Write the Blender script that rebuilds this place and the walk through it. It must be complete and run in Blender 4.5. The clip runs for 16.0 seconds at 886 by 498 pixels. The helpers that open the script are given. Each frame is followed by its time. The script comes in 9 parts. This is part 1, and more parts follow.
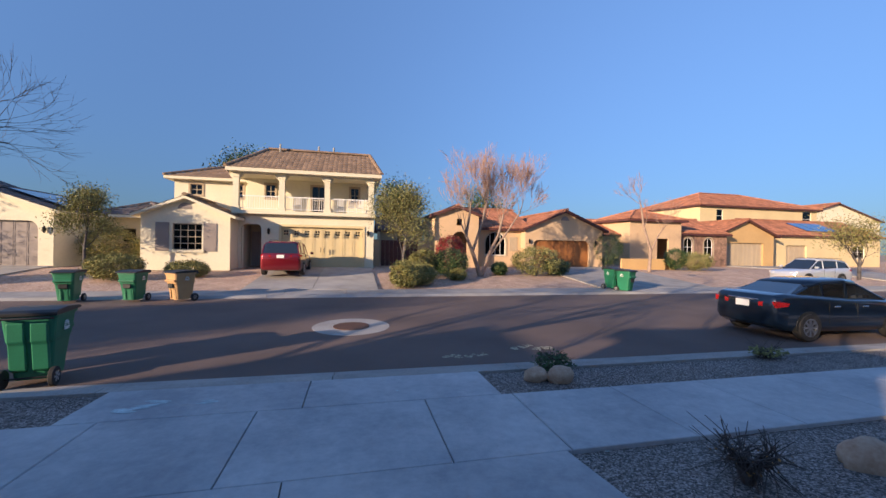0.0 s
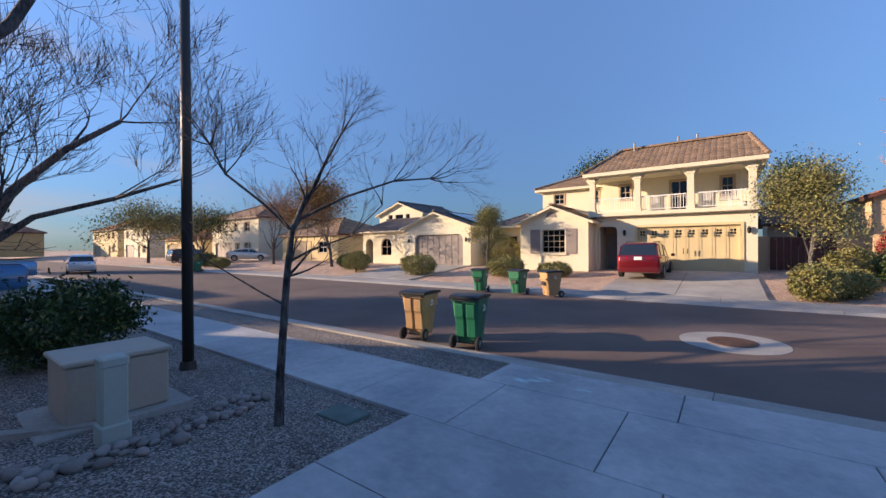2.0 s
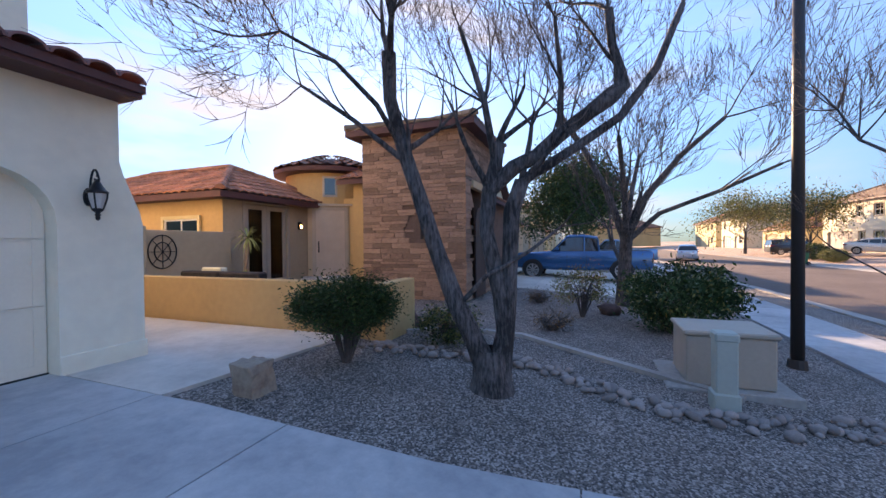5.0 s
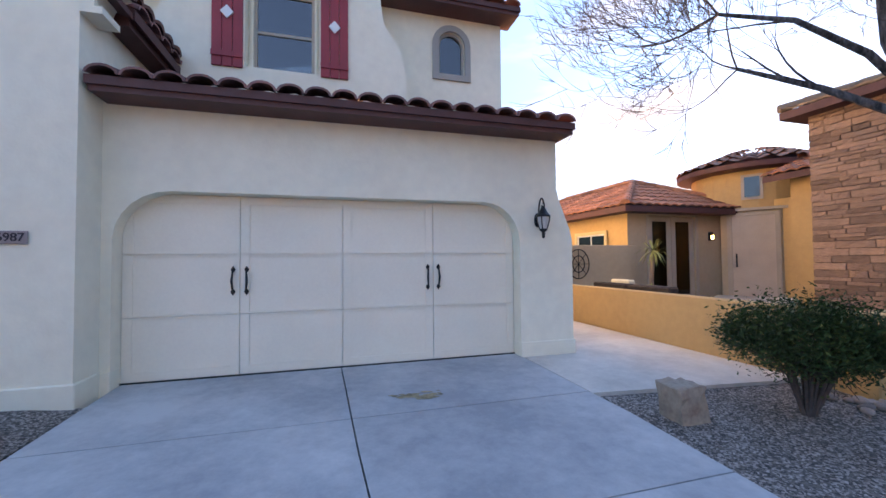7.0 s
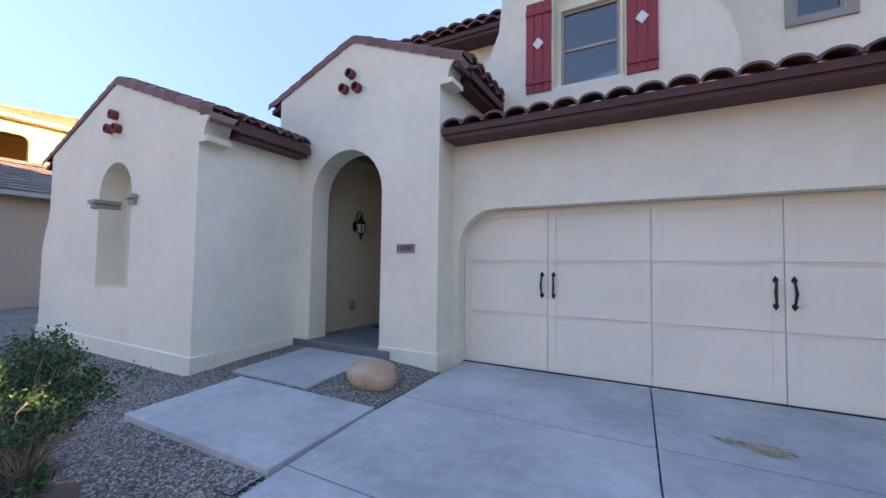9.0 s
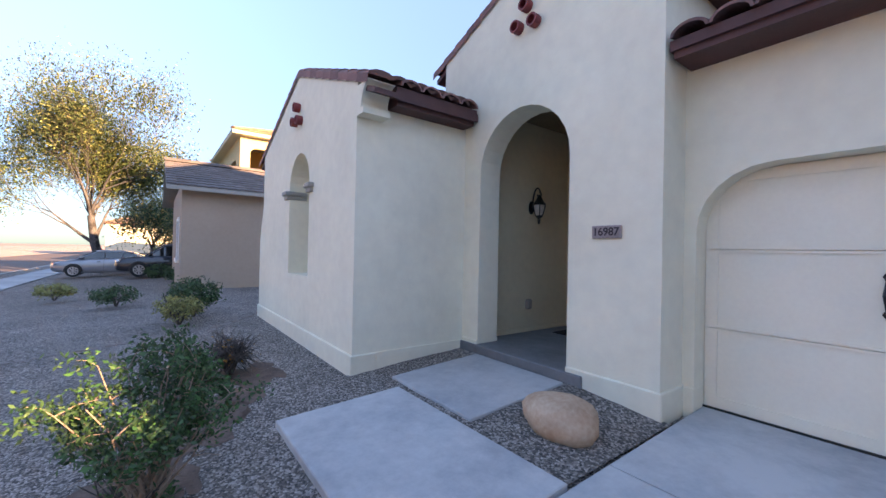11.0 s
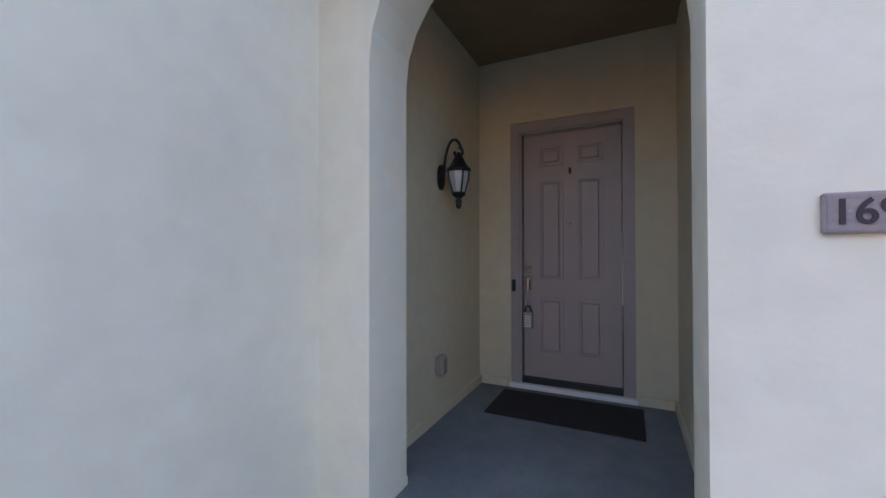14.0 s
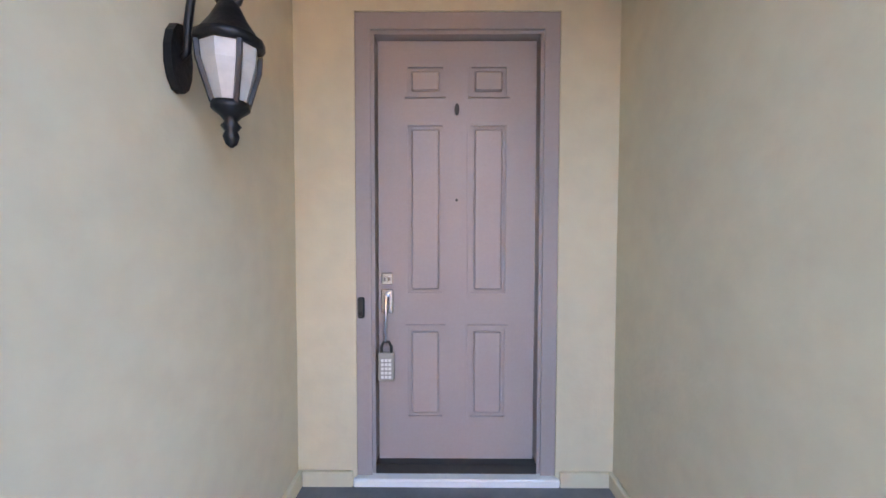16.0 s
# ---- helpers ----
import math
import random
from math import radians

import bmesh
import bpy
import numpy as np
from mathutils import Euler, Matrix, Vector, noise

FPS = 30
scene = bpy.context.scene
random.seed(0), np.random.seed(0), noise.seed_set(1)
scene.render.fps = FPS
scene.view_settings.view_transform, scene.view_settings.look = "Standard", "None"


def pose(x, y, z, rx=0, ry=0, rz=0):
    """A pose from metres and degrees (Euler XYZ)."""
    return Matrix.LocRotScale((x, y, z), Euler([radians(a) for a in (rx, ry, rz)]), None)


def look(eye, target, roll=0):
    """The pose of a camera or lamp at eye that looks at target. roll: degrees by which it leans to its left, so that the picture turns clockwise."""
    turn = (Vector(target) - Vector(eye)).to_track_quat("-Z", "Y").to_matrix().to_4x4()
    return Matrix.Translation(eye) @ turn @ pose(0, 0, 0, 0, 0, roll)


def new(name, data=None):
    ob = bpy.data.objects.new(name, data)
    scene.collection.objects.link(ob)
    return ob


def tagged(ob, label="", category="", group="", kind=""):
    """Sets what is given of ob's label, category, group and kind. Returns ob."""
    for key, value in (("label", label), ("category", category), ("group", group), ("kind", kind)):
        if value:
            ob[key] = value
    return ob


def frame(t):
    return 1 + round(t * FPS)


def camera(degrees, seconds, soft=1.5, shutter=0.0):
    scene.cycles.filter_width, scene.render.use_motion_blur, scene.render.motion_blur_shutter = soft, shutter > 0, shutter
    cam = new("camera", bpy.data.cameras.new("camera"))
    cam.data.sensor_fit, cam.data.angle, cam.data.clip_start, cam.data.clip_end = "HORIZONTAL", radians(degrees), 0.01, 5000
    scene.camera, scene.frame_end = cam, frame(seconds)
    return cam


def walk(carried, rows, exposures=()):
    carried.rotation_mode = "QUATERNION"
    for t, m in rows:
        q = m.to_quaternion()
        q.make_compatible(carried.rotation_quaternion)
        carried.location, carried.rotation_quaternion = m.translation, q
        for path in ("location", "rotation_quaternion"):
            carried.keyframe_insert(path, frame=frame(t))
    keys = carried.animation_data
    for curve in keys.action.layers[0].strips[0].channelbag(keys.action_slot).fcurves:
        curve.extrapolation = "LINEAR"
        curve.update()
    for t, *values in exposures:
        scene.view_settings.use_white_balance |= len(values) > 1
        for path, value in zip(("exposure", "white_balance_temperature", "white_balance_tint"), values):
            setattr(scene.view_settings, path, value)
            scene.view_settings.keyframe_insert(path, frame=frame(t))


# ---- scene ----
cam = camera(97.3, 16.0)
PATH = [
    (0, (0.278, -0.015, 1.395), (0.724, 1.935, 1.387), 1.0),
    (0.5, (0.286, 0.001, 1.383), (0.257, 2.0, 1.376), 0.7),
    (1, (0.255, -0.016, 1.397), (-0.216, 1.927, 1.389), 0.4),
    (1.5, (0.203, -0.071, 1.406), (-0.647, 1.74, 1.399), -0.0),
    (2, (0.128, -0.081, 1.388), (-1.043, 1.54, 1.381), -0.4),
    (2.4, (0.150, -0.155, 1.435), (-1.25, 1.275, 1.422), 0.0),
    (2.5, (0.155, -0.178, 1.442), (-1.293, 1.204, 1.423), 0.1),
    (3, (0.25, -0.235, 1.447), (-1.442, 0.829, 1.408), 0.3),
    (3.2, (0.262, -0.25, 1.437), (-1.505, 0.684, 1.398), 0.2),
    (5.3, (0.231, -0.242, 1.317), (-1.515, -1.216, 1.302), -0.6),
    (5.5, (0.23, -0.266, 1.311), (-1.414, -1.406, 1.308), -0.6),
    (6, (0.263, -0.339, 1.312), (-1.067, -1.832, 1.337), -0.5),
    (6.5, (0.307, -0.424, 1.318), (-0.649, -2.18, 1.362), -0.6),
    (7, (0.368, -0.5, 1.323), (-0.179, -2.423, 1.382), -0.5),
    (7.5, (0.344, -0.516, 1.322), (0.223, -2.511, 1.397), -0.3),
    (8, (0.278, -0.512, 1.355), (0.555, -2.491, 1.437), -0.0),
    (8.5, (0.265, -0.491, 1.356), (0.89, -2.389, 1.441), 0.4),
    (9, (0.22, -0.528, 1.338), (1.167, -2.287, 1.423), 0.8),
    (9.5, (0.273, -0.631, 1.373), (1.479, -2.226, 1.432), 1.2),
    (10, (0.48, -0.9, 1.352), (1.885, -2.322, 1.397), 1.3),
    (10.2, (0.588, -1.01, 1.34), (2.055, -2.37, 1.378), 1.3),
    (12.3, (2.44, -2.567, 1.41), (4.092, -3.694, 1.412), 1.0),
    (12.5, (2.634, -2.679, 1.425), (4.253, -3.852, 1.435), 1.0),
    (13, (3.101, -2.957, 1.436), (4.596, -4.286, 1.454), 0.5),
    (13.5, (3.547, -3.218, 1.446), (4.772, -4.799, 1.469), 0.4),
    (14, (3.955, -3.507, 1.454), (4.814, -5.312, 1.476), -0.1),
    (14.5, (4.244, -3.845, 1.504), (4.746, -5.78, 1.496), -0.2),
    (15, (4.425, -4.261, 1.53), (4.652, -6.248, 1.493), -0.3),
    (15.5, (4.498, -4.726, 1.528), (4.572, -6.724, 1.471), -0.0),
    (16, (4.531, -5.189, 1.547), (4.541, -7.187, 1.468), 0.1),
]

# exposure follows the clip: darker for the sunlit street, brighter for the shaded front
EXPO = [(0, 0.7, 6700, 20), (3, 1.0, 6900, 22), (5.5, 1.85, 8000, 26), (7, 2.15, 8700, 28), (8, 2.25, 9000, 28), (10, 2.25, 9200, 30), (12.5, 2.45, 9500, 30), (14, 2.75, 9800, 30), (14.6, 3.1, 10000, 32), (15.2, 4.0, 10000, 34), (16, 4.9, 10000, 34)]
walk(cam, [(t, look(eye, target, roll)) for t, eye, target, roll in PATH], EXPO)

# ---- sky and sun ----
SUN_UP, SUN_WAY = radians(12.8), Vector((-math.cos(radians(31)), -math.sin(radians(31)), 0))


def make_world():
    w = bpy.data.worlds.new("sky")
    w.use_nodes = True
    scene.world = w
    nt = w.node_tree
    nt.nodes.clear()
    out = nt.nodes.new("ShaderNodeOutputWorld")
    bg = nt.nodes.new("ShaderNodeBackground")
    sky = nt.nodes.new("ShaderNodeTexSky")
    sky.sky_type, sky.sun_disc = "NISHITA", False
    sky.sun_elevation = SUN_UP
    sky.sun_rotation = math.atan2(SUN_WAY.x, SUN_WAY.y)
    sky.air_density, sky.dust_density, sky.ozone_density = 1.0, 0.12, 4.0
    bg.inputs[1].default_value = 0.15
    # thin white cloud low in the south and west
    tc = nt.nodes.new("ShaderNodeTexCoord")
    mp = nt.nodes.new("ShaderNodeMapping")
    mp.inputs["Scale"].default_value = (1.2, 1.2, 5.0)
    nz = nt.nodes.new("ShaderNodeTexNoise")
    nz.inputs["Scale"].default_value, nz.inputs["Detail"].default_value = 2.2, 7
    rm = nt.nodes.new("ShaderNodeMapRange")
    rm.inputs[1].default_value, rm.inputs[2].default_value = 0.5, 0.68
    dot = nt.nodes.new("ShaderNodeVectorMath")
    dot.operation = "DOT_PRODUCT"
    dot.inputs[1].default_value = Vector((-0.86, -0.5, 0.05)).normalized()
    side = nt.nodes.new("ShaderNodeMapRange")
    side.inputs[1].default_value, side.inputs[2].default_value = 0.5, 0.95
    mul = nt.nodes.new("ShaderNodeMath")
    mul.operation = "MULTIPLY"
    mix = nt.nodes.new("ShaderNodeMix")
    mix.data_type = "RGBA"
    mix.inputs[7].default_value = (1.9, 1.95, 2.1, 1)
    L = nt.links.new
    L(tc.outputs["Generated"], mp.inputs[0])
    L(mp.outputs[0], nz.inputs["Vector"])
    L(nz.outputs[0], rm.inputs[0])
    L(tc.outputs["Generated"], dot.inputs[0])
    L(dot.outputs["Value"], side.inputs[0])
    L(rm.outputs[0], mul.inputs[0])
    L(side.outputs[0], mul.inputs[1])
    L(mul.outputs[0], mix.inputs[0])
    # dry desert air: the sky stays deep blue down to a pale horizon
    sep = nt.nodes.new("ShaderNodeSeparateXYZ")
    low = nt.nodes.new("ShaderNodeMapRange")
    low.inputs[1].default_value, low.inputs[2].default_value = 0.0, 0.7
    dry = nt.nodes.new("ShaderNodeMix")
    dry.data_type, dry.blend_type = "RGBA", "MULTIPLY"
    tone = nt.nodes.new("ShaderNodeMix")
    tone.data_type = "RGBA"
    tone.inputs[6].default_value, tone.inputs[7].default_value = (0.15, 0.235, 0.35, 1), (1.25, 1.30, 1.33, 1)
    dry.inputs[0].default_value = 1.0
    L(tc.outputs["Generated"], sep.inputs[0])
    L(sep.outputs["Z"], low.inputs[0])
    L(low.outputs[0], tone.inputs[0])
    L(sky.outputs[0], dry.inputs[6])
    L(tone.outputs[2], dry.inputs[7])
    L(dry.outputs[2], mix.inputs[6])
    L(mix.outputs[2], bg.inputs[0])
    L(bg.outputs[0], out.inputs[0])


make_world()
sun = new("sun", bpy.data.lights.new("sun", "SUN"))
sun.data.energy, sun.data.angle, sun.data.color = 5.0, radians(0.55), (1.0, 0.80, 0.55)
sun.matrix_world = look((0, 0, 0), -(SUN_WAY * math.cos(SUN_UP) + Vector((0, 0, math.sin(SUN_UP)))))


# ---- materials ----
def material(name, colour, rough=0.8, vary=0.12, scale=3.0, fine=40.0, bump=0.0, bump_scale=60.0, metal=0.0, island=0.0, obj=0.0, coat=0.0, second=None, spec=0.5, sheen=0.0):
    """A surface: colour with broad and fine mottling, relief, and some change from piece to piece."""
    m = bpy.data.materials.new(name)
    m.use_nodes = True
    nt = m.node_tree
    b = nt.nodes["Principled BSDF"]
    b.inputs["Roughness"].default_value, b.inputs["Metallic"].default_value = rough, metal
    b.inputs["Coat Weight"].default_value, b.inputs["Specular IOR Level"].default_value = coat, spec
    b.inputs["Coat Roughness"].default_value = 0.05
    L = nt.links.new
    tc = nt.nodes.new("ShaderNodeTexCoord")
    n1 = nt.nodes.new("ShaderNodeTexNoise")
    n1.inputs["Scale"].default_value, n1.inputs["Detail"].default_value = scale, 5
    n2 = nt.nodes.new("ShaderNodeTexNoise")
    n2.inputs["Scale"].default_value, n2.inputs["Detail"].default_value = fine, 3
    L(tc.outputs["Object"], n1.inputs["Vector"])
    L(tc.outputs["Object"], n2.inputs["Vector"])
    mix = nt.nodes.new("ShaderNodeMix")
    mix.data_type = "RGBA"
    c = Vector(colour)
    c2 = Vector(second) if second else c * (1 - 2 * vary)
    mix.inputs[6].default_value = (*(c * (1 + vary) if not second else c), 1)
    mix.inputs[7].default_value = (*c2, 1)
    add = nt.nodes.new("ShaderNodeMath")
    add.operation = "MULTIPLY_ADD"
    add.inputs[1].default_value, add.inputs[2].default_value = 0.5, 0.0
    L(n2.outputs[0], add.inputs[0])
    a2 = nt.nodes.new("ShaderNodeMath")
    a2.operation = "MULTIPLY_ADD"
    a2.inputs[1].default_value = 0.9
    L(n1.outputs[0], a2.inputs[0])
    L(add.outputs[0], a2.inputs[2])
    rr = nt.nodes.new("ShaderNodeMapRange")
    rr.inputs[1].default_value, rr.inputs[2].default_value = 0.45, 0.95
    L(a2.outputs[0], rr.inputs[0])
    L(rr.outputs[0], mix.inputs[0])
    last = mix.outputs[2]
    if island or obj:
        src = nt.nodes.new("ShaderNodeNewGeometry" if island else "ShaderNodeObjectInfo")
        amount = island or obj
        mr = nt.nodes.new("ShaderNodeMapRange")
        mr.inputs[3].default_value, mr.inputs[4].default_value = 1 - amount, 1 + amount
        L(src.outputs["Random Per Island" if island else "Random"], mr.inputs[0])
        hs = nt.nodes.new("ShaderNodeHueSaturation")
        L(mr.outputs[0], hs.inputs["Value"])
        L(last, hs.inputs["Color"])
        last = hs.outputs[0]
    L(last, b.inputs["Base Color"])
    if bump:
        nb = nt.nodes.new("ShaderNodeTexNoise")
        nb.inputs["Scale"].default_value, nb.inputs["Detail"].default_value = bump_scale, 4
        L(tc.outputs["Object"], nb.inputs["Vector"])
        bp = nt.nodes.new("ShaderNodeBump")
        bp.inputs["Strength"].default_value, bp.inputs["Distance"].default_value = min(1.0, bump * 20), 0.01
        L(nb.outputs[0], bp.inputs["Height"])
        L(bp.outputs[0], b.inputs["Normal"])
    return m


def gravel_material(name, dark, mid, light, size=45.0):
    """Loose crushed stone: each cell is a stone of its own tone, with relief."""
    m = material(name, mid, 0.9)
    nt = m.node_tree
    b = nt.nodes["Principled BSDF"]
    L = nt.links.new
    tc = nt.nodes.new("ShaderNodeTexCoord")
    v = nt.nodes.new("ShaderNodeTexVoronoi")
    v.inputs["Scale"].default_value = size
    L(tc.outputs["Object"], v.inputs["Vector"])
    ramp = nt.nodes.new("ShaderNodeValToRGB")
    ramp.color_ramp.elements[0].color = (*dark, 1)
    ramp.color_ramp.elements[1].color = (*light, 1)
    e = ramp.color_ramp.elements.new(0.55)
    e.color = (*mid, 1)
    sep = nt.nodes.new("ShaderNodeSeparateColor")
    L(v.outputs["Color"], sep.inputs[0])
    L(sep.outputs[0], ramp.inputs[0])
    big = nt.nodes.new("ShaderNodeTexNoise")
    big.inputs["Scale"].default_value, big.inputs["Detail"].default_value = 1.3, 4
    L(tc.outputs["Object"], big.inputs["Vector"])
    mr = nt.nodes.new("ShaderNodeMapRange")
    mr.inputs[1].default_value, mr.inputs[2].default_value, mr.inputs[3].default_value, mr.inputs[4].default_value = 0.3, 0.7, 0.8, 1.15
    L(big.outputs[0], mr.inputs[0])
    hs = nt.nodes.new("ShaderNodeHueSaturation")
    L(mr.outputs[0], hs.inputs["Value"])
    L(ramp.outputs[0], hs.inputs["Color"])
    L(hs.outputs[0], b.inputs["Base Color"])
    bp = nt.nodes.new("ShaderNodeBump")
    bp.invert = True
    bp.inputs["Strength"].default_value, bp.inputs["Distance"].default_value = 1.0, 0.012
    L(v.outputs["Distance"], bp.inputs["Height"])
    L(bp.outputs[0], b.inputs["Normal"])
    return m


def glass_material(name, tint, gloss):
    """Thin window glass: sees through with a tint, and mirrors at its Fresnel rate."""
    m = bpy.data.materials.new(name)
    m.use_nodes = True
    nt = m.node_tree
    nt.nodes.clear()
    out = nt.nodes.new("ShaderNodeOutputMaterial")
    tr = nt.nodes.new("ShaderNodeBsdfTransparent")
    tr.inputs[0].default_value = (*tint, 1)
    gl = nt.nodes.new("ShaderNodeBsdfGlossy")
    gl.inputs["Roughness"].default_value = 0.02
    fr = nt.nodes.new("ShaderNodeFresnel")
    fr.inputs[0].default_value = gloss
    mx = nt.nodes.new("ShaderNodeMixShader")
    L = nt.links.new
    L(fr.outputs[0], mx.inputs[0])
    L(tr.outputs[0], mx.inputs[1])
    L(gl.outputs[0], mx.inputs[2])
    L(mx.outputs[0], out.inputs[0])
    return m


def bark_material(name, light, dark):
    """Fissured bark: long dark furrows between weathered grey plates."""
    m = material(name, dark, 0.92)
    nt = m.node_tree
    b = nt.nodes["Principled BSDF"]
    L = nt.links.new
    tc = nt.nodes.new("ShaderNodeTexCoord")
    mp = nt.nodes.new("ShaderNodeMapping")
    mp.inputs["Scale"].default_value = (1, 1, 0.22)
    fur = nt.nodes.new("ShaderNodeTexNoise")
    fur.inputs["Scale"].default_value, fur.inputs["Detail"].default_value, fur.inputs["Roughness"].default_value = 34, 6, 0.62
    big = nt.nodes.new("ShaderNodeTexNoise")
    big.inputs["Scale"].default_value, big.inputs["Detail"].default_value = 2.6, 4
    add = nt.nodes.new("ShaderNodeMath")
    add.operation = "MULTIPLY_ADD"
    add.inputs[1].default_value = 0.8
    ramp = nt.nodes.new("ShaderNodeMapRange")
    ramp.inputs[1].default_value, ramp.inputs[2].default_value = 0.76, 1.12
    mix = nt.nodes.new("ShaderNodeMix")
    mix.data_type = "RGBA"
    mix.inputs[6].default_value, mix.inputs[7].default_value = (*dark, 1), (*light, 1)
    L(tc.outputs["Object"], mp.inputs[0])
    L(mp.outputs[0], fur.inputs["Vector"])
    L(tc.outputs["Object"], big.inputs["Vector"])
    L(big.outputs[0], add.inputs[0])
    L(fur.outputs[0], add.inputs[2])
    L(add.outputs[0], ramp.inputs[0])
    L(ramp.outputs[0], mix.inputs[0])
    L(mix.outputs[2], b.inputs["Base Color"])
    bp = nt.nodes.new("ShaderNodeBump")
    bp.inputs["Strength"].default_value, bp.inputs["Distance"].default_value = 1.0, 0.03
    L(fur.outputs[0], bp.inputs["Height"])
    L(bp.outputs[0], b.inputs["Normal"])
    return m


def slab_material(name, light, dark):
    """Trowelled concrete: cloudy damp-dark patches, pale scuffs and a fine broom grain."""
    m = material(name, light, 0.8)
    nt = m.node_tree
    b = nt.nodes["Principled BSDF"]
    L = nt.links.new
    tc = nt.nodes.new("ShaderNodeTexCoord")
    big = nt.nodes.new("ShaderNodeTexNoise")
    big.inputs["Scale"].default_value, big.inputs["Detail"].default_value, big.inputs["Roughness"].default_value = 0.55, 8, 0.62
    mid = nt.nodes.new("ShaderNodeTexNoise")
    mid.inputs["Scale"].default_value, mid.inputs["Detail"].default_value, mid.inputs["Roughness"].default_value = 7.0, 9, 0.72
    add = nt.nodes.new("ShaderNodeMath")
    add.operation = "MULTIPLY_ADD"
    add.inputs[1].default_value = 0.45
    ramp = nt.nodes.new("ShaderNodeMapRange")
    ramp.inputs[1].default_value, ramp.inputs[2].default_value = 0.58, 0.88
    mix = nt.nodes.new("ShaderNodeMix")
    mix.data_type = "RGBA"
    mix.inputs[6].default_value, mix.inputs[7].default_value = (*dark, 1), (*light, 1)
    L(tc.outputs["Object"], big.inputs["Vector"])
    L(tc.outputs["Object"], mid.inputs["Vector"])
    L(mid.outputs[0], add.inputs[0])
    L(big.outputs[0], add.inputs[2])
    L(add.outputs[0], ramp.inputs[0])
    L(ramp.outputs[0], mix.inputs[0])
    oi = nt.nodes.new("ShaderNodeObjectInfo")
    mr = nt.nodes.new("ShaderNodeMapRange")
    mr.inputs[3].default_value, mr.inputs[4].default_value = 0.94, 1.06
    hs = nt.nodes.new("ShaderNodeHueSaturation")
    L(oi.outputs["Random"], mr.inputs[0])
    L(mr.outputs[0], hs.inputs["Value"])
    L(mix.outputs[2], hs.inputs["Color"])
    L(hs.outputs[0], b.inputs["Base Color"])
    bp = nt.nodes.new("ShaderNodeBump")
    bp.inputs["Strength"].default_value, bp.inputs["Distance"].default_value = 0.25, 0.004
    L(mid.outputs[0], bp.inputs["Height"])
    L(bp.outputs[0], b.inputs["Normal"])
    return m


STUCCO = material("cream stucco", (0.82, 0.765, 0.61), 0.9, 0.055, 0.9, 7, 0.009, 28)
# the same stucco, darkened and warmed for the shade inside the porch
STUCCO_SHADED = material("shaded porch stucco", (0.63, 0.555, 0.40), 0.9, 0.06, 0.8, 9, 0.007, 28)
STUCCO_PALE = material("pale stucco", (0.72, 0.66, 0.49), 0.9, 0.05, 0.5, 9, 0.015, 40)
STUCCO_YELLOW = material("yellow stucco", (0.66, 0.53, 0.30), 0.9, 0.06, 0.5, 9, 0.015, 40)
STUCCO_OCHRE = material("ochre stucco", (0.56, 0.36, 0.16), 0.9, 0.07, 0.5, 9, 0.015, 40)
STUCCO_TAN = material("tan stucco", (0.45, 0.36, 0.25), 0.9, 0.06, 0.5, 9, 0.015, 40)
STUCCO_PEACH = material("peach stucco", (0.62, 0.43, 0.26), 0.9, 0.06, 0.5, 9, 0.015, 40)
STUCCO_GREY = material("taupe stucco", (0.40, 0.31, 0.24), 0.9, 0.05, 0.6, 9, 0.015, 40)
TRIM_GREY = material("grey trim", (0.33, 0.32, 0.29), 0.85, 0.05, 3, 30, 0.01)
DOOR_WHITE = material("cream door paint", (0.80, 0.735, 0.60), 0.55, 0.03, 1.5, 30, 0.003, 90)
DOOR_YELLOW = material("yellow door paint", (0.62, 0.50, 0.28), 0.6, 0.04, 1.5, 30)
DOOR_GREY = material("grey door paint", (0.26, 0.22, 0.20), 0.6, 0.05, 1.5, 30)
DOOR_BROWN = material("brown wood door", (0.33, 0.13, 0.04), 0.55, 0.15, 1.5, 30)
DOOR_MAUVE = material("mauve grey door paint", (0.36, 0.31, 0.30), 0.42, 0.04, 2, 60, 0.004, 120)
DARK = material("painted room dark", (0.02, 0.018, 0.016), 0.9, 0.1)
FASCIA = material("dark brown fascia", (0.10, 0.036, 0.033), 0.65, 0.12, 4, 40, 0.01)
TILE = material("brown clay tile", (0.25, 0.115, 0.10), 0.8, 0.15, 2.5, 30, 0.02, 50, obj=0.25)
TILE_FIELD = material("brown clay tiles", (0.23, 0.11, 0.09), 0.8, 0.2, 2.5, 30, 0.02, 50, island=0.25)
TILE_RED = material("red clay tiles", (0.42, 0.17, 0.09), 0.8, 0.2, 1.2, 20, 0.02, 40, island=0.3)
TILE_TAN = material("tan concrete tiles", (0.27, 0.18, 0.115), 0.85, 0.15, 1.2, 20, 0.02, 40, island=0.2)
TILE_GREY = material("grey brown tiles", (0.16, 0.13, 0.12), 0.85, 0.15, 1.2, 20, 0.02, 40, island=0.2)
PIPE = material("red clay pipe", (0.26, 0.035, 0.035), 0.6, 0.1)
SHUTTER = material("red shutter paint", (0.34, 0.03, 0.04), 0.55, 0.1, 3, 40)
WHITE = material("white paint", (0.78, 0.77, 0.74), 0.5, 0.03)
IRON = material("black iron", (0.012, 0.012, 0.014), 0.4, 0.2, 8, 60, 0.01, metal=0.3)
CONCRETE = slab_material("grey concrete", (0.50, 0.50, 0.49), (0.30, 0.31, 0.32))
# path concrete again, mixed darker to hold the porch's shade
CONCRETE_SHADED = slab_material("shaded porch concrete", (0.20, 0.21, 0.215), (0.12, 0.125, 0.13))
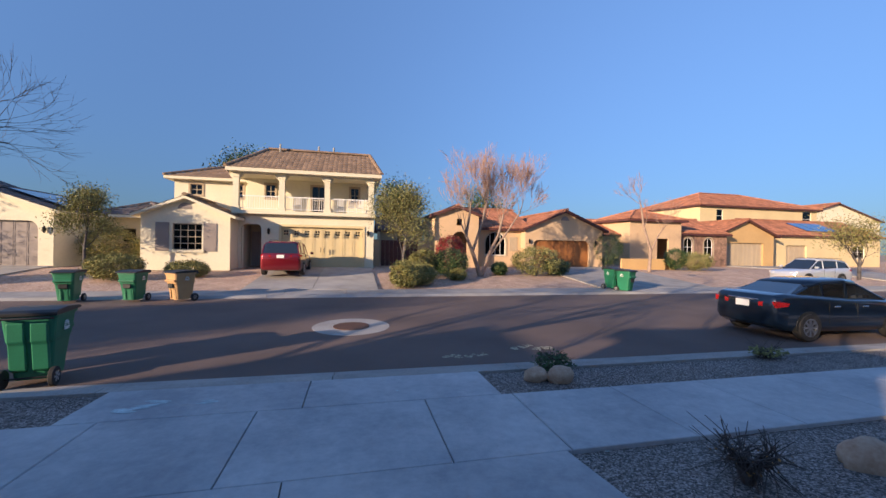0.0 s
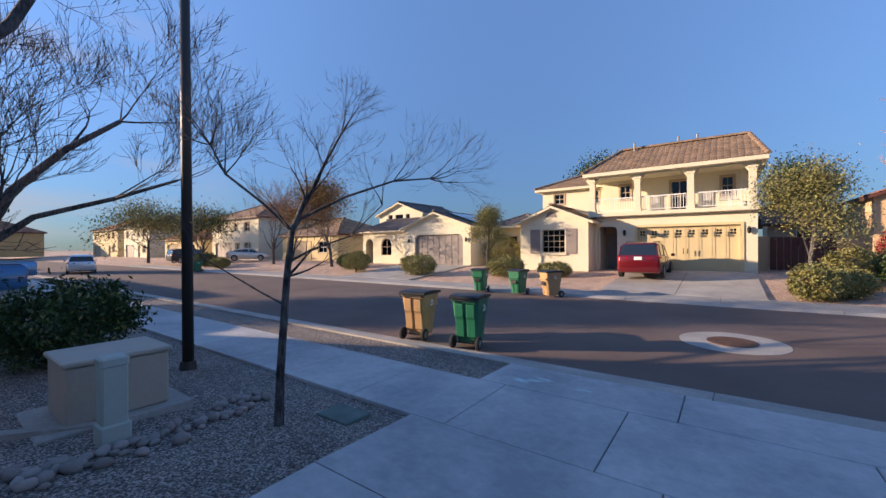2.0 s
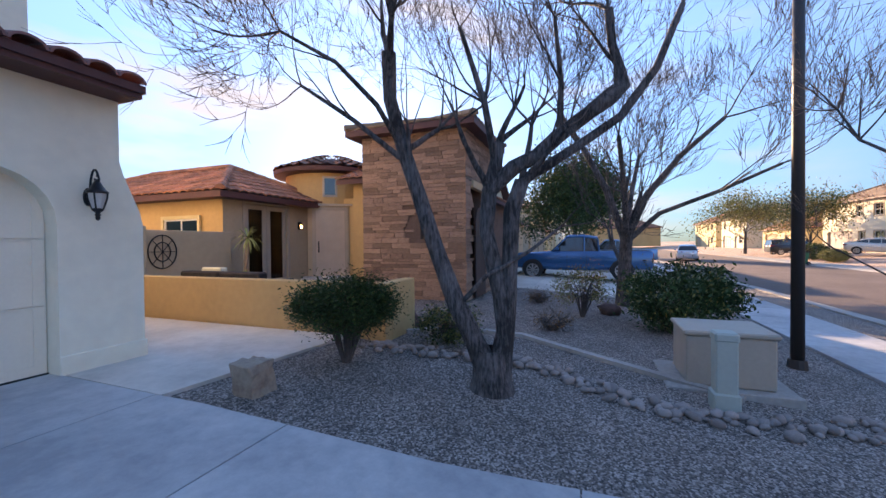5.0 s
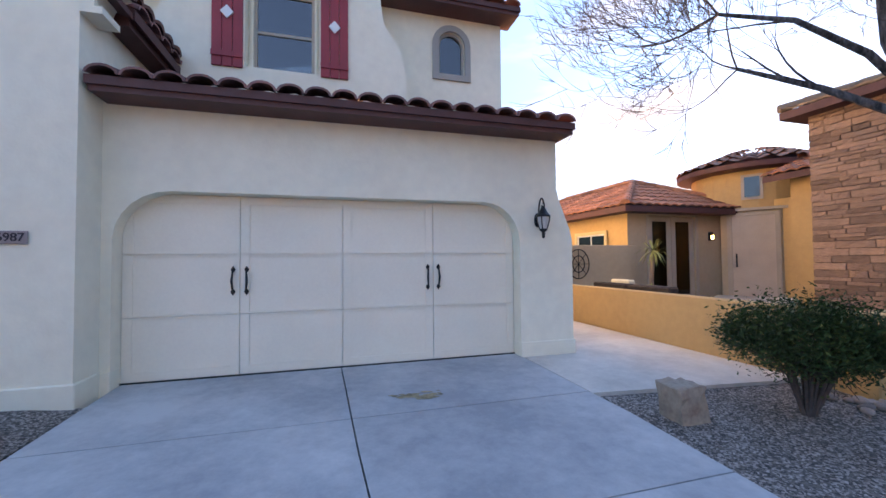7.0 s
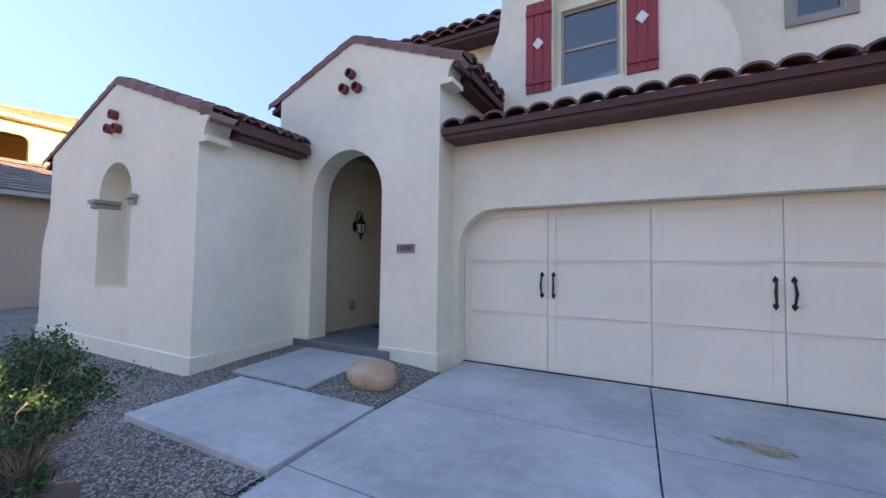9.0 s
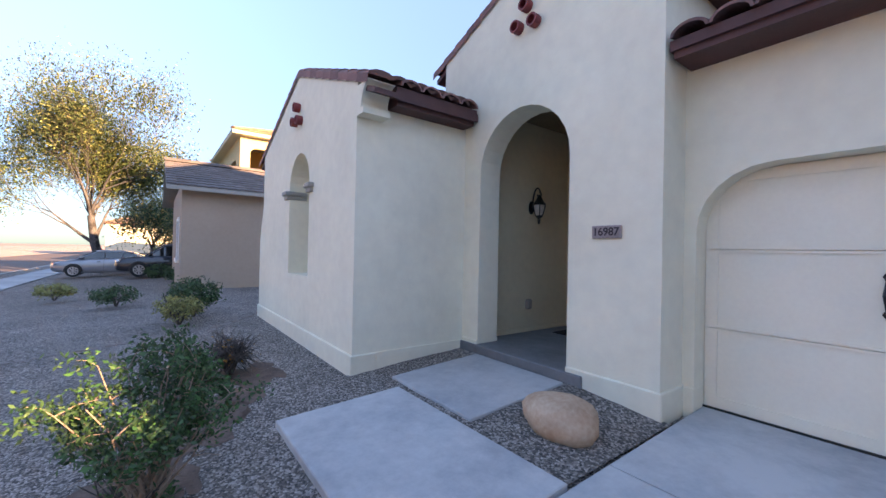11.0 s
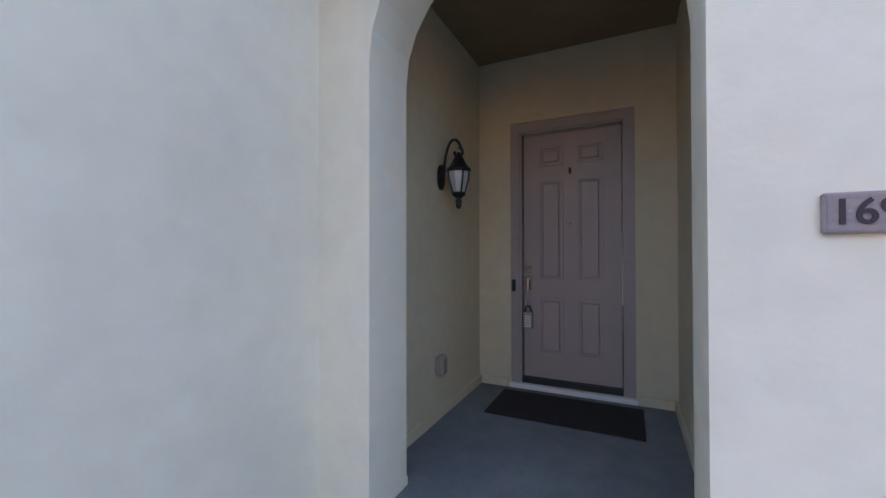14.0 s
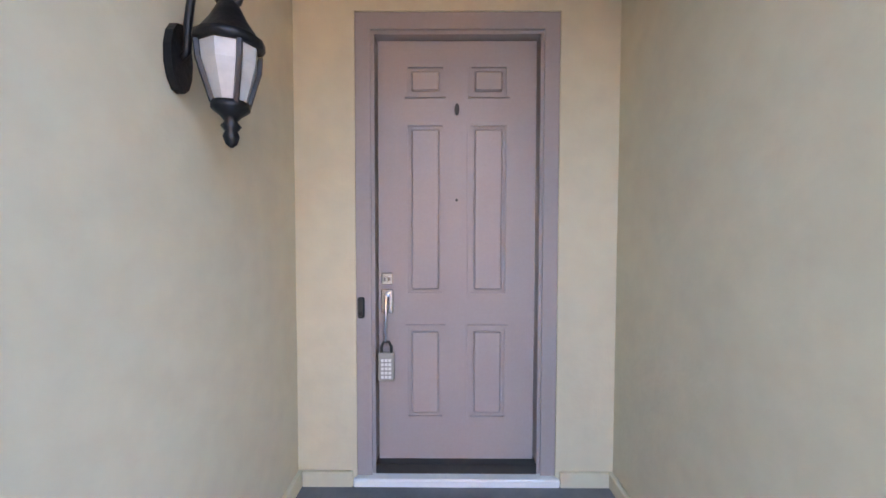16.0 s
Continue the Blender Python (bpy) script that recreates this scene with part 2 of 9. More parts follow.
CONCRETE_WARM = slab_material("pale warm concrete", (0.66, 0.61, 0.54), (0.46, 0.42, 0.37))
KERB = material("kerb concrete", (0.36, 0.34, 0.31), 0.88, 0.15, 1.2, 20, 0.015, 60, obj=0.06)
ASPHALT = material("asphalt", (0.15, 0.105, 0.088), 0.9, 0.16, 0.5, 60, 0.03, 110)
GRAVEL = gravel_material("grey gravel", (0.045, 0.04, 0.036), (0.18, 0.15, 0.13), (0.46, 0.40, 0.36), 62)
GRAVEL_FAR = gravel_material("pink gravel", (0.34, 0.20, 0.13), (0.52, 0.35, 0.25), (0.64, 0.50, 0.40), 25)
GROUND_FAR = material("dry ground", (0.36, 0.27, 0.20), 0.95, 0.15, 0.3, 10)
GLASS = glass_material("window glass", (0.75, 0.8, 0.8), 1.5)
GLASS_SKY = glass_material("reflective window glass", (0.55, 0.6, 0.6), 2.3)
GLASS_DARK = glass_material("tinted glass", (0.10, 0.11, 0.12), 1.5)
CARGLASS_HOUSE = material("dark reflective pane", (0.03, 0.035, 0.04), 0.05, 0.02, coat=1.0)
FROST = material("frosted lamp glass", (0.5, 0.5, 0.48), 0.35, 0.1)
BLIND = material("pale blind", (0.45, 0.42, 0.36), 0.8, 0.05)
STEEL = material("polished steel", (0.7, 0.7, 0.7), 0.18, 0.05, metal=1.0)
BARK = bark_material("dark grey bark", (0.17, 0.155, 0.15), (0.03, 0.025, 0.023))
BARK_PALE = material("pale bark", (0.34, 0.24, 0.18), 0.9, 0.2, 4, 30, 0.03, 35)
TWIG = material("grey twig bark", (0.11, 0.085, 0.075), 0.9, 0.2, 4, 30)
TWIG_PINK = material("pinkish twig bark", (0.40, 0.25, 0.19), 0.9, 0.2, 4, 30)
LEAF = material("dark green leaf", (0.035, 0.085, 0.025), 0.6, 0.2, island=0.5)
LEAF_OLIVE = material("olive leaf", (0.24, 0.235, 0.075), 0.7, 0.2, island=0.5)
LEAF_MID = material("mid green leaf", (0.075, 0.11, 0.03), 0.7, 0.2, island=0.4)
LEAF_YELLOW = material("yellowing leaf", (0.32, 0.25, 0.07), 0.7, 0.2, island=0.5)
LEAF_ORANGE = material("orange leaf", (0.30, 0.14, 0.03), 0.7, 0.2, island=0.4)
LEAF_FRESH = material("fresh green leaf", (0.03, 0.11, 0.022), 0.6, 0.2, island=0.4)
LEAF_RED = material("red blossom", (0.35, 0.02, 0.03), 0.7, 0.2, island=0.4)
BIN_GREEN = material("green plastic", (0.012, 0.17, 0.085), 0.45, 0.1, 3, 40)
BIN_TAN = material("tan plastic", (0.52, 0.31, 0.14), 0.5, 0.1, 3, 40)
LID = material("black plastic", (0.02, 0.022, 0.022), 0.45, 0.2)
RUBBER = material("tyre rubber", (0.02, 0.02, 0.02), 0.8, 0.1)
STONE = material("red ledger stone", (0.36, 0.22, 0.15), 0.9, 0.15, 5, 40, 0.05, 30, obj=0.35)
MORTAR = material("brown mortar", (0.16, 0.10, 0.075), 0.95, 0.15, 5, 40)
BOULDER = material("tan boulder", (0.40, 0.22, 0.13), 0.85, 0.15, 4, 30, 0.02, 18, second=(0.58, 0.42, 0.30))
COBBLE = material("river stone", (0.30, 0.25, 0.225), 0.8, 0.12, 8, 60, 0.01, 40, obj=0.3)
METALBOX = material("beige painted metal", (0.42, 0.36, 0.29), 0.6, 0.06, 2, 20)
BOXGREEN = material("pale green plastic", (0.38, 0.43, 0.38), 0.6, 0.06, 2, 20)
COVER = material("green box lid", (0.10, 0.15, 0.13), 0.7, 0.2, 3, 30)
POLE = material("bronze pole paint", (0.03, 0.026, 0.024), 0.5, 0.1, 4, 30)
MATM = material("dark brown doormat", (0.03, 0.02, 0.02), 0.95, 0.15, 20, 200, 0.04, 200)
PLAQUE = material("carved plaque", (0.34, 0.27, 0.26), 0.8, 0.12, 6, 60, 0.02, 60)
LETTER = material("plaque lettering", (0.05, 0.03, 0.035), 0.7, 0.1)

# ---- helpers ----
BASE = {}


def thing(name, loc, label, category, group="", kind=""):
    ob = new(name)
    ob.location = loc
    ob.empty_display_size = 0.1
    BASE[ob.name] = Vector(loc)
    return tagged(ob, label, category, group, kind)


def mesh_of(bm, name, mats, smooth=False):
    me = bpy.data.meshes.new(name)
    bm.to_mesh(me)
    bm.free()
    for m in mats if isinstance(mats, (list, tuple)) else [mats]:
        me.materials.append(m)
    if smooth:
        me.shade_smooth()
    return me


SPLIT = ("wall", "plinth", "skirting", "fascia", "trim", "window", "corbel", "garden_wall")


def islands(bm):
    """The connected pieces of a mesh, largest first."""
    left, out = set(bm.verts), []
    while left:
        stack, piece = [left.pop()], []
        while stack:
            v = stack.pop()
            piece.append(v)
            for e in v.link_edges:
                w = e.other_vert(v)
                if w in left:
                    left.discard(w)
                    stack.append(w)
        out.append(piece)
    out.sort(key=lambda q: -max((a.co - q[0].co).length for a in q))
    return out


def part(name, bm, mat, parent=None, label="", smooth=False, kind=""):
    """One mesh under a thing or a part, from world places; loose pieces of some kinds become parts of their own."""
    if name in SPLIT and parent:
        pieces = islands(bm)
        if len(pieces) > 1:
            first = None
            for q in pieces:
                one, number = bmesh.new(), {}
                for v in q:
                    number[v] = one.verts.new(v.co)
                for face in {f for v in q for f in v.link_faces}:
                    one.faces.new([number[v] for v in face.verts])
                if name == "window" and first:
                    piece_part("glazing_bar", one, mat, first)
                else:
                    made = piece_part(name, one, mat, parent, label, smooth, kind)
                    first = first or made
            bm.free()
            return first
    return piece_part(name, bm, mat, parent, label, smooth, kind)


def piece_part(name, bm, mat, parent=None, label="", smooth=False, kind=""):
    base = BASE[parent.name] if parent else Vector((0, 0, 0))
    bmesh.ops.translate(bm, verts=bm.verts, vec=-base)
    ob = new(name, mesh_of(bm, name, mat, smooth))
    ob.parent = parent
    BASE[ob.name] = base
    return tagged(ob, label, kind=kind)


def structure(name, bm, mat, label="", category="", smooth=False):
    ob = new(name, mesh_of(bm, name, mat, smooth))
    BASE[ob.name] = Vector((0, 0, 0))
    return tagged(ob, label, category or name, kind="structure")


def box(bm, x0, x1, y0, y1, z0, z1, bevel=0.0):
    vs = [bm.verts.new(p) for p in ((x0, y0, z0), (x1, y0, z0), (x1, y1, z0), (x0, y1, z0), (x0, y0, z1), (x1, y0, z1), (x1, y1, z1), (x0, y1, z1))]
    fs = [bm.faces.new([vs[i] for i in f]) for f in ((0, 3, 2, 1), (4, 5, 6, 7), (0, 1, 5, 4), (1, 2, 6, 5), (2, 3, 7, 6), (3, 0, 4, 7))]
    if bevel:
        bmesh.ops.bevel(bm, geom=list({e for f in fs for e in f.edges}), offset=bevel, segments=1, affect="EDGES")
    return vs


def prism(bm, pts, way):
    """The flat polygon pts (in 3D), pushed along way."""
    way = Vector(way)
    a = [bm.verts.new(p) for p in pts]
    b = [bm.verts.new(Vector(p) + way) for p in pts]
    bm.faces.new(a)
    bm.faces.new(b[::-1])
    for i in range(len(a)):
        j = (i + 1) % len(a)
        bm.faces.new((a[j], a[i], b[i], b[j]))
    bmesh.ops.recalc_face_normals(bm, faces=list({f for v in a + b for f in v.link_faces}))


def plate(bm, loops, o, u, n, thick):
    """An upright wall: outline and holes as (along, up) points from o along u, its face towards n."""
    from mathutils.geometry import tessellate_polygon
    o, u, n = Vector(o), Vector(u), Vector(n)
    flat = [p for loop in loops for p in loop]
    tris = tessellate_polygon([[Vector((a, b, 0)) for a, b in loop] for loop in loops])
    front = [bm.verts.new(o + u * a + Vector((0, 0, b))) for a, b in flat]
    back = [bm.verts.new(v.co - n * thick) for v in front]
    made = []
    for t in tris:
        try:
            made.append(bm.faces.new([front[i] for i in t]))
            made.append(bm.faces.new([back[i] for i in t[::-1]]))
        except ValueError:
            pass
    k = 0
    for loop in loops:
        m = len(loop)
        for i in range(m):
            j = (i + 1) % m
            made.append(bm.faces.new((front[k + i], front[k + j], back[k + j], back[k + i])))
        k += m
    bmesh.ops.recalc_face_normals(bm, faces=made)


def rect(x0, x1, z0, z1):
    return [(x0, z0), (x1, z0), (x1, z1), (x0, z1)]


def arch(x0, x1, z0, z1, r=None, n=8):
    """An opening with rounded top corners of radius r; a half circle without r."""
    r = r or (x1 - x0) / 2
    pts = [(x0, z0), (x1, z0)]
    pts += [(x1 - r + r * math.cos(a), z1 - r + r * math.sin(a)) for a in np.linspace(0, math.pi / 2, n)]
    pts += [(x0 + r + r * math.cos(a), z1 - r + r * math.sin(a)) for a in np.linspace(math.pi / 2, math.pi, n)]
    out = []
    for p in pts:
        if not out or (Vector(p) - Vector(out[-1])).length > 1e-4:
            out.append(p)
    return out


def tube(bm, pts, radii, n=6, cap=True):
    """A round bar through the points."""
    rings = []
    for i, p in enumerate(pts):
        p = Vector(p)
        d = (Vector(pts[min(i + 1, len(pts) - 1)]) - Vector(pts[max(i - 1, 0)])).normalized()
        a = d.orthogonal().normalized() if not rings else (last - d * last.dot(d)).normalized()
        last = a
        b = d.cross(a)
        r = radii[i] if isinstance(radii, (list, tuple)) else radii
        rings.append([bm.verts.new(p + (a * math.cos(2 * math.pi * k / n) + b * math.sin(2 * math.pi * k / n)) * r) for k in range(n)])
    for q, s in zip(rings, rings[1:]):
        for k in range(n):
            bm.faces.new((q[k], q[(k + 1) % n], s[(k + 1) % n], s[k]))
    if cap:
        bm.faces.new(rings[0][::-1])
        bm.faces.new(rings[-1])


def lathe(bm, centre, rows, n=14):
    """Rows of (radius, height) turned round an upright axis."""
    c = Vector(centre)
    rings = [[bm.verts.new(c + Vector((r * math.cos(2 * math.pi * k / n), r * math.sin(2 * math.pi * k / n), h))) for k in range(n)] for r, h in rows]
    for q, s in zip(rings, rings[1:]):
        for k in range(n):
            bm.faces.new((q[k], q[(k + 1) % n], s[(k + 1) % n], s[k]))
    bm.faces.new(rings[0][::-1])
    bm.faces.new(rings[-1])


def blob(bm, centre, size, rough=0.15, sub=2, seed=0, flat=0.0):
    """An uneven stone."""
    made = bmesh.ops.create_icosphere(bm, subdivisions=sub, radius=1)["verts"]
    off = Vector((seed * 3.1, seed * 1.7, seed))
    for v in made:
        k = 1 + rough * 2 * noise.noise(v.co * 1.3 + off) + rough * noise.noise(v.co * 3.1 + off)
        v.co = Vector([centre[i] + v.co[i] * size[i] * k for i in range(3)])


# ---- roofs ----
def tile_roof(bm, o, u, up, length, reach, pitch=0.30, course=0.42, high=0.05, seg=6):
    """Barrel tiles on a slope: columns along the eave u from o, each up the slope by reach(s), in stepped courses."""
    o, u, up = Vector(o), Vector(u).normalized(), Vector(up).normalized()
    nrm = u.cross(up)
    if nrm.z < 0:
        nrm = -nrm
    cols = max(1, round(length / pitch))
    pitch = length / cols
    for c in range(cols):
        s0 = c * pitch
        lo, hi = reach(s0 + pitch / 2)
        if hi - lo < 0.05:
            continue
        k = int(math.floor(lo / course))
        while k * course < hi:
            a, b = max(lo, k * course), min(hi, (k + 1) * course + 0.04)
            rows = []
            for d, lift in ((a, 0.035), (b, 0.0)):
                rows.append([bm.verts.new(o + u * (s0 + pitch * q / seg) + up * d + nrm * (lift + high * (abs(math.sin(math.pi * q / seg)) ** 0.8))) for q in range(seg + 1)])
            for q in range(seg):
                bm.faces.new((rows[0][q], rows[0][q + 1], rows[1][q + 1], rows[1][q]))
            low = [bm.verts.new(v.co - nrm * 0.04) for v in rows[0]]
            for q in range(seg):
                bm.faces.new((low[q], low[q + 1], rows[0][q + 1], rows[0][q]))
            k += 1


def ridge(bm, a, b, r=0.1, step=0.4):
    """Half round ridge tiles from a to b."""
    a, b = Vector(a), Vector(b)
    n = max(1, round((b - a).length / step))
    d = (b - a).normalized()
    side = d.cross(Vector((0, 0, 1))).normalized()
    upw = side.cross(d)
    for i in range(n):
        p, q = a.lerp(b, i / n), a.lerp(b, (i + 1.08) / n)
        rows = [[bm.verts.new(c + side * (w * math.cos(t)) + upw * (w * math.sin(t) - 0.02)) for t in np.linspace(0, math.pi, 6)] for c, w in ((p, r * 1.12), (q, r))]
        for k in range(5):
            bm.faces.new((rows[0][k], rows[0][k + 1], rows[1][k + 1], rows[1][k]))
        bm.faces.new(rows[0])


def slab_under(bm, pts, thick=0.12):
    prism(bm, pts, (0, 0, -thick))


def gable_roof(parent, mat, x0, x1, y0, y1, z, rise, along="y", fascia=FASCIA, over=0.4, coarse=1.0, label=""):
    """A two-sided tiled roof over a block whose walls end at z. along: the way of its ridge."""
    high = 0.05 if mat in (TILE_RED, TILE_FIELD) else 0.018
    bm, base = bmesh.new(), bmesh.new()
    X0, X1, Y0, Y1 = x0 - over, x1 + over, y0 - over, y1 + over
    if along == "y":
        half = (X1 - X0) / 2
        slope = rise / ((x1 - x0) / 2)
        ze, zr = z - over * slope, z + rise
        xm = (x0 + x1) / 2
        L = math.hypot(half, zr - ze)
        tile_roof(bm, (X0, Y0, ze), (0, 1, 0), (half, 0, zr - ze), Y1 - Y0, lambda s: (0, L), 0.3 * coarse, 0.42 * coarse, high)
        tile_roof(bm, (X1, Y0, ze), (0, 1, 0), (-half, 0, zr - ze), Y1 - Y0, lambda s: (0, L), 0.3 * coarse, 0.42 * coarse, high)
        ridge(bm, (xm, Y0, zr + 0.05), (xm, Y1, zr + 0.05), 0.13)
        prism(base, [(X0, Y0, ze - 0.01), (xm, Y0, zr - 0.01), (X1, Y0, ze - 0.01), (X1, Y0, ze - 0.15), (xm, Y0, zr - 0.15), (X0, Y0, ze - 0.15)], (0, Y1 - Y0, 0))
    else:
        half = (Y1 - Y0) / 2
        slope = rise / ((y1 - y0) / 2)
        ze, zr = z - over * slope, z + rise
        ym = (y0 + y1) / 2
        L = math.hypot(half, zr - ze)
        tile_roof(bm, (X0, Y0, ze), (1, 0, 0), (0, half, zr - ze), X1 - X0, lambda s: (0, L), 0.3 * coarse, 0.42 * coarse, high)
        tile_roof(bm, (X0, Y1, ze), (1, 0, 0), (0, -half, zr - ze), X1 - X0, lambda s: (0, L), 0.3 * coarse, 0.42 * coarse, high)
        ridge(bm, (X0, ym, zr + 0.05), (X1, ym, zr + 0.05), 0.13)
        prism(base, [(X0, Y0, ze - 0.01), (X0, ym, zr - 0.01), (X0, Y1, ze - 0.01), (X0, Y1, ze - 0.15), (X0, ym, zr - 0.15), (X0, Y0, ze - 0.15)], (X1 - X0, 0, 0))
    r = part("roof", bm, mat, parent, label)
    part("fascia", base, fascia, r)
    return r


def hip_roof(parent, mat, x0, x1, y0, y1, z, slope=0.42, fascia=FASCIA, over=0.45, coarse=1.0, label=""):
    """A four-sided tiled roof."""
    bm, base = bmesh.new(), bmesh.new()
    X0, X1, Y0, Y1 = x0 - over, x1 + over, y0 - over, y1 + over
    ze = z
    w, d = X1 - X0, Y1 - Y0
    h = min(w, d) / 2
    f = math.hypot(1, slope)
    args = dict(pitch=0.3 * coarse, course=0.42 * coarse, high=0.05 if mat in (TILE_RED, TILE_FIELD) else 0.018)
    for o, u, up, length in (((X0, Y0), (1, 0), (0, 1), w), ((X1, Y1), (-1, 0), (0, -1), w), ((X1, Y0), (0, 1), (-1, 0), d), ((X0, Y1), (0, -1), (1, 0), d)):
        tile_roof(bm, (*o, ze), (*u, 0), (*up, slope), length, lambda s, n=length: (0, min(s, n - s, h) * f), **args)
    zr = ze + h * slope
    if w > d:
        a, b = (X0 + h, (Y0 + Y1) / 2, zr), (X1 - h, (Y0 + Y1) / 2, zr)
        ends = ((a, (X0, Y0, ze)), (a, (X0, Y1, ze)), (b, (X1, Y0, ze)), (b, (X1, Y1, ze)))
    else:
        a, b = ((X0 + X1) / 2, Y0 + h, zr), ((X0 + X1) / 2, Y1 - h, zr)
        ends = ((a, (X0, Y0, ze)), (a, (X1, Y0, ze)), (b, (X0, Y1, ze)), (b, (X1, Y1, ze)))
    if (Vector(a) - Vector(b)).length > 0.2:
        ridge(bm, Vector(a) + Vector((0, 0, 0.05)), Vector(b) + Vector((0, 0, 0.05)), 0.13)
    for p, q in ends:
        ridge(bm, Vector(q) + Vector((0, 0, 0.05)), Vector(p) + Vector((0, 0, 0.05)), 0.12)
    bv = [base.verts.new(p) for p in ((X0, Y0, ze - 0.01), (X1, Y0, ze - 0.01), (X1, Y1, ze - 0.01), (X0, Y1, ze - 0.01))]
    lv = [base.verts.new(v.co + Vector((0, 0, -0.16))) for v in bv]
    A, B = base.verts.new(Vector(a) - Vector((0, 0, 0.02))), base.verts.new(Vector(b) - Vector((0, 0, 0.019)))
    if w > d:
        for fset in ((bv[0], bv[1], B, A), (bv[1], bv[2], B), (bv[2], bv[3], A, B), (bv[3], bv[0], A)):
            base.faces.new(fset)
    else:
        for fset in ((bv[0], bv[1], A), (bv[1], bv[2], B, A), (bv[2], bv[3], B), (bv[3], bv[0], A, B)):
            base.faces.new(fset)
    base.faces.new(lv[::-1])
    for i in range(4):
        base.faces.new((bv[i], lv[i], lv[(i + 1) % 4], bv[(i + 1) % 4]))
    r = part("roof", bm, mat, parent, label)
    part("fascia", base, fascia, r)
    return r


# ---- walls with openings ----
def block(parent, mat, x0, x1, y0, y1, z0, z1, holes=(), front=-1, gable=0.0, gable_way="y", t=0.22, side_holes=None, label=""):
    """The four walls of a block; holes in the front wall (front: -1 it faces -y, 1 it faces +y), from x0. gable: its rise."""
    bm = bmesh.new()
    w, d = x1 - x0, y1 - y0
    top = [(0, z0), (w, z0), (w, z1)] + ([(w / 2, z1 + gable)] if gable and gable_way == "y" else []) + [(0, z1)]
    side = [(0, z0), (d, z0), (d, z1)] + ([(d / 2, z1 + gable)] if gable and gable_way == "x" else []) + [(0, z1)]
    yf, yb = (y0, y1) if front < 0 else (y1, y0)
    ground, air = [], []
    for h in holes:
        (ground if min(p[1] for p in h) <= z0 + 0.001 else air).append(h)
    outline = list(top)
    # openings that reach the ground are notches in the outline
    for h in sorted(ground, key=lambda h: -max(p[0] for p in h)):
        pts = [p for p in h if p[1] > z0 + 0.001]
        xs = sorted({round(p[0], 5) for p in h})
        chain = [(xs[0], z0)] + sorted(pts, key=lambda p: 0)[::-1] + [(xs[-1], z0)]
        outline[1:1] = chain
    plate(bm, [outline] + air, (x0, yf, 0), (1, 0, 0), (0, front, 0), t)
    plate(bm, [top], (x0, yb, 0), (1, 0, 0), (0, -front, 0), t)
    inner0, inner1 = y0 + t, y1 - t
    sd = [(0, z0), (d - 2 * t, z0), (d - 2 * t, z1)] + ([((d - 2 * t) / 2, z1 + gable)] if gable and gable_way == "x" else []) + [(0, z1)]
    plate(bm, [sd] + list((side_holes or {}).get("w", ())), (x0, inner0, 0), (0, 1, 0), (-1, 0, 0), t)
    plate(bm, [sd] + list((side_holes or {}).get("e", ())), (x1, inner0, 0), (0, 1, 0), (1, 0, 0), t)
    return part("wall", bm, mat, parent, label)


def ring_frame(bm, hole, o, u, n, wide, proud, deep):
    """A surround along the outline of a hole."""
    c = Vector((sum(p[0] for p in hole) / len(hole), sum(p[1] for p in hole) / len(hole)))
    out = []
    m = len(hole)
    for i in range(m):
        p, a, b = Vector(hole[i]), Vector(hole[i - 1]), Vector(hole[(i + 1) % m])
        e1, e2 = (p - a).normalized(), (b - p).normalized()
        n1, n2 = Vector((e1.y, -e1.x)), Vector((e2.y, -e2.x))
        k = (n1 + n2) / max(0.3, 1 + n1.dot(n2))
        if (p + k * 0.01 - c).length < (p - c).length:
            k = -k
        out.append(tuple(p + k * wide))
    plate(bm, [out, hole], Vector(o) + Vector(n) * proud, u, n, proud + deep)


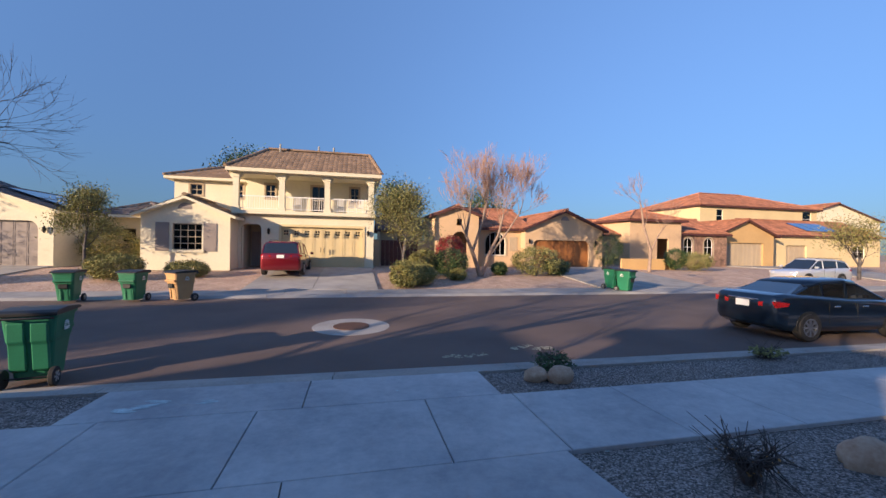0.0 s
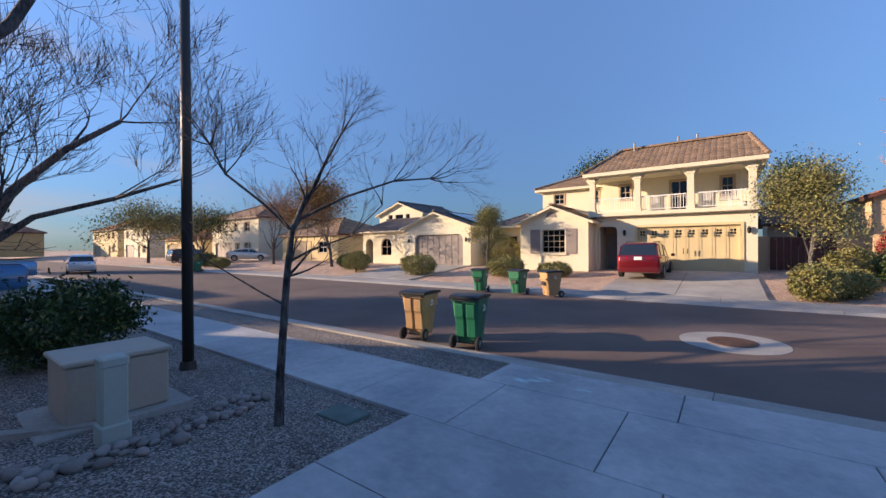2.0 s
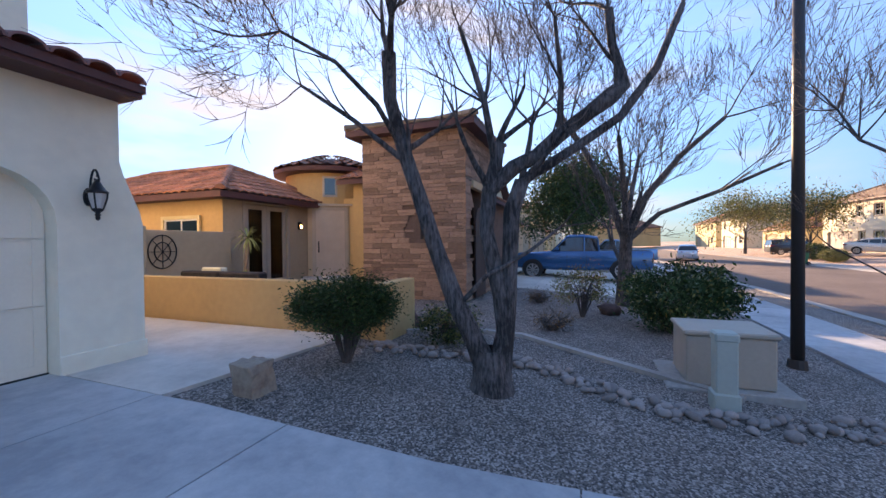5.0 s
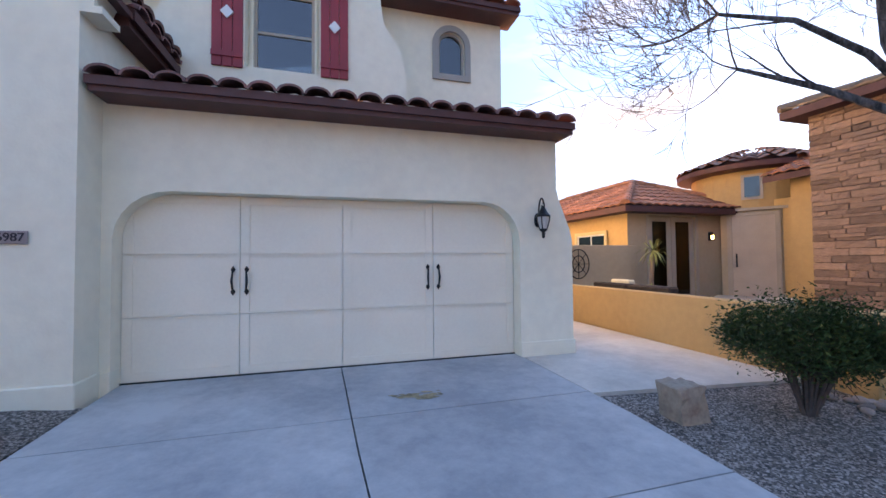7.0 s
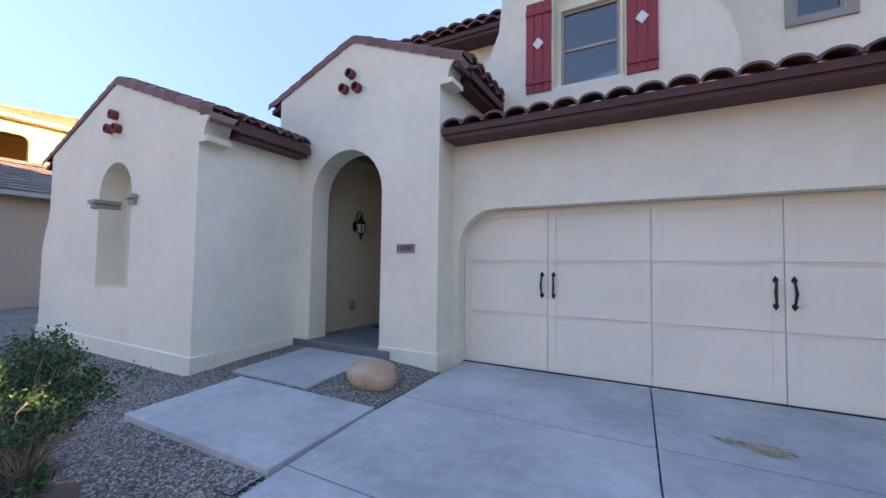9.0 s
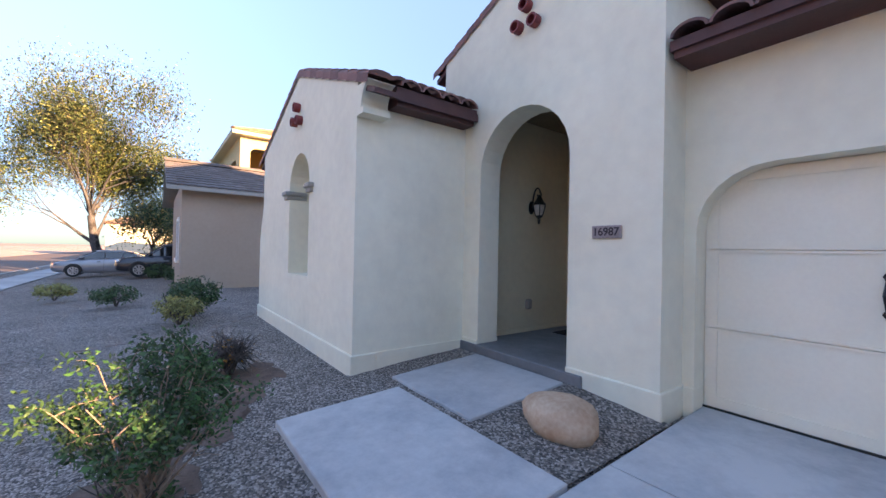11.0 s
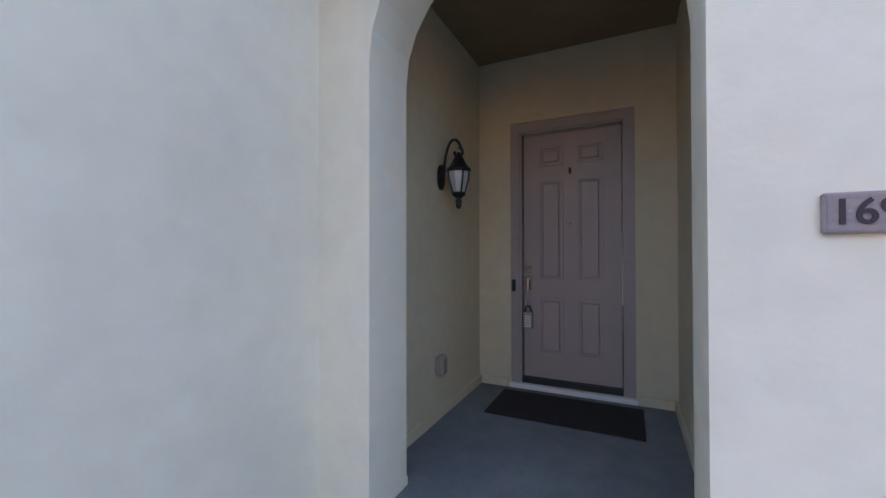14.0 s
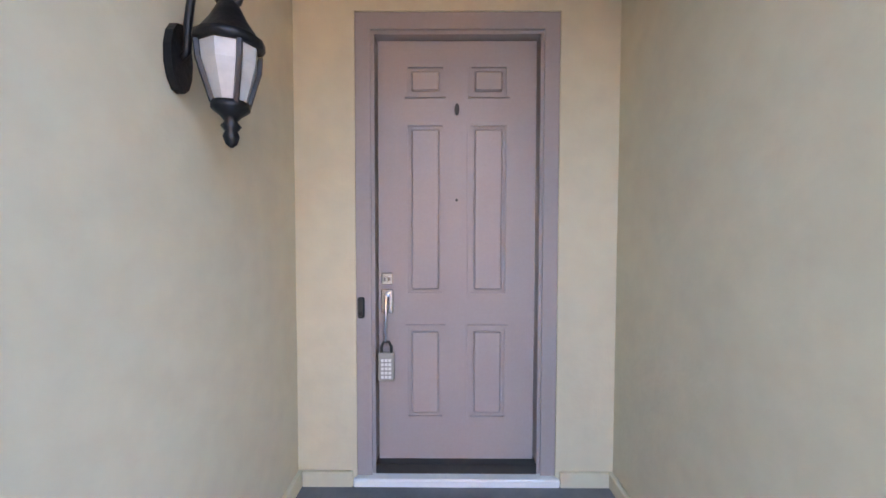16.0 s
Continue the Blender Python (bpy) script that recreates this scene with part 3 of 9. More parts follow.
def window(parent, hole, o, u, n, frame_mat=WHITE, surround=None, wide=0.08, bars=(1, 1), glass=GLASS_DARK, blind=None, inset=0.1, sill=False, label=""):
    """A window in a hole: frame with bars, a pane behind, and a surround where it has one."""
    o, u, n = Vector(o), Vector(u), Vector(n)
    xs, zs = [p[0] for p in hole], [p[1] for p in hole]
    x0, x1, z0, z1 = min(xs), max(xs), min(zs), max(zs)
    bm = bmesh.new()
    inner = []
    cx, cz = (x0 + x1) / 2, (z0 + z1) / 2
    for x, z in hole:
        inner.append((cx + (x - cx) * (1 - 0.09 / (x1 - x0)), cz + (z - cz) * (1 - 0.09 / (z1 - z0))))
    plate(bm, [hole, inner], o - n * inset, u, n, 0.05)
    for i in range(1, bars[0] + 1):
        x = x0 + (x1 - x0) * i / (bars[0] + 1)
        top = max(z1 - 0.05 - (0 if len(hole) == 4 else abs(x - cx) * 0.5), z0 + 0.1)
        plate(bm, [rect(x - 0.018, x + 0.018, z0 + 0.04, top)], o - n * (inset + 0.012), u, n, 0.03)
    for i in range(1, bars[1] + 1):
        z = z0 + (z1 - z0) * i / (bars[1] + 1)
        plate(bm, [rect(x0 + 0.04, x1 - 0.04, z - 0.02, z + 0.02)], o - n * (inset + 0.008), u, n, 0.034)
    w = part("window", bm, frame_mat, parent, label)
    bm = bmesh.new()
    plate(bm, [inner], o - n * (inset + 0.03), u, n, 0.008)
    part("pane", bm, glass, w)
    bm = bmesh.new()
    # without a blind, a near-black sheet paints in the dark of the room
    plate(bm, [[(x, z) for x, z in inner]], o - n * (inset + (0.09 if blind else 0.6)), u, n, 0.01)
    part("blind" if blind else "backing", bm, blind or DARK, w)
    if surround:
        bm = bmesh.new()
        ring_frame(bm, hole, o, u, n, wide, 0.04, 0.0)
        part("surround", bm, surround, w)
    if sill:
        bm = bmesh.new()
        plate(bm, [rect(x0 - 0.12, x1 + 0.12, z0 - 0.14, z0)], o + n * 0.1, u, n, 0.1)
        part("sill", bm, surround or STUCCO_PALE, w)
    return w


def garage_door(parent, hole, o, u, n, mat, cols, rows=3, inset=0.2, windows=0, glass=GLASS_DARK, label="", stiles=True):
    """A sectional door with raised boards."""
    o, u, n = Vector(o), Vector(u), Vector(n)
    xs, zs = [p[0] for p in hole], [p[1] for p in hole]
    x0, x1, z0, z1 = min(xs), max(xs), min(zs), max(zs)
    bm = bmesh.new()
    plate(bm, [rect(x0, x1, z0, z1)], o - n * inset, u, n, 0.05)
    d = part("garage_door", bm, mat, parent, label)
    cw, rh = (x1 - x0) / cols, (z1 - z0) / rows
    for c in range(cols):
        for r in range(rows):
            a, b, lo, hi = x0 + c * cw + 0.012, x0 + (c + 1) * cw - 0.012, z0 + r * rh + 0.008, z0 + (r + 1) * rh - 0.008
            bm = bmesh.new()
            e = 0.11 if stiles else 0.05
            plate(bm, [rect(a, b, lo, hi), rect(a + e, b - e, lo + e * 0.8, hi - e * 0.8)], o - n * (inset - 0.018), u, n, 0.018)
            if windows and r == rows - 1:
                plate(bm, [rect(a + e * 1.2, b - e * 1.2, lo + e, hi - e)], o - n * (inset - 0.01), u, n, 0.006)
            part("panel", bm, mat, d)
    return d


# ---- ground profile: height by distance across the street ----
KNOTS = [(-200, -0.12), (-12, -0.12), (-7, -0.10), (-3.5, -0.125), (3.4, -0.61), (5.9, -0.63), (6.25, -0.63), (6.4, -0.85), (16.1, -0.85), (16.4, -0.66), (18.3, -0.62), (24.6, -0.06), (60, 0.0), (2500, 0.0)]


def gz(y):
    return float(np.interp(y, [k[0] for k in KNOTS], [k[1] for k in KNOTS]))


def ground():
    bm = bmesh.new()
    ys = [-2500, -400] + [k[0] for k in KNOTS]
    ys = sorted(set(ys) - {-200}) + []
    xs = [-2500, -300, -100, -60, -40, -20, 0, 20, 40, 60, 100, 300, 2500]
    grid = [[bm.verts.new((x, y, gz(y))) for x in xs] for y in sorted(ys)]
    for a, b in zip(grid, grid[1:]):
        for i in range(len(xs) - 1):
            bm.faces.new((a[i], a[i + 1], b[i + 1], b[i]))
    far = structure("ground", bm, [GRAVEL, GRAVEL_FAR, GROUND_FAR], "bare desert ground with gravel", "ground")
    for p in far.data.polygons:
        c = p.center
        p.material_index = 1 if 16 < c.y < 60 else (0 if -60 < c.y < 7 and abs(c.x) < 60 else 2)


def road():
    bm = bmesh.new()
    prof = [(6.28, -0.70), (6.7, -0.715), (11.3, -0.63), (15.8, -0.70), (16.2, -0.68)]
    xs = [-400, -120, -60, -30, 0, 30, 60, 120, 400]
    grid = [[bm.verts.new((x, y, z)) for x in xs] for y, z in prof]
    for a, b in zip(grid, grid[1:]):
        for i in range(len(xs) - 1):
            bm.faces.new((a[i], a[i + 1], b[i + 1], b[i]))
    structure("road", bm, ASPHALT, "worn brown-grey asphalt street", "road")


def sloped_slab(name, x0, x1, y0, y1, lift, thick, mat, label, parent=None, zs=None):
    """A concrete slab that follows the fall of the ground; lift above the profile of finished levels."""
    bm = bmesh.new()
    za, zb = zs if zs else (finish(y0) + lift, finish(y1) + lift)
    g = 0.006
    vs = [bm.verts.new(p) for p in ((x0 + g, y0 + g, za - thick), (x1 - g, y0 + g, za - thick), (x1 - g, y1 - g, zb - thick), (x0 + g, y1 - g, zb - thick),
                                    (x0 + g, y0 + g, za), (x1 - g, y0 + g, za), (x1 - g, y1 - g, zb), (x0 + g, y1 - g, zb))]
    for f in ((0, 3, 2, 1), (4, 5, 6, 7), (0, 1, 5, 4), (1, 2, 6, 5), (2, 3, 7, 6), (3, 0, 4, 7)):
        bm.faces.new([vs[i] for i in f])
    bmesh.ops.bevel(bm, geom=[e for e in bm.edges if e.verts[0] in vs[4:] and e.verts[1] in vs[4:]], offset=0.008, segments=1, affect="EDGES")
    if parent:
        return part(name, bm, mat, parent, label)
    return structure(name, bm, mat, label, "pavement")


FIN = [(-7, -0.035), (-5.6, -0.04), (-3.5, -0.085), (3.4, -0.56), (4.92, -0.565), (5.94, -0.585), (6.3, -0.60), (16.2, -0.60), (16.6, -0.60), (18.3, -0.56), (24.8, 0.02), (40, 0.02)]


def finish(y):
    return float(np.interp(y, [k[0] for k in FIN], [k[1] for k in FIN]))


ground()
road()


def pavements():
    bm = bmesh.new()
    for a, b in ((-2.4, 0.25), (0.25, 2.67)):
        box(bm, a + 0.03, b - 0.03, -5.5, -5.4, -0.2, -0.1)
    drive = structure("driveway", bm, CONCRETE, "pale grey concrete driveway with control joints", "driveway")
    edges = (((-5.72, -2.215), (-4.1, -2.25), (-1.3, -2.35), (2.0, -2.77), (3.4, -2.87)), ((-5.72, 0.255), (-3.4, 0.178), (3.4, -0.27)), ((-5.72, 2.655), (-2.5, 2.61), (3.4, 2.335)))
    joints = (-5.72, -4.09, -2.58, -0.3, 2.0, 3.4)

    def edge(k, y):
        return float(np.interp(y, [e[0] for e in edges[k]], [e[1] for e in edges[k]]))

    for k in (0, 1):
        for c, d in zip(joints, joints[1:]):
            bm = bmesh.new()
            ys = [c + 0.007] + [y for y in (-5.0, -3.5, -1.3) if c < y < d] + [d - 0.007]
            top = [bm.verts.new((edge(k, y) + 0.007, y, finish(y))) for y in ys] + [bm.verts.new((edge(k + 1, y) - 0.007, y, finish(y))) for y in reversed(ys)]
            low = [bm.verts.new(v.co - Vector((0, 0, 0.12))) for v in top]
            n = len(ys)
            for i in range(n - 1):
                bm.faces.new((top[i], top[2 * n - 1 - i], top[2 * n - 2 - i], top[i + 1]))
            for i in range(2 * n):
                j = (i + 1) % (2 * n)
                bm.faces.new((top[i], top[j], low[j], low[i]))
            bmesh.ops.recalc_face_normals(bm, faces=bm.faces)
            part("slab", bm, CONCRETE, drive)
    bm = bmesh.new()
    box(bm, -60, 60, 3.5, 4.8, -0.8, -0.72)
    walkw = structure("pavement", bm, CONCRETE, "concrete pavement of large slabs", "pavement")
    joints = [-28.8, -27.2] + [-27.2 + 1.55 * i for i in range(1, 16)] + [-2.4, -0.8, 1.2, 2.4] + [2.4 + 1.5 * i for i in range(1, 19)]
    for a, b in zip(joints, joints[1:]):
        sloped_slab("slab", a, b, 3.4, 4.92, 0, 0.12, CONCRETE, "", walkw)
    for a, b in ((-60, -28.8), (29.4, 60)):
        sloped_slab("slab", a, b, 3.4, 4.92, 0, 0.12, CONCRETE, "", walkw)
    for a, b in ((-2.84, -0.30), (-0.30, 2.26)):
        sloped_slab("slab", a, b, 4.92, 5.96, 0, 0.12, CONCRETE, "", walkw)
    # kerbs with a gutter
    for name, s, y in (("kerb", 1, 6.3), ("kerb", -1, 16.2)):
        bm = bmesh.new()
        box(bm, -60, 60, min(y - 0.1 * s, y - 0.2 * s), max(y - 0.1 * s, y - 0.2 * s), -0.85, -0.8)
        k = structure("kerb", bm, KERB, "worn concrete kerb with a rolled edge", "kerb")
        x = -60
        while x < 60:
            bm = bmesh.new()
            top = -0.59
            pts = [(y - 0.34 * s, -0.85), (y - 0.34 * s, top), (y - 0.12 * s, top - 0.005), (y - 0.02 * s, top - 0.05), (y + 0.08 * s, -0.695), (y + 0.36 * s, -0.70), (y + 0.36 * s, -0.85)]
            prism(bm, [(x + 0.006, a, b) for a, b in pts], (2.988, 0, 0))
            part("kerb_stone", bm, KERB, k)
            x += 3.0
    # far pavement and driveways
    bm = bmesh.new()
    box(bm, -60, 60, 17.0, 17.2, -0.8, -0.72)
    farw = structure("pavement", bm, KERB, "sunlit concrete pavement across the street", "pavement")
    x = -60
    while x < 60:
        sloped_slab("slab", x, x + 2.5, 16.6, 18.0, 0, 0.1, KERB, "", farw)
        x += 2.5
    for a, b, y1, lab in ((-4.4, 1.4, 25.4, "concrete driveway of the two-storey house"), (-21.8, -15.6, 25.3, "concrete driveway of the cream house"),
                          (13.0, 20.0, 28.2, "concrete driveway of the peach house"), (37.3, 43.3, 32.8, "concrete driveway of the stone-fronted house")):
        bm = bmesh.new()
        n = 4
        for i in range(n):
            p, q = 18.02 + (y1 - 18.02) * i / n, 18.02 + (y1 - 18.02) * (i + 1) / n
            za, zb = finish(p) + 0.01, finish(q) + 0.01
            for c, d in ((a, (a + b) / 2), ((a + b) / 2, b)):
                v = [bm.verts.new(w) for w in ((c + 0.01, p + 0.01, za), (d - 0.01, p + 0.01, za), (d - 0.01, q - 0.01, zb), (c + 0.01, q - 0.01, zb))]
                r = bmesh.ops.extrude_face_region(bm, geom=[bm.faces.new(v)])
                bmesh.ops.translate(bm, verts=[g for g in r["geom"] if isinstance(g, bmesh.types.BMVert)], vec=(0, 0, -0.1))
        bmesh.ops.recalc_face_normals(bm, faces=bm.faces)
        structure("driveway", bm, KERB, lab, "driveway")


pavements()


# ---- the house with the cream garage door ----
def scroll_lamp(loc, side, name_label):
    """A black wall lantern on a scroll bracket. side: the way it stands off the wall."""
    s = Vector(side)
    x, y, z = loc
    th = thing("wall_lantern", loc, name_label, "wall lamp", "wall lanterns")
    bm = bmesh.new()
    w = Vector((0, 0, 1)).cross(s)
    o = Vector(loc)
    prism(bm, [o + w * (0.05 * math.cos(a)) + Vector((0, 0, 0.105 * math.sin(a))) for a in np.linspace(0, 2 * math.pi, 14)[:-1]], s * 0.025)
    part("backplate", bm, IRON, th)
    bm = bmesh.new()
    pts = [o + s * 0.02 + Vector((0, 0, 0.0))] + [o + s * (0.04 + 0.09 * (1 - math.cos(a))) + Vector((0, 0, 0.28 * math.sin(a) + 0.02)) for a in np.linspace(0.0, math.pi * 0.75, 9)]
    c = o + s * 0.17
    pts += [c + s * (0.035 * math.cos(a)) + Vector((0, 0, 0.19 + 0.035 * math.sin(a))) for a in np.linspace(math.pi * 0.5, -math.pi * 1.1, 10)]
    tube(bm, pts, 0.012, 6)
    part("bracket", bm, IRON, th, smooth=True)
    c = o + s * 0.17
    bm = bmesh.new()
    lathe(bm, c, [(0.012, 0.19), (0.02, 0.17), (0.03, 0.16), (0.05, 0.12), (0.055, 0.11), (0.085, 0.065), (0.10, 0.055), (0.10, 0.035), (0.085, 0.03)])
    part("cap", bm, IRON, th, smooth=True)
    bm = bmesh.new()
    lathe(bm, c, [(0.082, 0.03), (0.078, -0.02), (0.045, -0.14)], 8)
    part("shade", bm, FROST, th, "frosted glass shade")
    bm = bmesh.new()
    for k in range(4):
        a = math.pi / 4 + k * math.pi / 2
        d = Vector((math.cos(a), math.sin(a), 0))
        tube(bm, [c + d * 0.09 + Vector((0, 0, 0.03)), c + d * 0.086 + Vector((0, 0, -0.02)), c + d * 0.05 + Vector((0, 0, -0.14))], 0.009, 5)
    part("ribs", bm, IRON, th)
    bm = bmesh.new()
    lathe(bm, c, [(0.055, -0.135), (0.055, -0.155), (0.03, -0.175), (0.018, -0.19), (0.03, -0.205), (0.018, -0.22), (0.024, -0.235), (0.016, -0.26), (0.004, -0.27)])
    part("finial", bm, IRON, th, smooth=True)
    return th


def corbel(parent, x, y, z, s, d, depth):
    """A rounded stucco bracket under an eave: at (x, y, z), s along x outward, depth along y."""
    bm = bmesh.new()
    pts = [(0, 0.26), (0.30, 0.26)] + [(0.34 - 0.22 * math.cos(a), -0.02 + 0.28 * math.sin(a)) for a in np.linspace(1.4, 0.0, 8)] + [(0.19, -0.02), (0.19, -0.09), (0, -0.09)]
    prism(bm, [(x + s * a, y, z + b) for a, b in pts], (0, -depth, 0))
    part("corbel", bm, STUCCO, parent, "coved stucco bracket under the eave")


def clay_pipes(parent, x, y, z):
    for dx, dz in ((0, 0.24), (-0.13, 0), (0.13, 0.03)):
        bm = bmesh.new()
        for r0, r1, a, b in ((0.075, 0.055, -0.05, 0.10),):
            rings = []
            for r, yy in ((r0, a), (r0, b), (r1, b), (r1, a)):
                rings.append([bm.verts.new((x + dx + r * math.cos(t), y + yy, z + dz + r * math.sin(t))) for t in np.linspace(0, 2 * math.pi, 15)[:-1]])
            for q, s in zip(rings, rings[1:]):
                for k in range(14):
                    bm.faces.new((q[k], q[(k + 1) % 14], s[(k + 1) % 14], s[k]))
        p = part("clay_pipe", bm, PIPE, parent, "dark red clay pipe end", smooth=False)


def rake_tiles(parent, a, b, y, deep=0.34, r=0.10, step=0.30):
    """Rounded tiles one by one along a gable's edge, from low a to high b."""
    a, b = Vector(a), Vector(b)
    n = round((b - a).length / step)
    d = (b - a) / n
    dn = d.normalized()
    upw = Vector((-dn.z, 0, dn.x))
    if upw.z < 0:
        upw = -upw
    for i in range(n):
        bm = bmesh.new()
        p = a + d * i
        rows = []
        for along, lift in ((-0.02, 0.02), (d.length + 0.01, 0.0)):
            rows.append([bm.verts.new(p + dn * along + upw * (0.04 + lift + 0.07 * math.sin(t)) + Vector((0, y + 0.02 - deep * 0.5 + deep * 0.5 * math.cos(t), 0))) for t in np.linspace(0, math.pi, 7)])
        for k in range(6):
            bm.faces.new((rows[0][k], rows[0][k + 1], rows[1][k + 1], rows[1][k]))
        bm.faces.new(rows[0])
        bm.faces.new(rows[1][::-1])
        drop = [bm.verts.new(rows[q][0].co + Vector((0, 0.004, -0.10))) for q in (0, 1)]
        bm.faces.new((rows[0][0], rows[1][0], drop[1], drop[0]))
        part("tile", bm, TILE, parent)


def eave(parent, x0, x1, y, z, s=1, tiles=True):
    """A boxed eave along x facing y: fascia boards with barrel tile ends above."""
    bm = bmesh.new()
    box(bm, x0, x1, y - 0.5, y, z + 0.04, z + 0.10)
    box(bm, x0 - 0.02, x1 + 0.02, y - 0.45, y + 0.035, z + 0.10, z + 0.19)
    part("fascia", bm, FASCIA, parent, "dark brown two-step fascia")
    n = round((x1 - x0) / 0.30)
    w = (x1 - x0) / n
    for i in range(n):
        bm = bmesh.new()
        rows = []
        for yy, lift in ((y + 0.09, 0.0), (y - 0.42, 0.12)):
            rows.append([bm.verts.new((x0 + w * (i + 0.5) - w * 0.5 * math.cos(t), yy, z + 0.19 + lift + 0.10 * math.sin(t))) for t in np.linspace(0, math.pi, 9)])
            rows.append([bm.verts.new((x0 + w * (i + 0.5) - w * 0.42 * math.cos(t), yy, z + 0.19 + lift + 0.075 * math.sin(t))) for t in np.linspace(0, math.pi, 9)])
        a, b, c, d = rows
        for k in range(8):
            bm.faces.new((a[k], a[k + 1], c[k + 1], c[k]))
            bm.faces.new((b[k], d[k], d[k + 1], b[k + 1]))
            bm.faces.new((a[k], b[k], b[k + 1], a[k + 1]))
        part("tile", bm, TILE, parent)


def eave_y(parent, y0, y1, x, z, s):
    """The same along y, facing x by s."""
    bm = bmesh.new()
    box(bm, min(x, x - s * 0.5), max(x, x - s * 0.5), y0, y1, z - 0.02, z + 0.10)
    box(bm, min(x + s * 0.035, x - s * 0.45), max(x + s * 0.035, x - s * 0.45), y0 - 0.02, y1 + 0.02, z + 0.10, z + 0.19)
    part("fascia", bm, FASCIA, parent, "dark brown two-step fascia")
    n = round((y1 - y0) / 0.30)
    w = (y1 - y0) / n
    for i in range(n):
        bm = bmesh.new()
        rows = []
        for xx, lift in ((x + s * 0.09, 0.0), (x - s * 0.42, 0.16)):
            rows.append([bm.verts.new((xx, y0 + w * (i + 0.5) - w * 0.5 * math.cos(t), z + 0.19 + lift + 0.10 * math.sin(t))) for t in np.linspace(0, math.pi, 9)])
            rows.append([bm.verts.new((xx, y0 + w * (i + 0.5) - w * 0.42 * math.cos(t), z + 0.19 + lift + 0.075 * math.sin(t))) for t in np.linspace(0, math.pi, 9)])
        a, b, c, d = rows
        for k in range(8):
            bm.faces.new((a[k], a[k + 1], c[k + 1], c[k]))
            bm.faces.new((b[k], d[k], d[k + 1], b[k + 1]))
            bm.faces.new((a[k], b[k], b[k + 1], a[k + 1]))
        part("tile", bm, TILE, parent)


def front_door(parent):
    """Six raised panels in a mauve grey door, with its frame, sill and fittings."""
    x0, x1, y, z0, z1 = 4.012, 4.916, -7.45, 0.215, 2.64
    bm = bmesh.new()
    hole = rect(x0 - 0.03, x1 + 0.03, z0 - 0.06, z1 + 0.03)
    plate(bm, [rect(x0 - 0.13, x1 + 0.13, z0 - 0.10, z1 + 0.14), hole], (0, -7.375, 0), (1, 0, 0), (0, 1, 0), 0.05)
    plate(bm, [hole, rect(x0 - 0.012, x1 + 0.012, z0 - 0.06, z1 + 0.012)], (0, -7.395, 0), (1, 0, 0), (0, 1, 0), 0.14)
    part("door_frame", bm, DOOR_MAUVE, parent, "mauve grey door frame")
    bm = bmesh.new()
    plate(bm, [rect(x0, x1, z0, z1)], (0, y, 0), (1, 0, 0), (0, 1, 0), 0.045)
    d = part("door", bm, DOOR_MAUVE, parent, "closed mauve grey six-panel entrance door")
    W = x1 - x0
    for a, b in ((0.17, 0.43), (0.57, 0.83)):
        for lo, hi in ((0.10, 0.33), (0.40, 0.81), (0.868, 0.945)):
            bm = bmesh.new()
            p, q, r, s = x0 + W * a, x0 + W * b, z0 + 2.425 * lo, z0 + 2.425 * hi
            plate(bm, [rect(p, q, r, s), rect(p + 0.018, q - 0.018, r + 0.018, s - 0.018)], (0, y + 0.016, 0), (1, 0, 0), (0, 1, 0), 0.016)
            vs = box(bm, p + 0.035, q - 0.035, y - 0.002, y + 0.014, r + 0.035, s - 0.035, 0.012)
            part("panel", bm, DOOR_MAUVE, d)
    bm = bmesh.new()
    box(bm, x0 - 0.01, x1 + 0.01, -7.5, -7.39, z0 - 0.055, z0 + 0.0)
    part("threshold", bm, LID, parent, "black rubber threshold")
    bm = bmesh.new()
    box(bm, x0 - 0.13, x1 + 0.13, -7.45, -7.33, 0.10, z0 - 0.055, 0.008)
    part("sill", bm, WHITE, parent, "pale door sill")
    hx = 4.866
    bm = bmesh.new()
    box(bm, hx - 0.033, hx + 0.033, y, y + 0.014, 1.25, 1.32, 0.005)
    lathe(bm, (hx, y + 0.02, 1.285), [(0.018, -0.01), (0.018, 0.01)], 10)
    part("deadbolt", bm, STEEL, d, "polished steel deadbolt")
    bm = bmesh.new()
    box(bm, hx - 0.035, hx + 0.035, y, y + 0.014, 1.08, 1.225, 0.006)
    tube(bm, [(hx, y + 0.012, 1.2), (hx, y + 0.06, 1.19), (hx, y + 0.065, 1.08), (hx + 0.005, y + 0.05, 0.93), (hx + 0.005, y + 0.012, 0.90)], [0.012, 0.013, 0.011, 0.010, 0.008], 8)
    part("door_handle", bm, STEEL, d, "polished steel grip handle", smooth=False)
    bm = bmesh.new()
    prism(bm, [(4.464 + 0.014 * math.cos(a), y, 2.255 + 0.034 * math.sin(a)) for a in np.linspace(0, 2 * math.pi, 13)[:-1]], (0, 0.012, 0))
    part("knocker", bm, IRON, d, "small dark metal knocker")
    bm = bmesh.new()
    prism(bm, [(4.464 + 0.008 * math.cos(a), y, 1.74 + 0.008 * math.sin(a)) for a in np.linspace(0, 2 * math.pi, 9)[:-1]], (0, 0.004, 0))
    part("peephole", bm, LID, d)
    lb = thing("lockbox", (hx, y + 0.03, 0.86), "grey lock box with black shackle hanging on the door handle", "lock box")
    bm = bmesh.new()
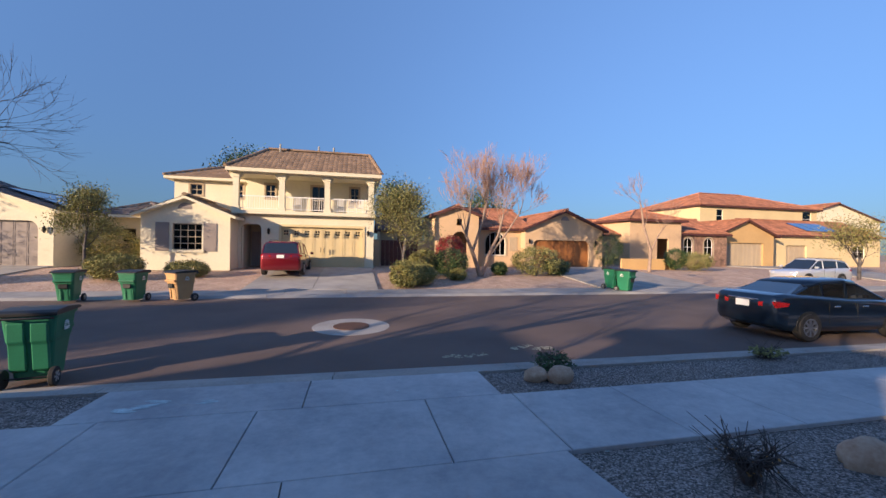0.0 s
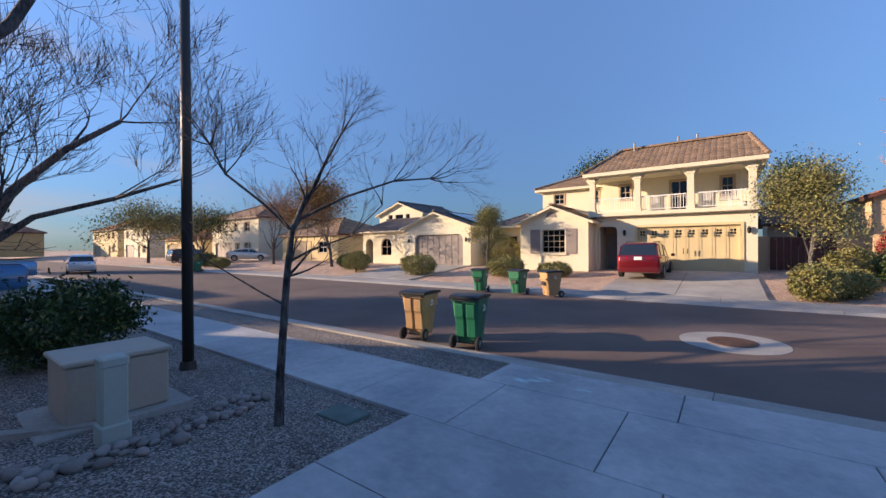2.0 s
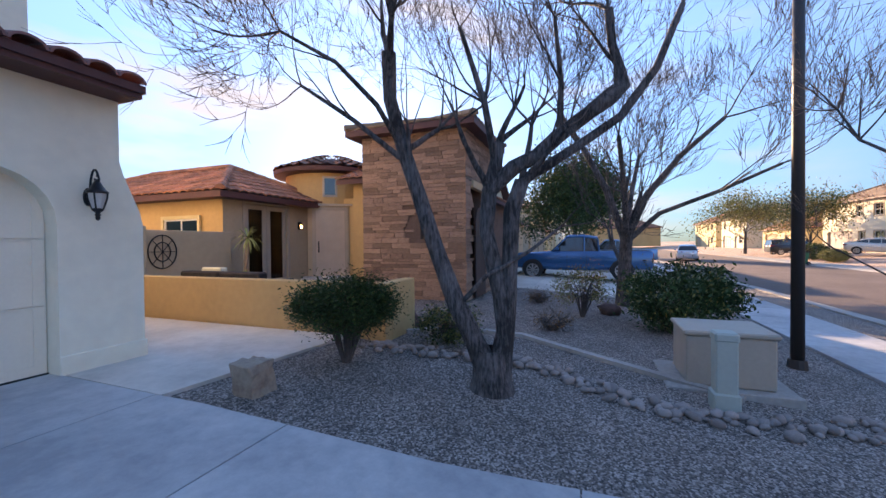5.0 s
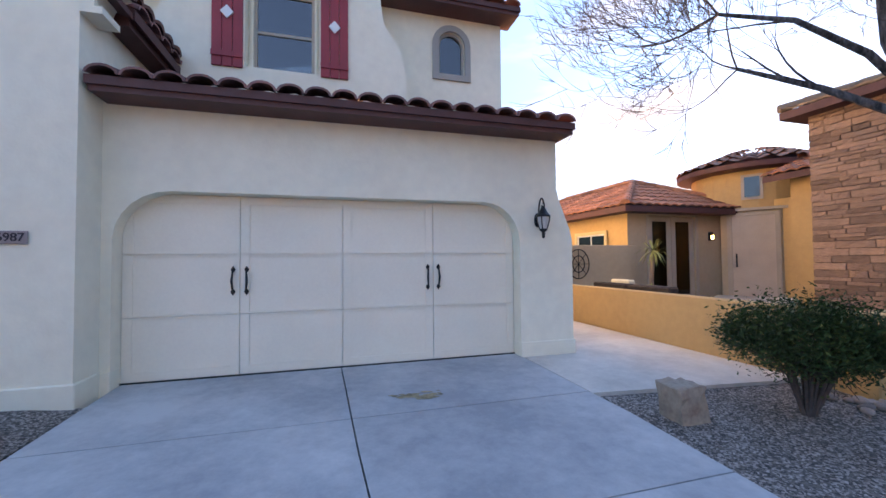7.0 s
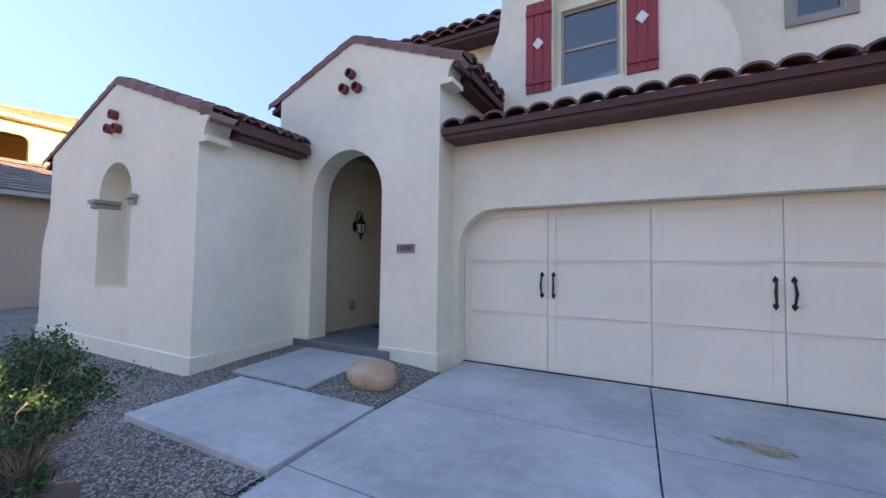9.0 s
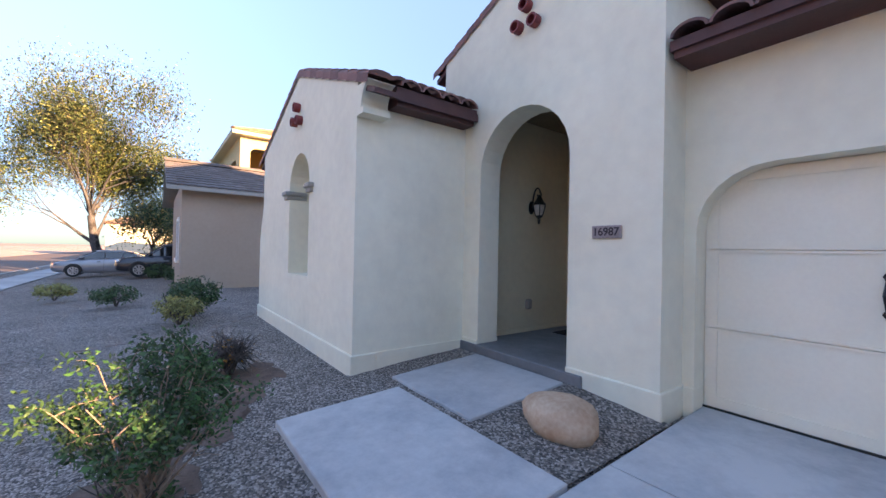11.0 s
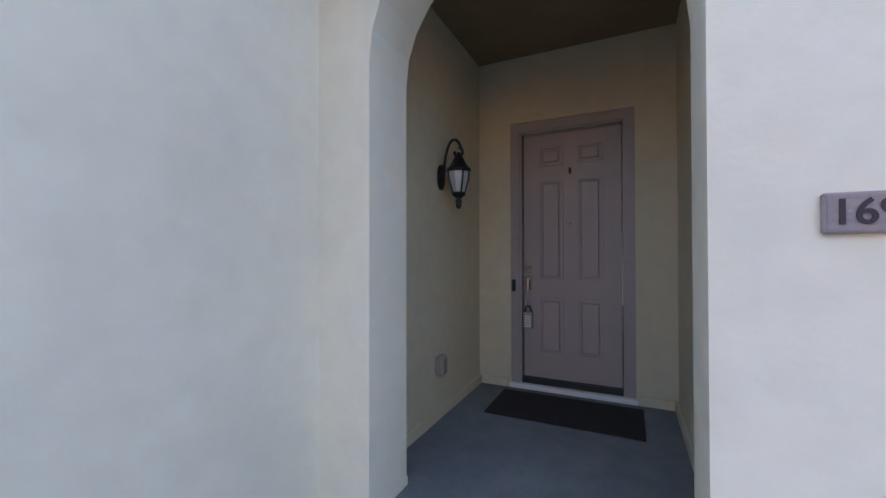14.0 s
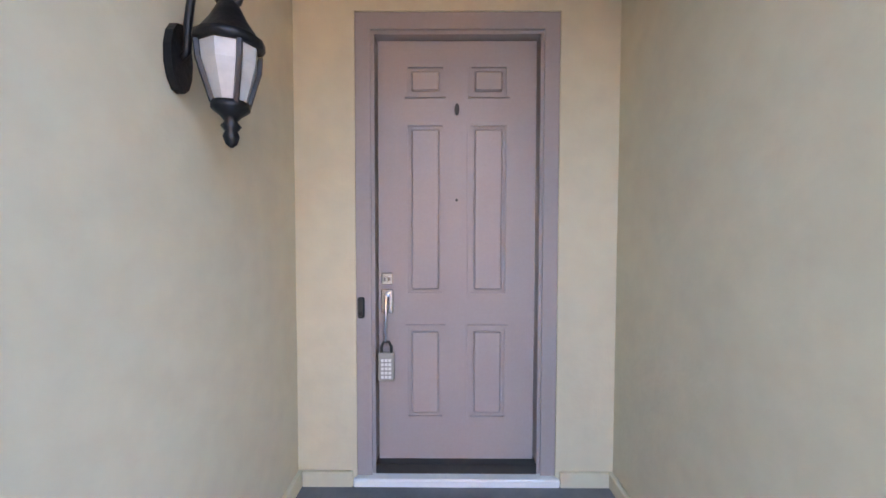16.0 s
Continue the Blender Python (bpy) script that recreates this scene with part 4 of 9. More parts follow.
    tube(bm, [(hx - 0.028, y + 0.05, 0.85), (hx - 0.028, y + 0.05, 0.90), (hx - 0.015, y + 0.05, 0.925), (hx + 0.015, y + 0.05, 0.925), (hx + 0.028, y + 0.05, 0.90), (hx + 0.028, y + 0.05, 0.85)], 0.009, 6)
    part("shackle", bm, LID, lb, "black shackle")
    bm = bmesh.new()
    box(bm, hx - 0.046, hx + 0.046, y + 0.02, y + 0.068, 0.70, 0.865, 0.008)
    part("case", bm, TRIM_GREY, lb, "grey case")
    bm = bmesh.new()
    for i in range(3):
        for j in range(5):
            box(bm, hx - 0.03 + i * 0.021, hx - 0.014 + i * 0.021, y + 0.067, y + 0.072, 0.72 + j * 0.024, 0.736 + j * 0.024)
    part("buttons", bm, WHITE, lb)
    db = thing("doorbell", (5.0, -7.37, 1.13), "black doorbell with a round button on the door frame", "doorbell")
    bm = bmesh.new()
    box(bm, 4.982, 5.02, -7.372, -7.35, 1.07, 1.19, 0.008)
    part("body", bm, LID, db)
    bm = bmesh.new()
    prism(bm, [(5.001 + 0.012 * math.cos(a), -7.35, 1.10 + 0.012 * math.sin(a)) for a in np.linspace(0, 2 * math.pi, 11)[:-1]], (0, 0.003, 0))
    part("button", bm, IRON, db)


def main_house():
    h = thing("house", (3.5, -8, -0.12), "cream stucco two-storey house with brown clay tile roof and arched entry", "house")
    # garage front with its battered west corner, and the arched door opening
    gx0, gx1, gy = -2.80, 2.75, -5.53
    hole = arch(-2.20, 2.66, -0.12, 2.13, 0.55, 7)
    bm = bmesh.new()
    outline = [(-3.05, -0.12)] + [(-2.20, -0.12)] + [p for p in hole if p[1] > -0.1][::-1] + [(2.66, -0.12), (2.95, -0.12), (2.95, 3.12), (-2.80, 3.12), (-2.80, 2.35), (-2.84, 2.2), (-2.94, 1.95), (-3.02, 1.75), (-3.05, 1.6)]
    plate(bm, [outline], (0, gy, 0), (1, 0, 0), (0, 1, 0), 0.30)
    part("wall", bm, STUCCO, h, "cream stucco garage front with an arched opening")
    bm = bmesh.new()
    plate(bm, [[(0, -0.12), (4.0, -0.12), (4.0, 3.12), (0, 3.12)]], (-2.80, gy - 0.30, 0), (0, -1, 0), (-1, 0, 0), 0.2)
    prism(bm, [(-3.05, gy - 0.3, -0.12), (-3.05, gy - 0.3, 1.6), (-2.84, gy - 0.3, 2.2), (-2.8, gy - 0.3, 2.35), (-2.8, gy - 0.3, -0.12)], (0, -0.3, 0))
    part("wall", bm, STUCCO, h)
    bm = bmesh.new()
    box(bm, -3.075, -2.196, gy - 0.62, gy + 0.02, -0.14, 0.16, 0.01)
    box(bm, 2.656, 2.754, gy - 0.2, gy + 0.022, -0.14, 0.16, 0.01)
    part("plinth", bm, STUCCO, h, "stucco plinth")
    # sectional door: four leaves drawn by posts and boards
    bm = bmesh.new()
    plate(bm, [rect(-2.22, 2.68, -0.1, 2.2)], (0, -5.76, 0), (1, 0, 0), (0, 1, 0), 0.05)
    door = part("garage_door", bm, DOOR_WHITE, h, "closed cream carriage-style garage door")
    cols = [-2.19, -0.975, 0.235, 1.445, 2.66]
    rows = [-0.03, 0.70, 1.42, 2.12]
    for i in range(4):
        for j in range(3):
            bm = bmesh.new()
            a, b, lo, hi = cols[i] + 0.005, cols[i + 1] - 0.005, rows[j] + 0.004, rows[j + 1] - 0.004
            plate(bm, [rect(a, b, lo, hi), rect(a + 0.10, b - 0.10, lo + (0.02 if j != 0 else 0.10), hi - (0.02 if j != 2 else 0.09))], (0, -5.742, 0), (1, 0, 0), (0, 1, 0), 0.018)
            plate(bm, [rect(a, b, lo, hi)], (0, -5.755, 0), (1, 0, 0), (0, 1, 0), 0.004)
            part("panel", bm, DOOR_WHITE, door)
    bm = bmesh.new()
    box(bm, -2.2, 2.66, -5.78, -5.73, -0.05, -0.028)
    part("seal", bm, LID, door, "black rubber seal")
    for x in (-0.975, 1.445):
        for s in (-1, 1):
            bm = bmesh.new()
            hx = x + s * 0.075
            tube(bm, [(hx, -5.74, 0.96), (hx, -5.70, 1.0), (hx + s * 0.008, -5.685, 1.10), (hx, -5.70, 1.2), (hx, -5.74, 1.24)], [0.014, 0.012, 0.016, 0.012, 0.014], 6)
            for z, k in ((0.965, -1), (1.235, 1)):
                prism(bm, [(hx + dx, -5.742, z + dz * k) for dx, dz in ((-0.028, 0), (0, 0.045), (0.028, 0), (0.012, -0.03), (-0.012, -0.03))], (0, 0.014, 0))
            part("door_handle", bm, IRON, door, "black iron pull handle")
    # garage roof
    eave(h, -2.85, 2.72, -5.17, 3.02)
    bm = bmesh.new()
    tile_roof(bm, (-2.85, -5.55, 3.28), (1, 0, 0), (0, -1, 0.40), 5.6, lambda s: (0, 2.1))
    part("roof", bm, TILE_FIELD, h)
    bm = bmesh.new()
    prism(bm, [(-2.8, -5.5, 3.12), (-2.8, -5.5, 3.25), (-2.8, -7.6, 4.1), (-2.8, -7.6, 3.12)], (5.55, 0, 0))
    part("roof_deck", bm, STUCCO, h)
    # entry tower
    ax0, ax1 = 3.71, 5.12
    tx0, tx1 = 2.76, 5.95
    ty = -5.10
    bm = bmesh.new()
    ar = [p for p in arch(ax0, ax1, -0.12, 3.12) if p[1] > -0.1][::-1]
    outline = [(tx0, -0.12), (ax0, -0.12)] + ar + [(ax1, -0.12), (5.50, -0.12), (5.50, 3.0), (tx1, 3.0), (tx1, 4.25), (4.34, 4.885), (tx0, 4.25)]
    plate(bm, [outline], (0, ty, 0), (1, 0, 0), (0, 1, 0), 0.36)
    part("wall", bm, STUCCO, h, "cream stucco entry gable with an arch")
    bm = bmesh.new()
    plate(bm, [rect(0, 3.2, -0.12, 4.2)], (tx0, ty - 0.36, 0), (0, -1, 0), (-1, 0, 0), 0.3)
    part("wall", bm, STUCCO, h)
    bm = bmesh.new()
    plate(bm, [rect(0, 3.2, 3.0, 4.2)], (tx1, ty - 0.36, 0), (0, -1, 0), (1, 0, 0), 0.3)
    part("wall", bm, STUCCO, h)
    bm = bmesh.new()
    box(bm, tx0 - 0.025, ax0 + 0.003, ty - 0.38, ty + 0.025, -0.14, 0.17, 0.01)
    box(bm, tx0 - 0.021, tx0 + 0.1, gy, ty - 0.385, -0.14, 0.17)
    box(bm, ax1 - 0.003, 5.42, ty - 0.38, ty + 0.025, -0.14, 0.17, 0.01)
    part("plinth", bm, STUCCO, h, "stucco plinth")
    # porch inside
    px0, px1, py = 3.575, 5.365, -7.36
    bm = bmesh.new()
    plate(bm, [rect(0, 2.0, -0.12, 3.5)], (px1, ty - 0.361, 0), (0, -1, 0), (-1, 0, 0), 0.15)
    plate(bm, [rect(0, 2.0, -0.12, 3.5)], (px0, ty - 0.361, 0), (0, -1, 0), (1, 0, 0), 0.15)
    part("wall", bm, STUCCO_SHADED, h)
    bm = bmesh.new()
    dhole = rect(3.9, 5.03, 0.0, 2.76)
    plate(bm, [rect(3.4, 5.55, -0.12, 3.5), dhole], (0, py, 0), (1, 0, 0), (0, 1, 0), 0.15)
    part("wall", bm, STUCCO_SHADED, h)
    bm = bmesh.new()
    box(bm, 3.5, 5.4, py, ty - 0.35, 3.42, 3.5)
    # brown set dark so that the ceiling colour carries the dimness up there
    part("ceiling", bm, material("dimmed brown porch ceiling", (0.26, 0.18, 0.10), 0.9, 0.08), h)
    bm = bmesh.new()
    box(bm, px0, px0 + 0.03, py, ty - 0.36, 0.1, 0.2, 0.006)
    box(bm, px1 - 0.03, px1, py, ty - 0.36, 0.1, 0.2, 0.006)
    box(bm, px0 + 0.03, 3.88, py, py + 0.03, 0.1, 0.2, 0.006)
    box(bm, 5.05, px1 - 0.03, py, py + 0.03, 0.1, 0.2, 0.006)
    part("skirting", bm, STUCCO_SHADED, h)
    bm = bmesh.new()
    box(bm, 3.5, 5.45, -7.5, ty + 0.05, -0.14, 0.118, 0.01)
    part("porch_floor", bm, CONCRETE_SHADED, h, "smooth grey concrete porch floor")
    front_door(h)
    # tower roof
    bm = bmesh.new()
    for s in (1, -1):
        x = 4.34 - s * 1.89
        tile_roof(bm, (x, ty - 0.25, 4.25), (0, -1, 0), (s * 1.89, 0, 0.74), 3.2, lambda q: (0, 2.03))
    part("roof", bm, TILE_FIELD, h)
    bm = bmesh.new()
    prism(bm, [(2.45, ty - 0.36, 4.11), (4.34, ty - 0.36, 4.88), (6.23, ty - 0.36, 4.11), (6.23, ty - 0.36, 3.99), (4.34, ty - 0.36, 4.76), (2.45, ty - 0.36, 3.99)], (0, -2.9, 0))
    part("fascia", bm, FASCIA, h)
    bm = bmesh.new()
    for s in (1, -1):
        x = 4.34 - s * 1.87
        prism(bm, [(x, ty - 0.02, 4.06), (4.34, ty - 0.02, 4.82), (4.34, ty - 0.02, 4.7), (x, ty - 0.02, 3.99)], (0, -0.34, 0))
    part("fascia", bm, FASCIA, h)
    rake_tiles(h, (2.46, 0, 4.115), (4.34, 0, 4.86), ty)
    rake_tiles(h, (6.22, 0, 4.115), (4.34, 0, 4.86), ty)
    eave_y(h, -8.0, ty - 0.4, 2.52, 3.95, -1)
    corbel(h, tx0, ty + 0.01, 3.9, -1, 0, 0.34)
    clay_pipes(h, 4.33, ty, 4.05)
    # east wing with the arched niche window
    wx0, wx1, wy = 5.45, 10.2, -3.45
    bm = bmesh.new()
    hole = arch(7.15, 8.22, 0.93, 2.90)
    outline = [(wx0, -0.14), (10.48, -0.14), (10.48, 1.5), (10.4, 1.8), (10.25, 2.1), (wx1, 2.3), (wx1, 3.37), (7.8, 4.27), (wx0, 3.375)]
    plate(bm, [outline, hole], (0, wy, 0), (1, 0, 0), (0, 1, 0), 0.36)
    part("wall", bm, STUCCO, h, "cream stucco wing gable with an arched niche")
    bm = bmesh.new()
    plate(bm, [rect(0, 2.2, -0.14, 3.3)], (wx0, wy - 0.36, 0), (0, -1, 0), (-1, 0, 0), 0.3)
    plate(bm, [rect(0, 8, -0.14, 3.3)], (wx1, wy - 0.36, 0), (0, -1, 0), (1, 0, 0), 0.3)
    part("wall", bm, STUCCO, h)
    bm = bmesh.new()
    nic = rect(7.32, 7.75, 1.0, 2.35)
    plate(bm, [rect(7.0, 8.4, 0.8, 3.1), nic], (0, wy - 0.361, 0), (1, 0, 0), (0, 1, 0), 0.1)
    part("niche", bm, STUCCO, h)
    window(h, nic, (0, wy - 0.36, 0), (1, 0, 0), (0, 1, 0), WHITE, None, 0.05, (0, 0), inset=0.03, label="narrow window in an arched stucco niche")
    bm = bmesh.new()
    for a, b in ((6.98, 7.17), (8.20, 8.40)):
        box(bm, a, b, wy - 0.3, wy + 0.05, 2.20, 2.27, 0.01)
        box(bm, a - 0.03, b + 0.03, wy - 0.3, wy + 0.08, 2.27, 2.34, 0.012)
    part("trim", bm, TRIM_GREY, h, "grey stucco capital at the niche")
    bm = bmesh.new()
    box(bm, wx0 - 0.026, wx0 + 0.1, ty, wy - 0.303, -0.16, 0.12)
    box(bm, wx0 - 0.03, 10.50, wy - 0.3, wy + 0.025, -0.16, 0.12, 0.01)
    part("plinth", bm, STUCCO, h, "stucco plinth")
    bm = bmesh.new()
    tile_roof(bm, (10.6, wy - 0.25, 3.24), (0, -1, 0), (-2.8, 0, 1.06), 7.0, lambda q: (0, 2.99))
    tile_roof(bm, (5.17, wy - 0.25, 3.305), (0, -1, 0), (2.63, 0, 1.0), 7.0, lambda q: (0 if q < 1.3 else 0.9, 2.81))
    part("roof", bm, TILE_FIELD, h)
    bm = bmesh.new()
    prism(bm, [(5.17, wy - 0.36, 3.225), (7.8, wy - 0.36, 4.24), (7.8, wy - 0.36, 4.12), (5.17, wy - 0.36, 3.115)], (0, -1.27, 0))
    prism(bm, [(5.97, wy - 1.63, 3.53), (7.8, wy - 1.63, 4.24), (7.8, wy - 1.63, 4.12), (5.97, wy - 1.63, 3.42)], (0, -5.2, 0))
    prism(bm, [(7.8, wy - 0.36, 4.24), (10.6, wy - 0.36, 3.16), (10.6, wy - 0.36, 3.05), (7.8, wy - 0.36, 4.12)], (0, -6.5, 0))
    for s in (1, -1):
        x = 7.8 - s * 2.75
        prism(bm, [(x, wy - 0.02, 3.14), (7.8, wy - 0.02, 4.20), (7.8, wy - 0.02, 4.08), (x, wy - 0.02, 3.08)], (0, -0.34, 0))
    part("fascia", bm, FASCIA, h)
    rake_tiles(h, (5.18, 0, 3.26), (7.8, 0, 4.24), wy)
    rake_tiles(h, (10.6, 0, 3.20), (7.8, 0, 4.24), wy)
    eave_y(h, -5.05, wy - 0.4, 5.22, 3.09, -1)
    corbel(h, wx0, wy + 0.01, 3.0, -1, 0, 0.34)
    clay_pipes(h, 7.75, wy, 3.42)
    # upper storey: a bay with the shuttered window, and the set back wall with the small arched one
    bm = bmesh.new()
    hole = rect(0.56, 1.62, 4.24, 6.0)
    outline = [(-0.82, 3.3), (2.9, 3.3), (2.9, 4.7), (2.72, 5.0), (2.55, 5.4), (2.5, 5.9), (2.5, 7.0), (1.05, 7.6), (-0.40, 7.0), (-0.40, 5.55), (-0.45, 5.2), (-0.62, 4.95), (-0.74, 4.75), (-0.82, 4.3)]
    plate(bm, [outline, hole], (0, -6.8, 0), (1, 0, 0), (0, 1, 0), 0.6)
    part("wall", bm, STUCCO, h)
    bm = bmesh.new()
    plate(bm, [rect(0.56, 1.62, 4.2, 6.1), rect(0.64, 1.54, 4.27, 5.6)], (0, -7.05, 0), (1, 0, 0), (0, 1, 0), 0.08)
    part("reveal", bm, STUCCO, h)
    window(h, rect(0.64, 1.54, 4.27, 5.6), (0, -7.05, 0), (1, 0, 0), (0, 1, 0), METALBOX, STUCCO, 0.04, (0, 1), GLASS_SKY, blind=BLIND, inset=0.02, label="sash window with a pale blind")
    for a, b in ((0.12, 0.54), (1.64, 2.06)):
        bm = bmesh.new()
        n = 3
        for i in range(n):
            w = (b - a) / n
            box(bm, a + i * w + 0.003, a + (i + 1) * w - 0.003, -6.8, -6.765, 4.20, 5.72, 0.006)
        box(bm, a, b, -6.77, -6.745, 4.34, 4.42)
        box(bm, a, b, -6.77, -6.745, 5.50, 5.58)
        sh = part("shutter", bm, SHUTTER, h, "dark red board shutter with a diamond cut-out")
        bm = bmesh.new()
        c = (a + b) / 2
        prism(bm, [(c - 0.09, -6.76, 5.0), (c, -6.76, 4.9), (c + 0.09, -6.76, 5.0), (c, -6.76, 5.1)], (0, 0.02, 0))
        part("diamond", bm, WHITE, sh, "pale diamond")
    bm = bmesh.new()
    hole = arch(-2.05, -1.53, 4.80, 5.62)
    plate(bm, [rect(-2.80, 6.5, 3.0, 6.0), hole], (0, -7.4, 0), (1, 0, 0), (0, 1, 0), 0.3)
    plate(bm, [rect(0, 9.0, -0.12, 6.0)], (-2.80, -7.7, 0), (0, -1, 0), (-1, 0, 0), 0.3)
    plate(bm, [rect(0, 9.0, 3.0, 6.0)], (6.5, -7.7, 0), (0, -1, 0), (1, 0, 0), 0.3)
    plate(bm, [rect(-2.8, 10.2, -0.12, 6.0)], (0, -16.7, 0), (1, 0, 0), (0, -1, 0), 0.3)
    part("wall", bm, STUCCO, h)
    window(h, hole, (0, -7.4, 0), (1, 0, 0), (0, 1, 0), TRIM_GREY, TRIM_GREY, 0.11, (0, 0), GLASS_SKY, blind=BLIND, inset=0.05, label="small arched window with a stucco surround")
    eave(h, -3.0, -0.45, -7.0, 5.85)
    eave(h, 2.6, 6.9, -7.0, 5.55)
    # pitch steepened, unseen above the eave, to shade the east neighbour's roof
    bm = bmesh.new()
    for (o, u, up, n) in (((-3.0, -7.3, 6.1), (1, 0, 0), (0, -1, 0.56), 9.8), ((6.9, -17.0, 6.1), (-1, 0, 0), (0, 1, 0.56), 9.8)):
        tile_roof(bm, o, u, up, n, lambda s: (0, 5.56))
    part("roof", bm, TILE_FIELD, h)
    bm = bmesh.new()
    prism(bm, [(-2.9, -7.2, 6.0), (-2.9, -12.1, 8.75), (-2.9, -17.0, 6.0)], (9.7, 0, 0))
    part("roof_deck", bm, STUCCO, h)
    bm = bmesh.new()
    for s in (1, -1):
        tile_roof(bm, (1.05 - s * 1.75, -6.75, 7.0), (0, -1, 0), (s * 1.75, 0, 0.75), 4.5, lambda q: (0, 1.95))
    prism(bm, [(-0.7, -6.8, 6.95), (1.05, -6.8, 7.65), (2.8, -6.8, 6.95)], (0, -4.5, 0))
    part("roof", bm, TILE_FIELD, h)
    # number plaque
    pq = thing("house_number", (3.26, -5.09, 1.56), "carved grey plaque with house number 16987 on the stucco", "house number")
    bm = bmesh.new()
    box(bm, 3.12, 3.42, -5.10, -5.072, 1.51, 1.635, 0.006)
    part("plaque", bm, PLAQUE, pq)
    bm = bmesh.new()
    plate(bm, [rect(3.13, 3.41, 1.52, 1.625), rect(3.136, 3.404, 1.526, 1.619)], (0, -5.070, 0), (1, 0, 0), (0, 1, 0), 0.003)
    part("border", bm, PLAQUE, pq)
    cu = bpy.data.curves.new("number", "FONT")
    cu.offset = 0.0015
    cu.body, cu.size, cu.extrude, cu.align_x, cu.align_y = "16987", 0.108, 0.002, "CENTER", "CENTER"
    tmp = bpy.data.objects.new("number", cu)
    me = bpy.data.meshes.new_from_object(tmp)
    bpy.data.objects.remove(tmp)
    bm = bmesh.new()
    bm.from_mesh(me)
    bmesh.ops.transform(bm, matrix=Matrix.Translation((3.27, -5.068, 1.572)) @ Euler((radians(90), 0, radians(180))).to_matrix().to_4x4(), verts=bm.verts)
    part("number", bm, LETTER, pq, "number 16987")
    scroll_lamp((-2.48, -5.53, 1.89), (0, 1, 0), "black iron wall lantern beside the garage door")
    scroll_lamp((5.36, -6.40, 2.08), (-1, 0, 0), "black iron wall lantern inside the porch")
    ob = thing("outlet_cover", (5.36, -6.35, 0.55), "grey weatherproof outlet cover on the porch wall", "outlet")
    bm = bmesh.new()
    box(bm, 5.29, 5.365, -6.41, -6.30, 0.47, 0.63, 0.02)
    part("cover", bm, DOOR_GREY, ob)
    mat_ = thing("doormat", (4.4, -6.95, 0.118), "dark brown ribbed doormat on the porch floor", "doormat")
    bm = bmesh.new()
    box(bm, 3.85, 5.06, -7.22, -6.62, 0.118, 0.132, 0.004)
    part("mat", bm, MATM, mat_)
    # gravel banked up to the porch
    bm = bmesh.new()
    rng = random.Random(31)

    def bank(x, y):
        low = finish(y) - 0.02
        high = float(np.interp(y, [-5.1, -4.2, -3.7, -2.5, -2.2], [0.012, -0.04, -0.085, -0.175, -0.26]))
        return low + (high - low) * min(1.0, max(0.0, (x - 2.68) / 0.9)) + rng.uniform(-0.005, 0.005)

    xs, ys = np.linspace(2.675, 5.47, 20), np.linspace(-5.12, -2.2, 22)
    grid = [[bm.verts.new((x, y, bank(x, y))) for x in xs] for y in ys]
    for p, q in zip(grid, grid[1:]):
        for i in range(len(xs) - 1):
            bm.faces.new((p[i], p[i + 1], q[i + 1], q[i]))
    structure("gravel_bed", bm, GRAVEL, "grey gravel banked round the entry slabs", "ground", smooth=True)
    # stepping slabs of the front path
    sloped_slab("pavement", 2.64, 4.72, -3.66, -2.44, 0, 0.10, CONCRETE, "square concrete slab of the front path", zs=(-0.06, -0.125))
    sloped_slab("pavement", 3.66, 5.02, -5.0, -3.74, 0, 0.10, CONCRETE, "square concrete slab before the porch", zs=(0.03, -0.05))


main_house()


# ---- plants ----
class Bars:
    """Gathers many thin bars into one mesh."""

    def __init__(self):
        self.v, self.f = [], []

    def bar(self, pts, radii, n):
        last, base = None, len(self.v)
        for i, p in enumerate(pts):
            d = (pts[min(i + 1, len(pts) - 1)] - pts[max(i - 1, 0)]).normalized()
            a = d.orthogonal().normalized() if last is None else (last - d * last.dot(d)).normalized()
            last = a
            b = d.cross(a)
            for k in range(n):
                t = 2 * math.pi * k / n
                self.v.append(p + (a * math.cos(t) + b * math.sin(t)) * radii[i])
        for i in range(len(pts) - 1):
            for k in range(n):
                a, b = base + i * n + k, base + i * n + (k + 1) % n
                self.f.append((a, b, b + n, a + n))

    def mesh(self, name, mat, base):
        me = bpy.data.meshes.new(name)
        me.from_pydata([tuple(v - base) for v in self.v], [], self.f)
        me.materials.append(mat)
        me.shade_smooth()
        return me


def wander(rng, p, d, length, radius, steps, bend, lift, end=0.4):
    pts, radii = [Vector(p)], [radius]
    d = Vector(d).normalized()
    for i in range(steps):
        d = (d + Vector([rng.uniform(-bend, bend) for _ in range(3)]) + Vector((0, 0, lift))).normalized()
        pts.append(pts[-1] + d * (length / steps))
        radii.append(radius * (1 - (1 - end) * (i + 1) / steps))
    return pts, radii, d


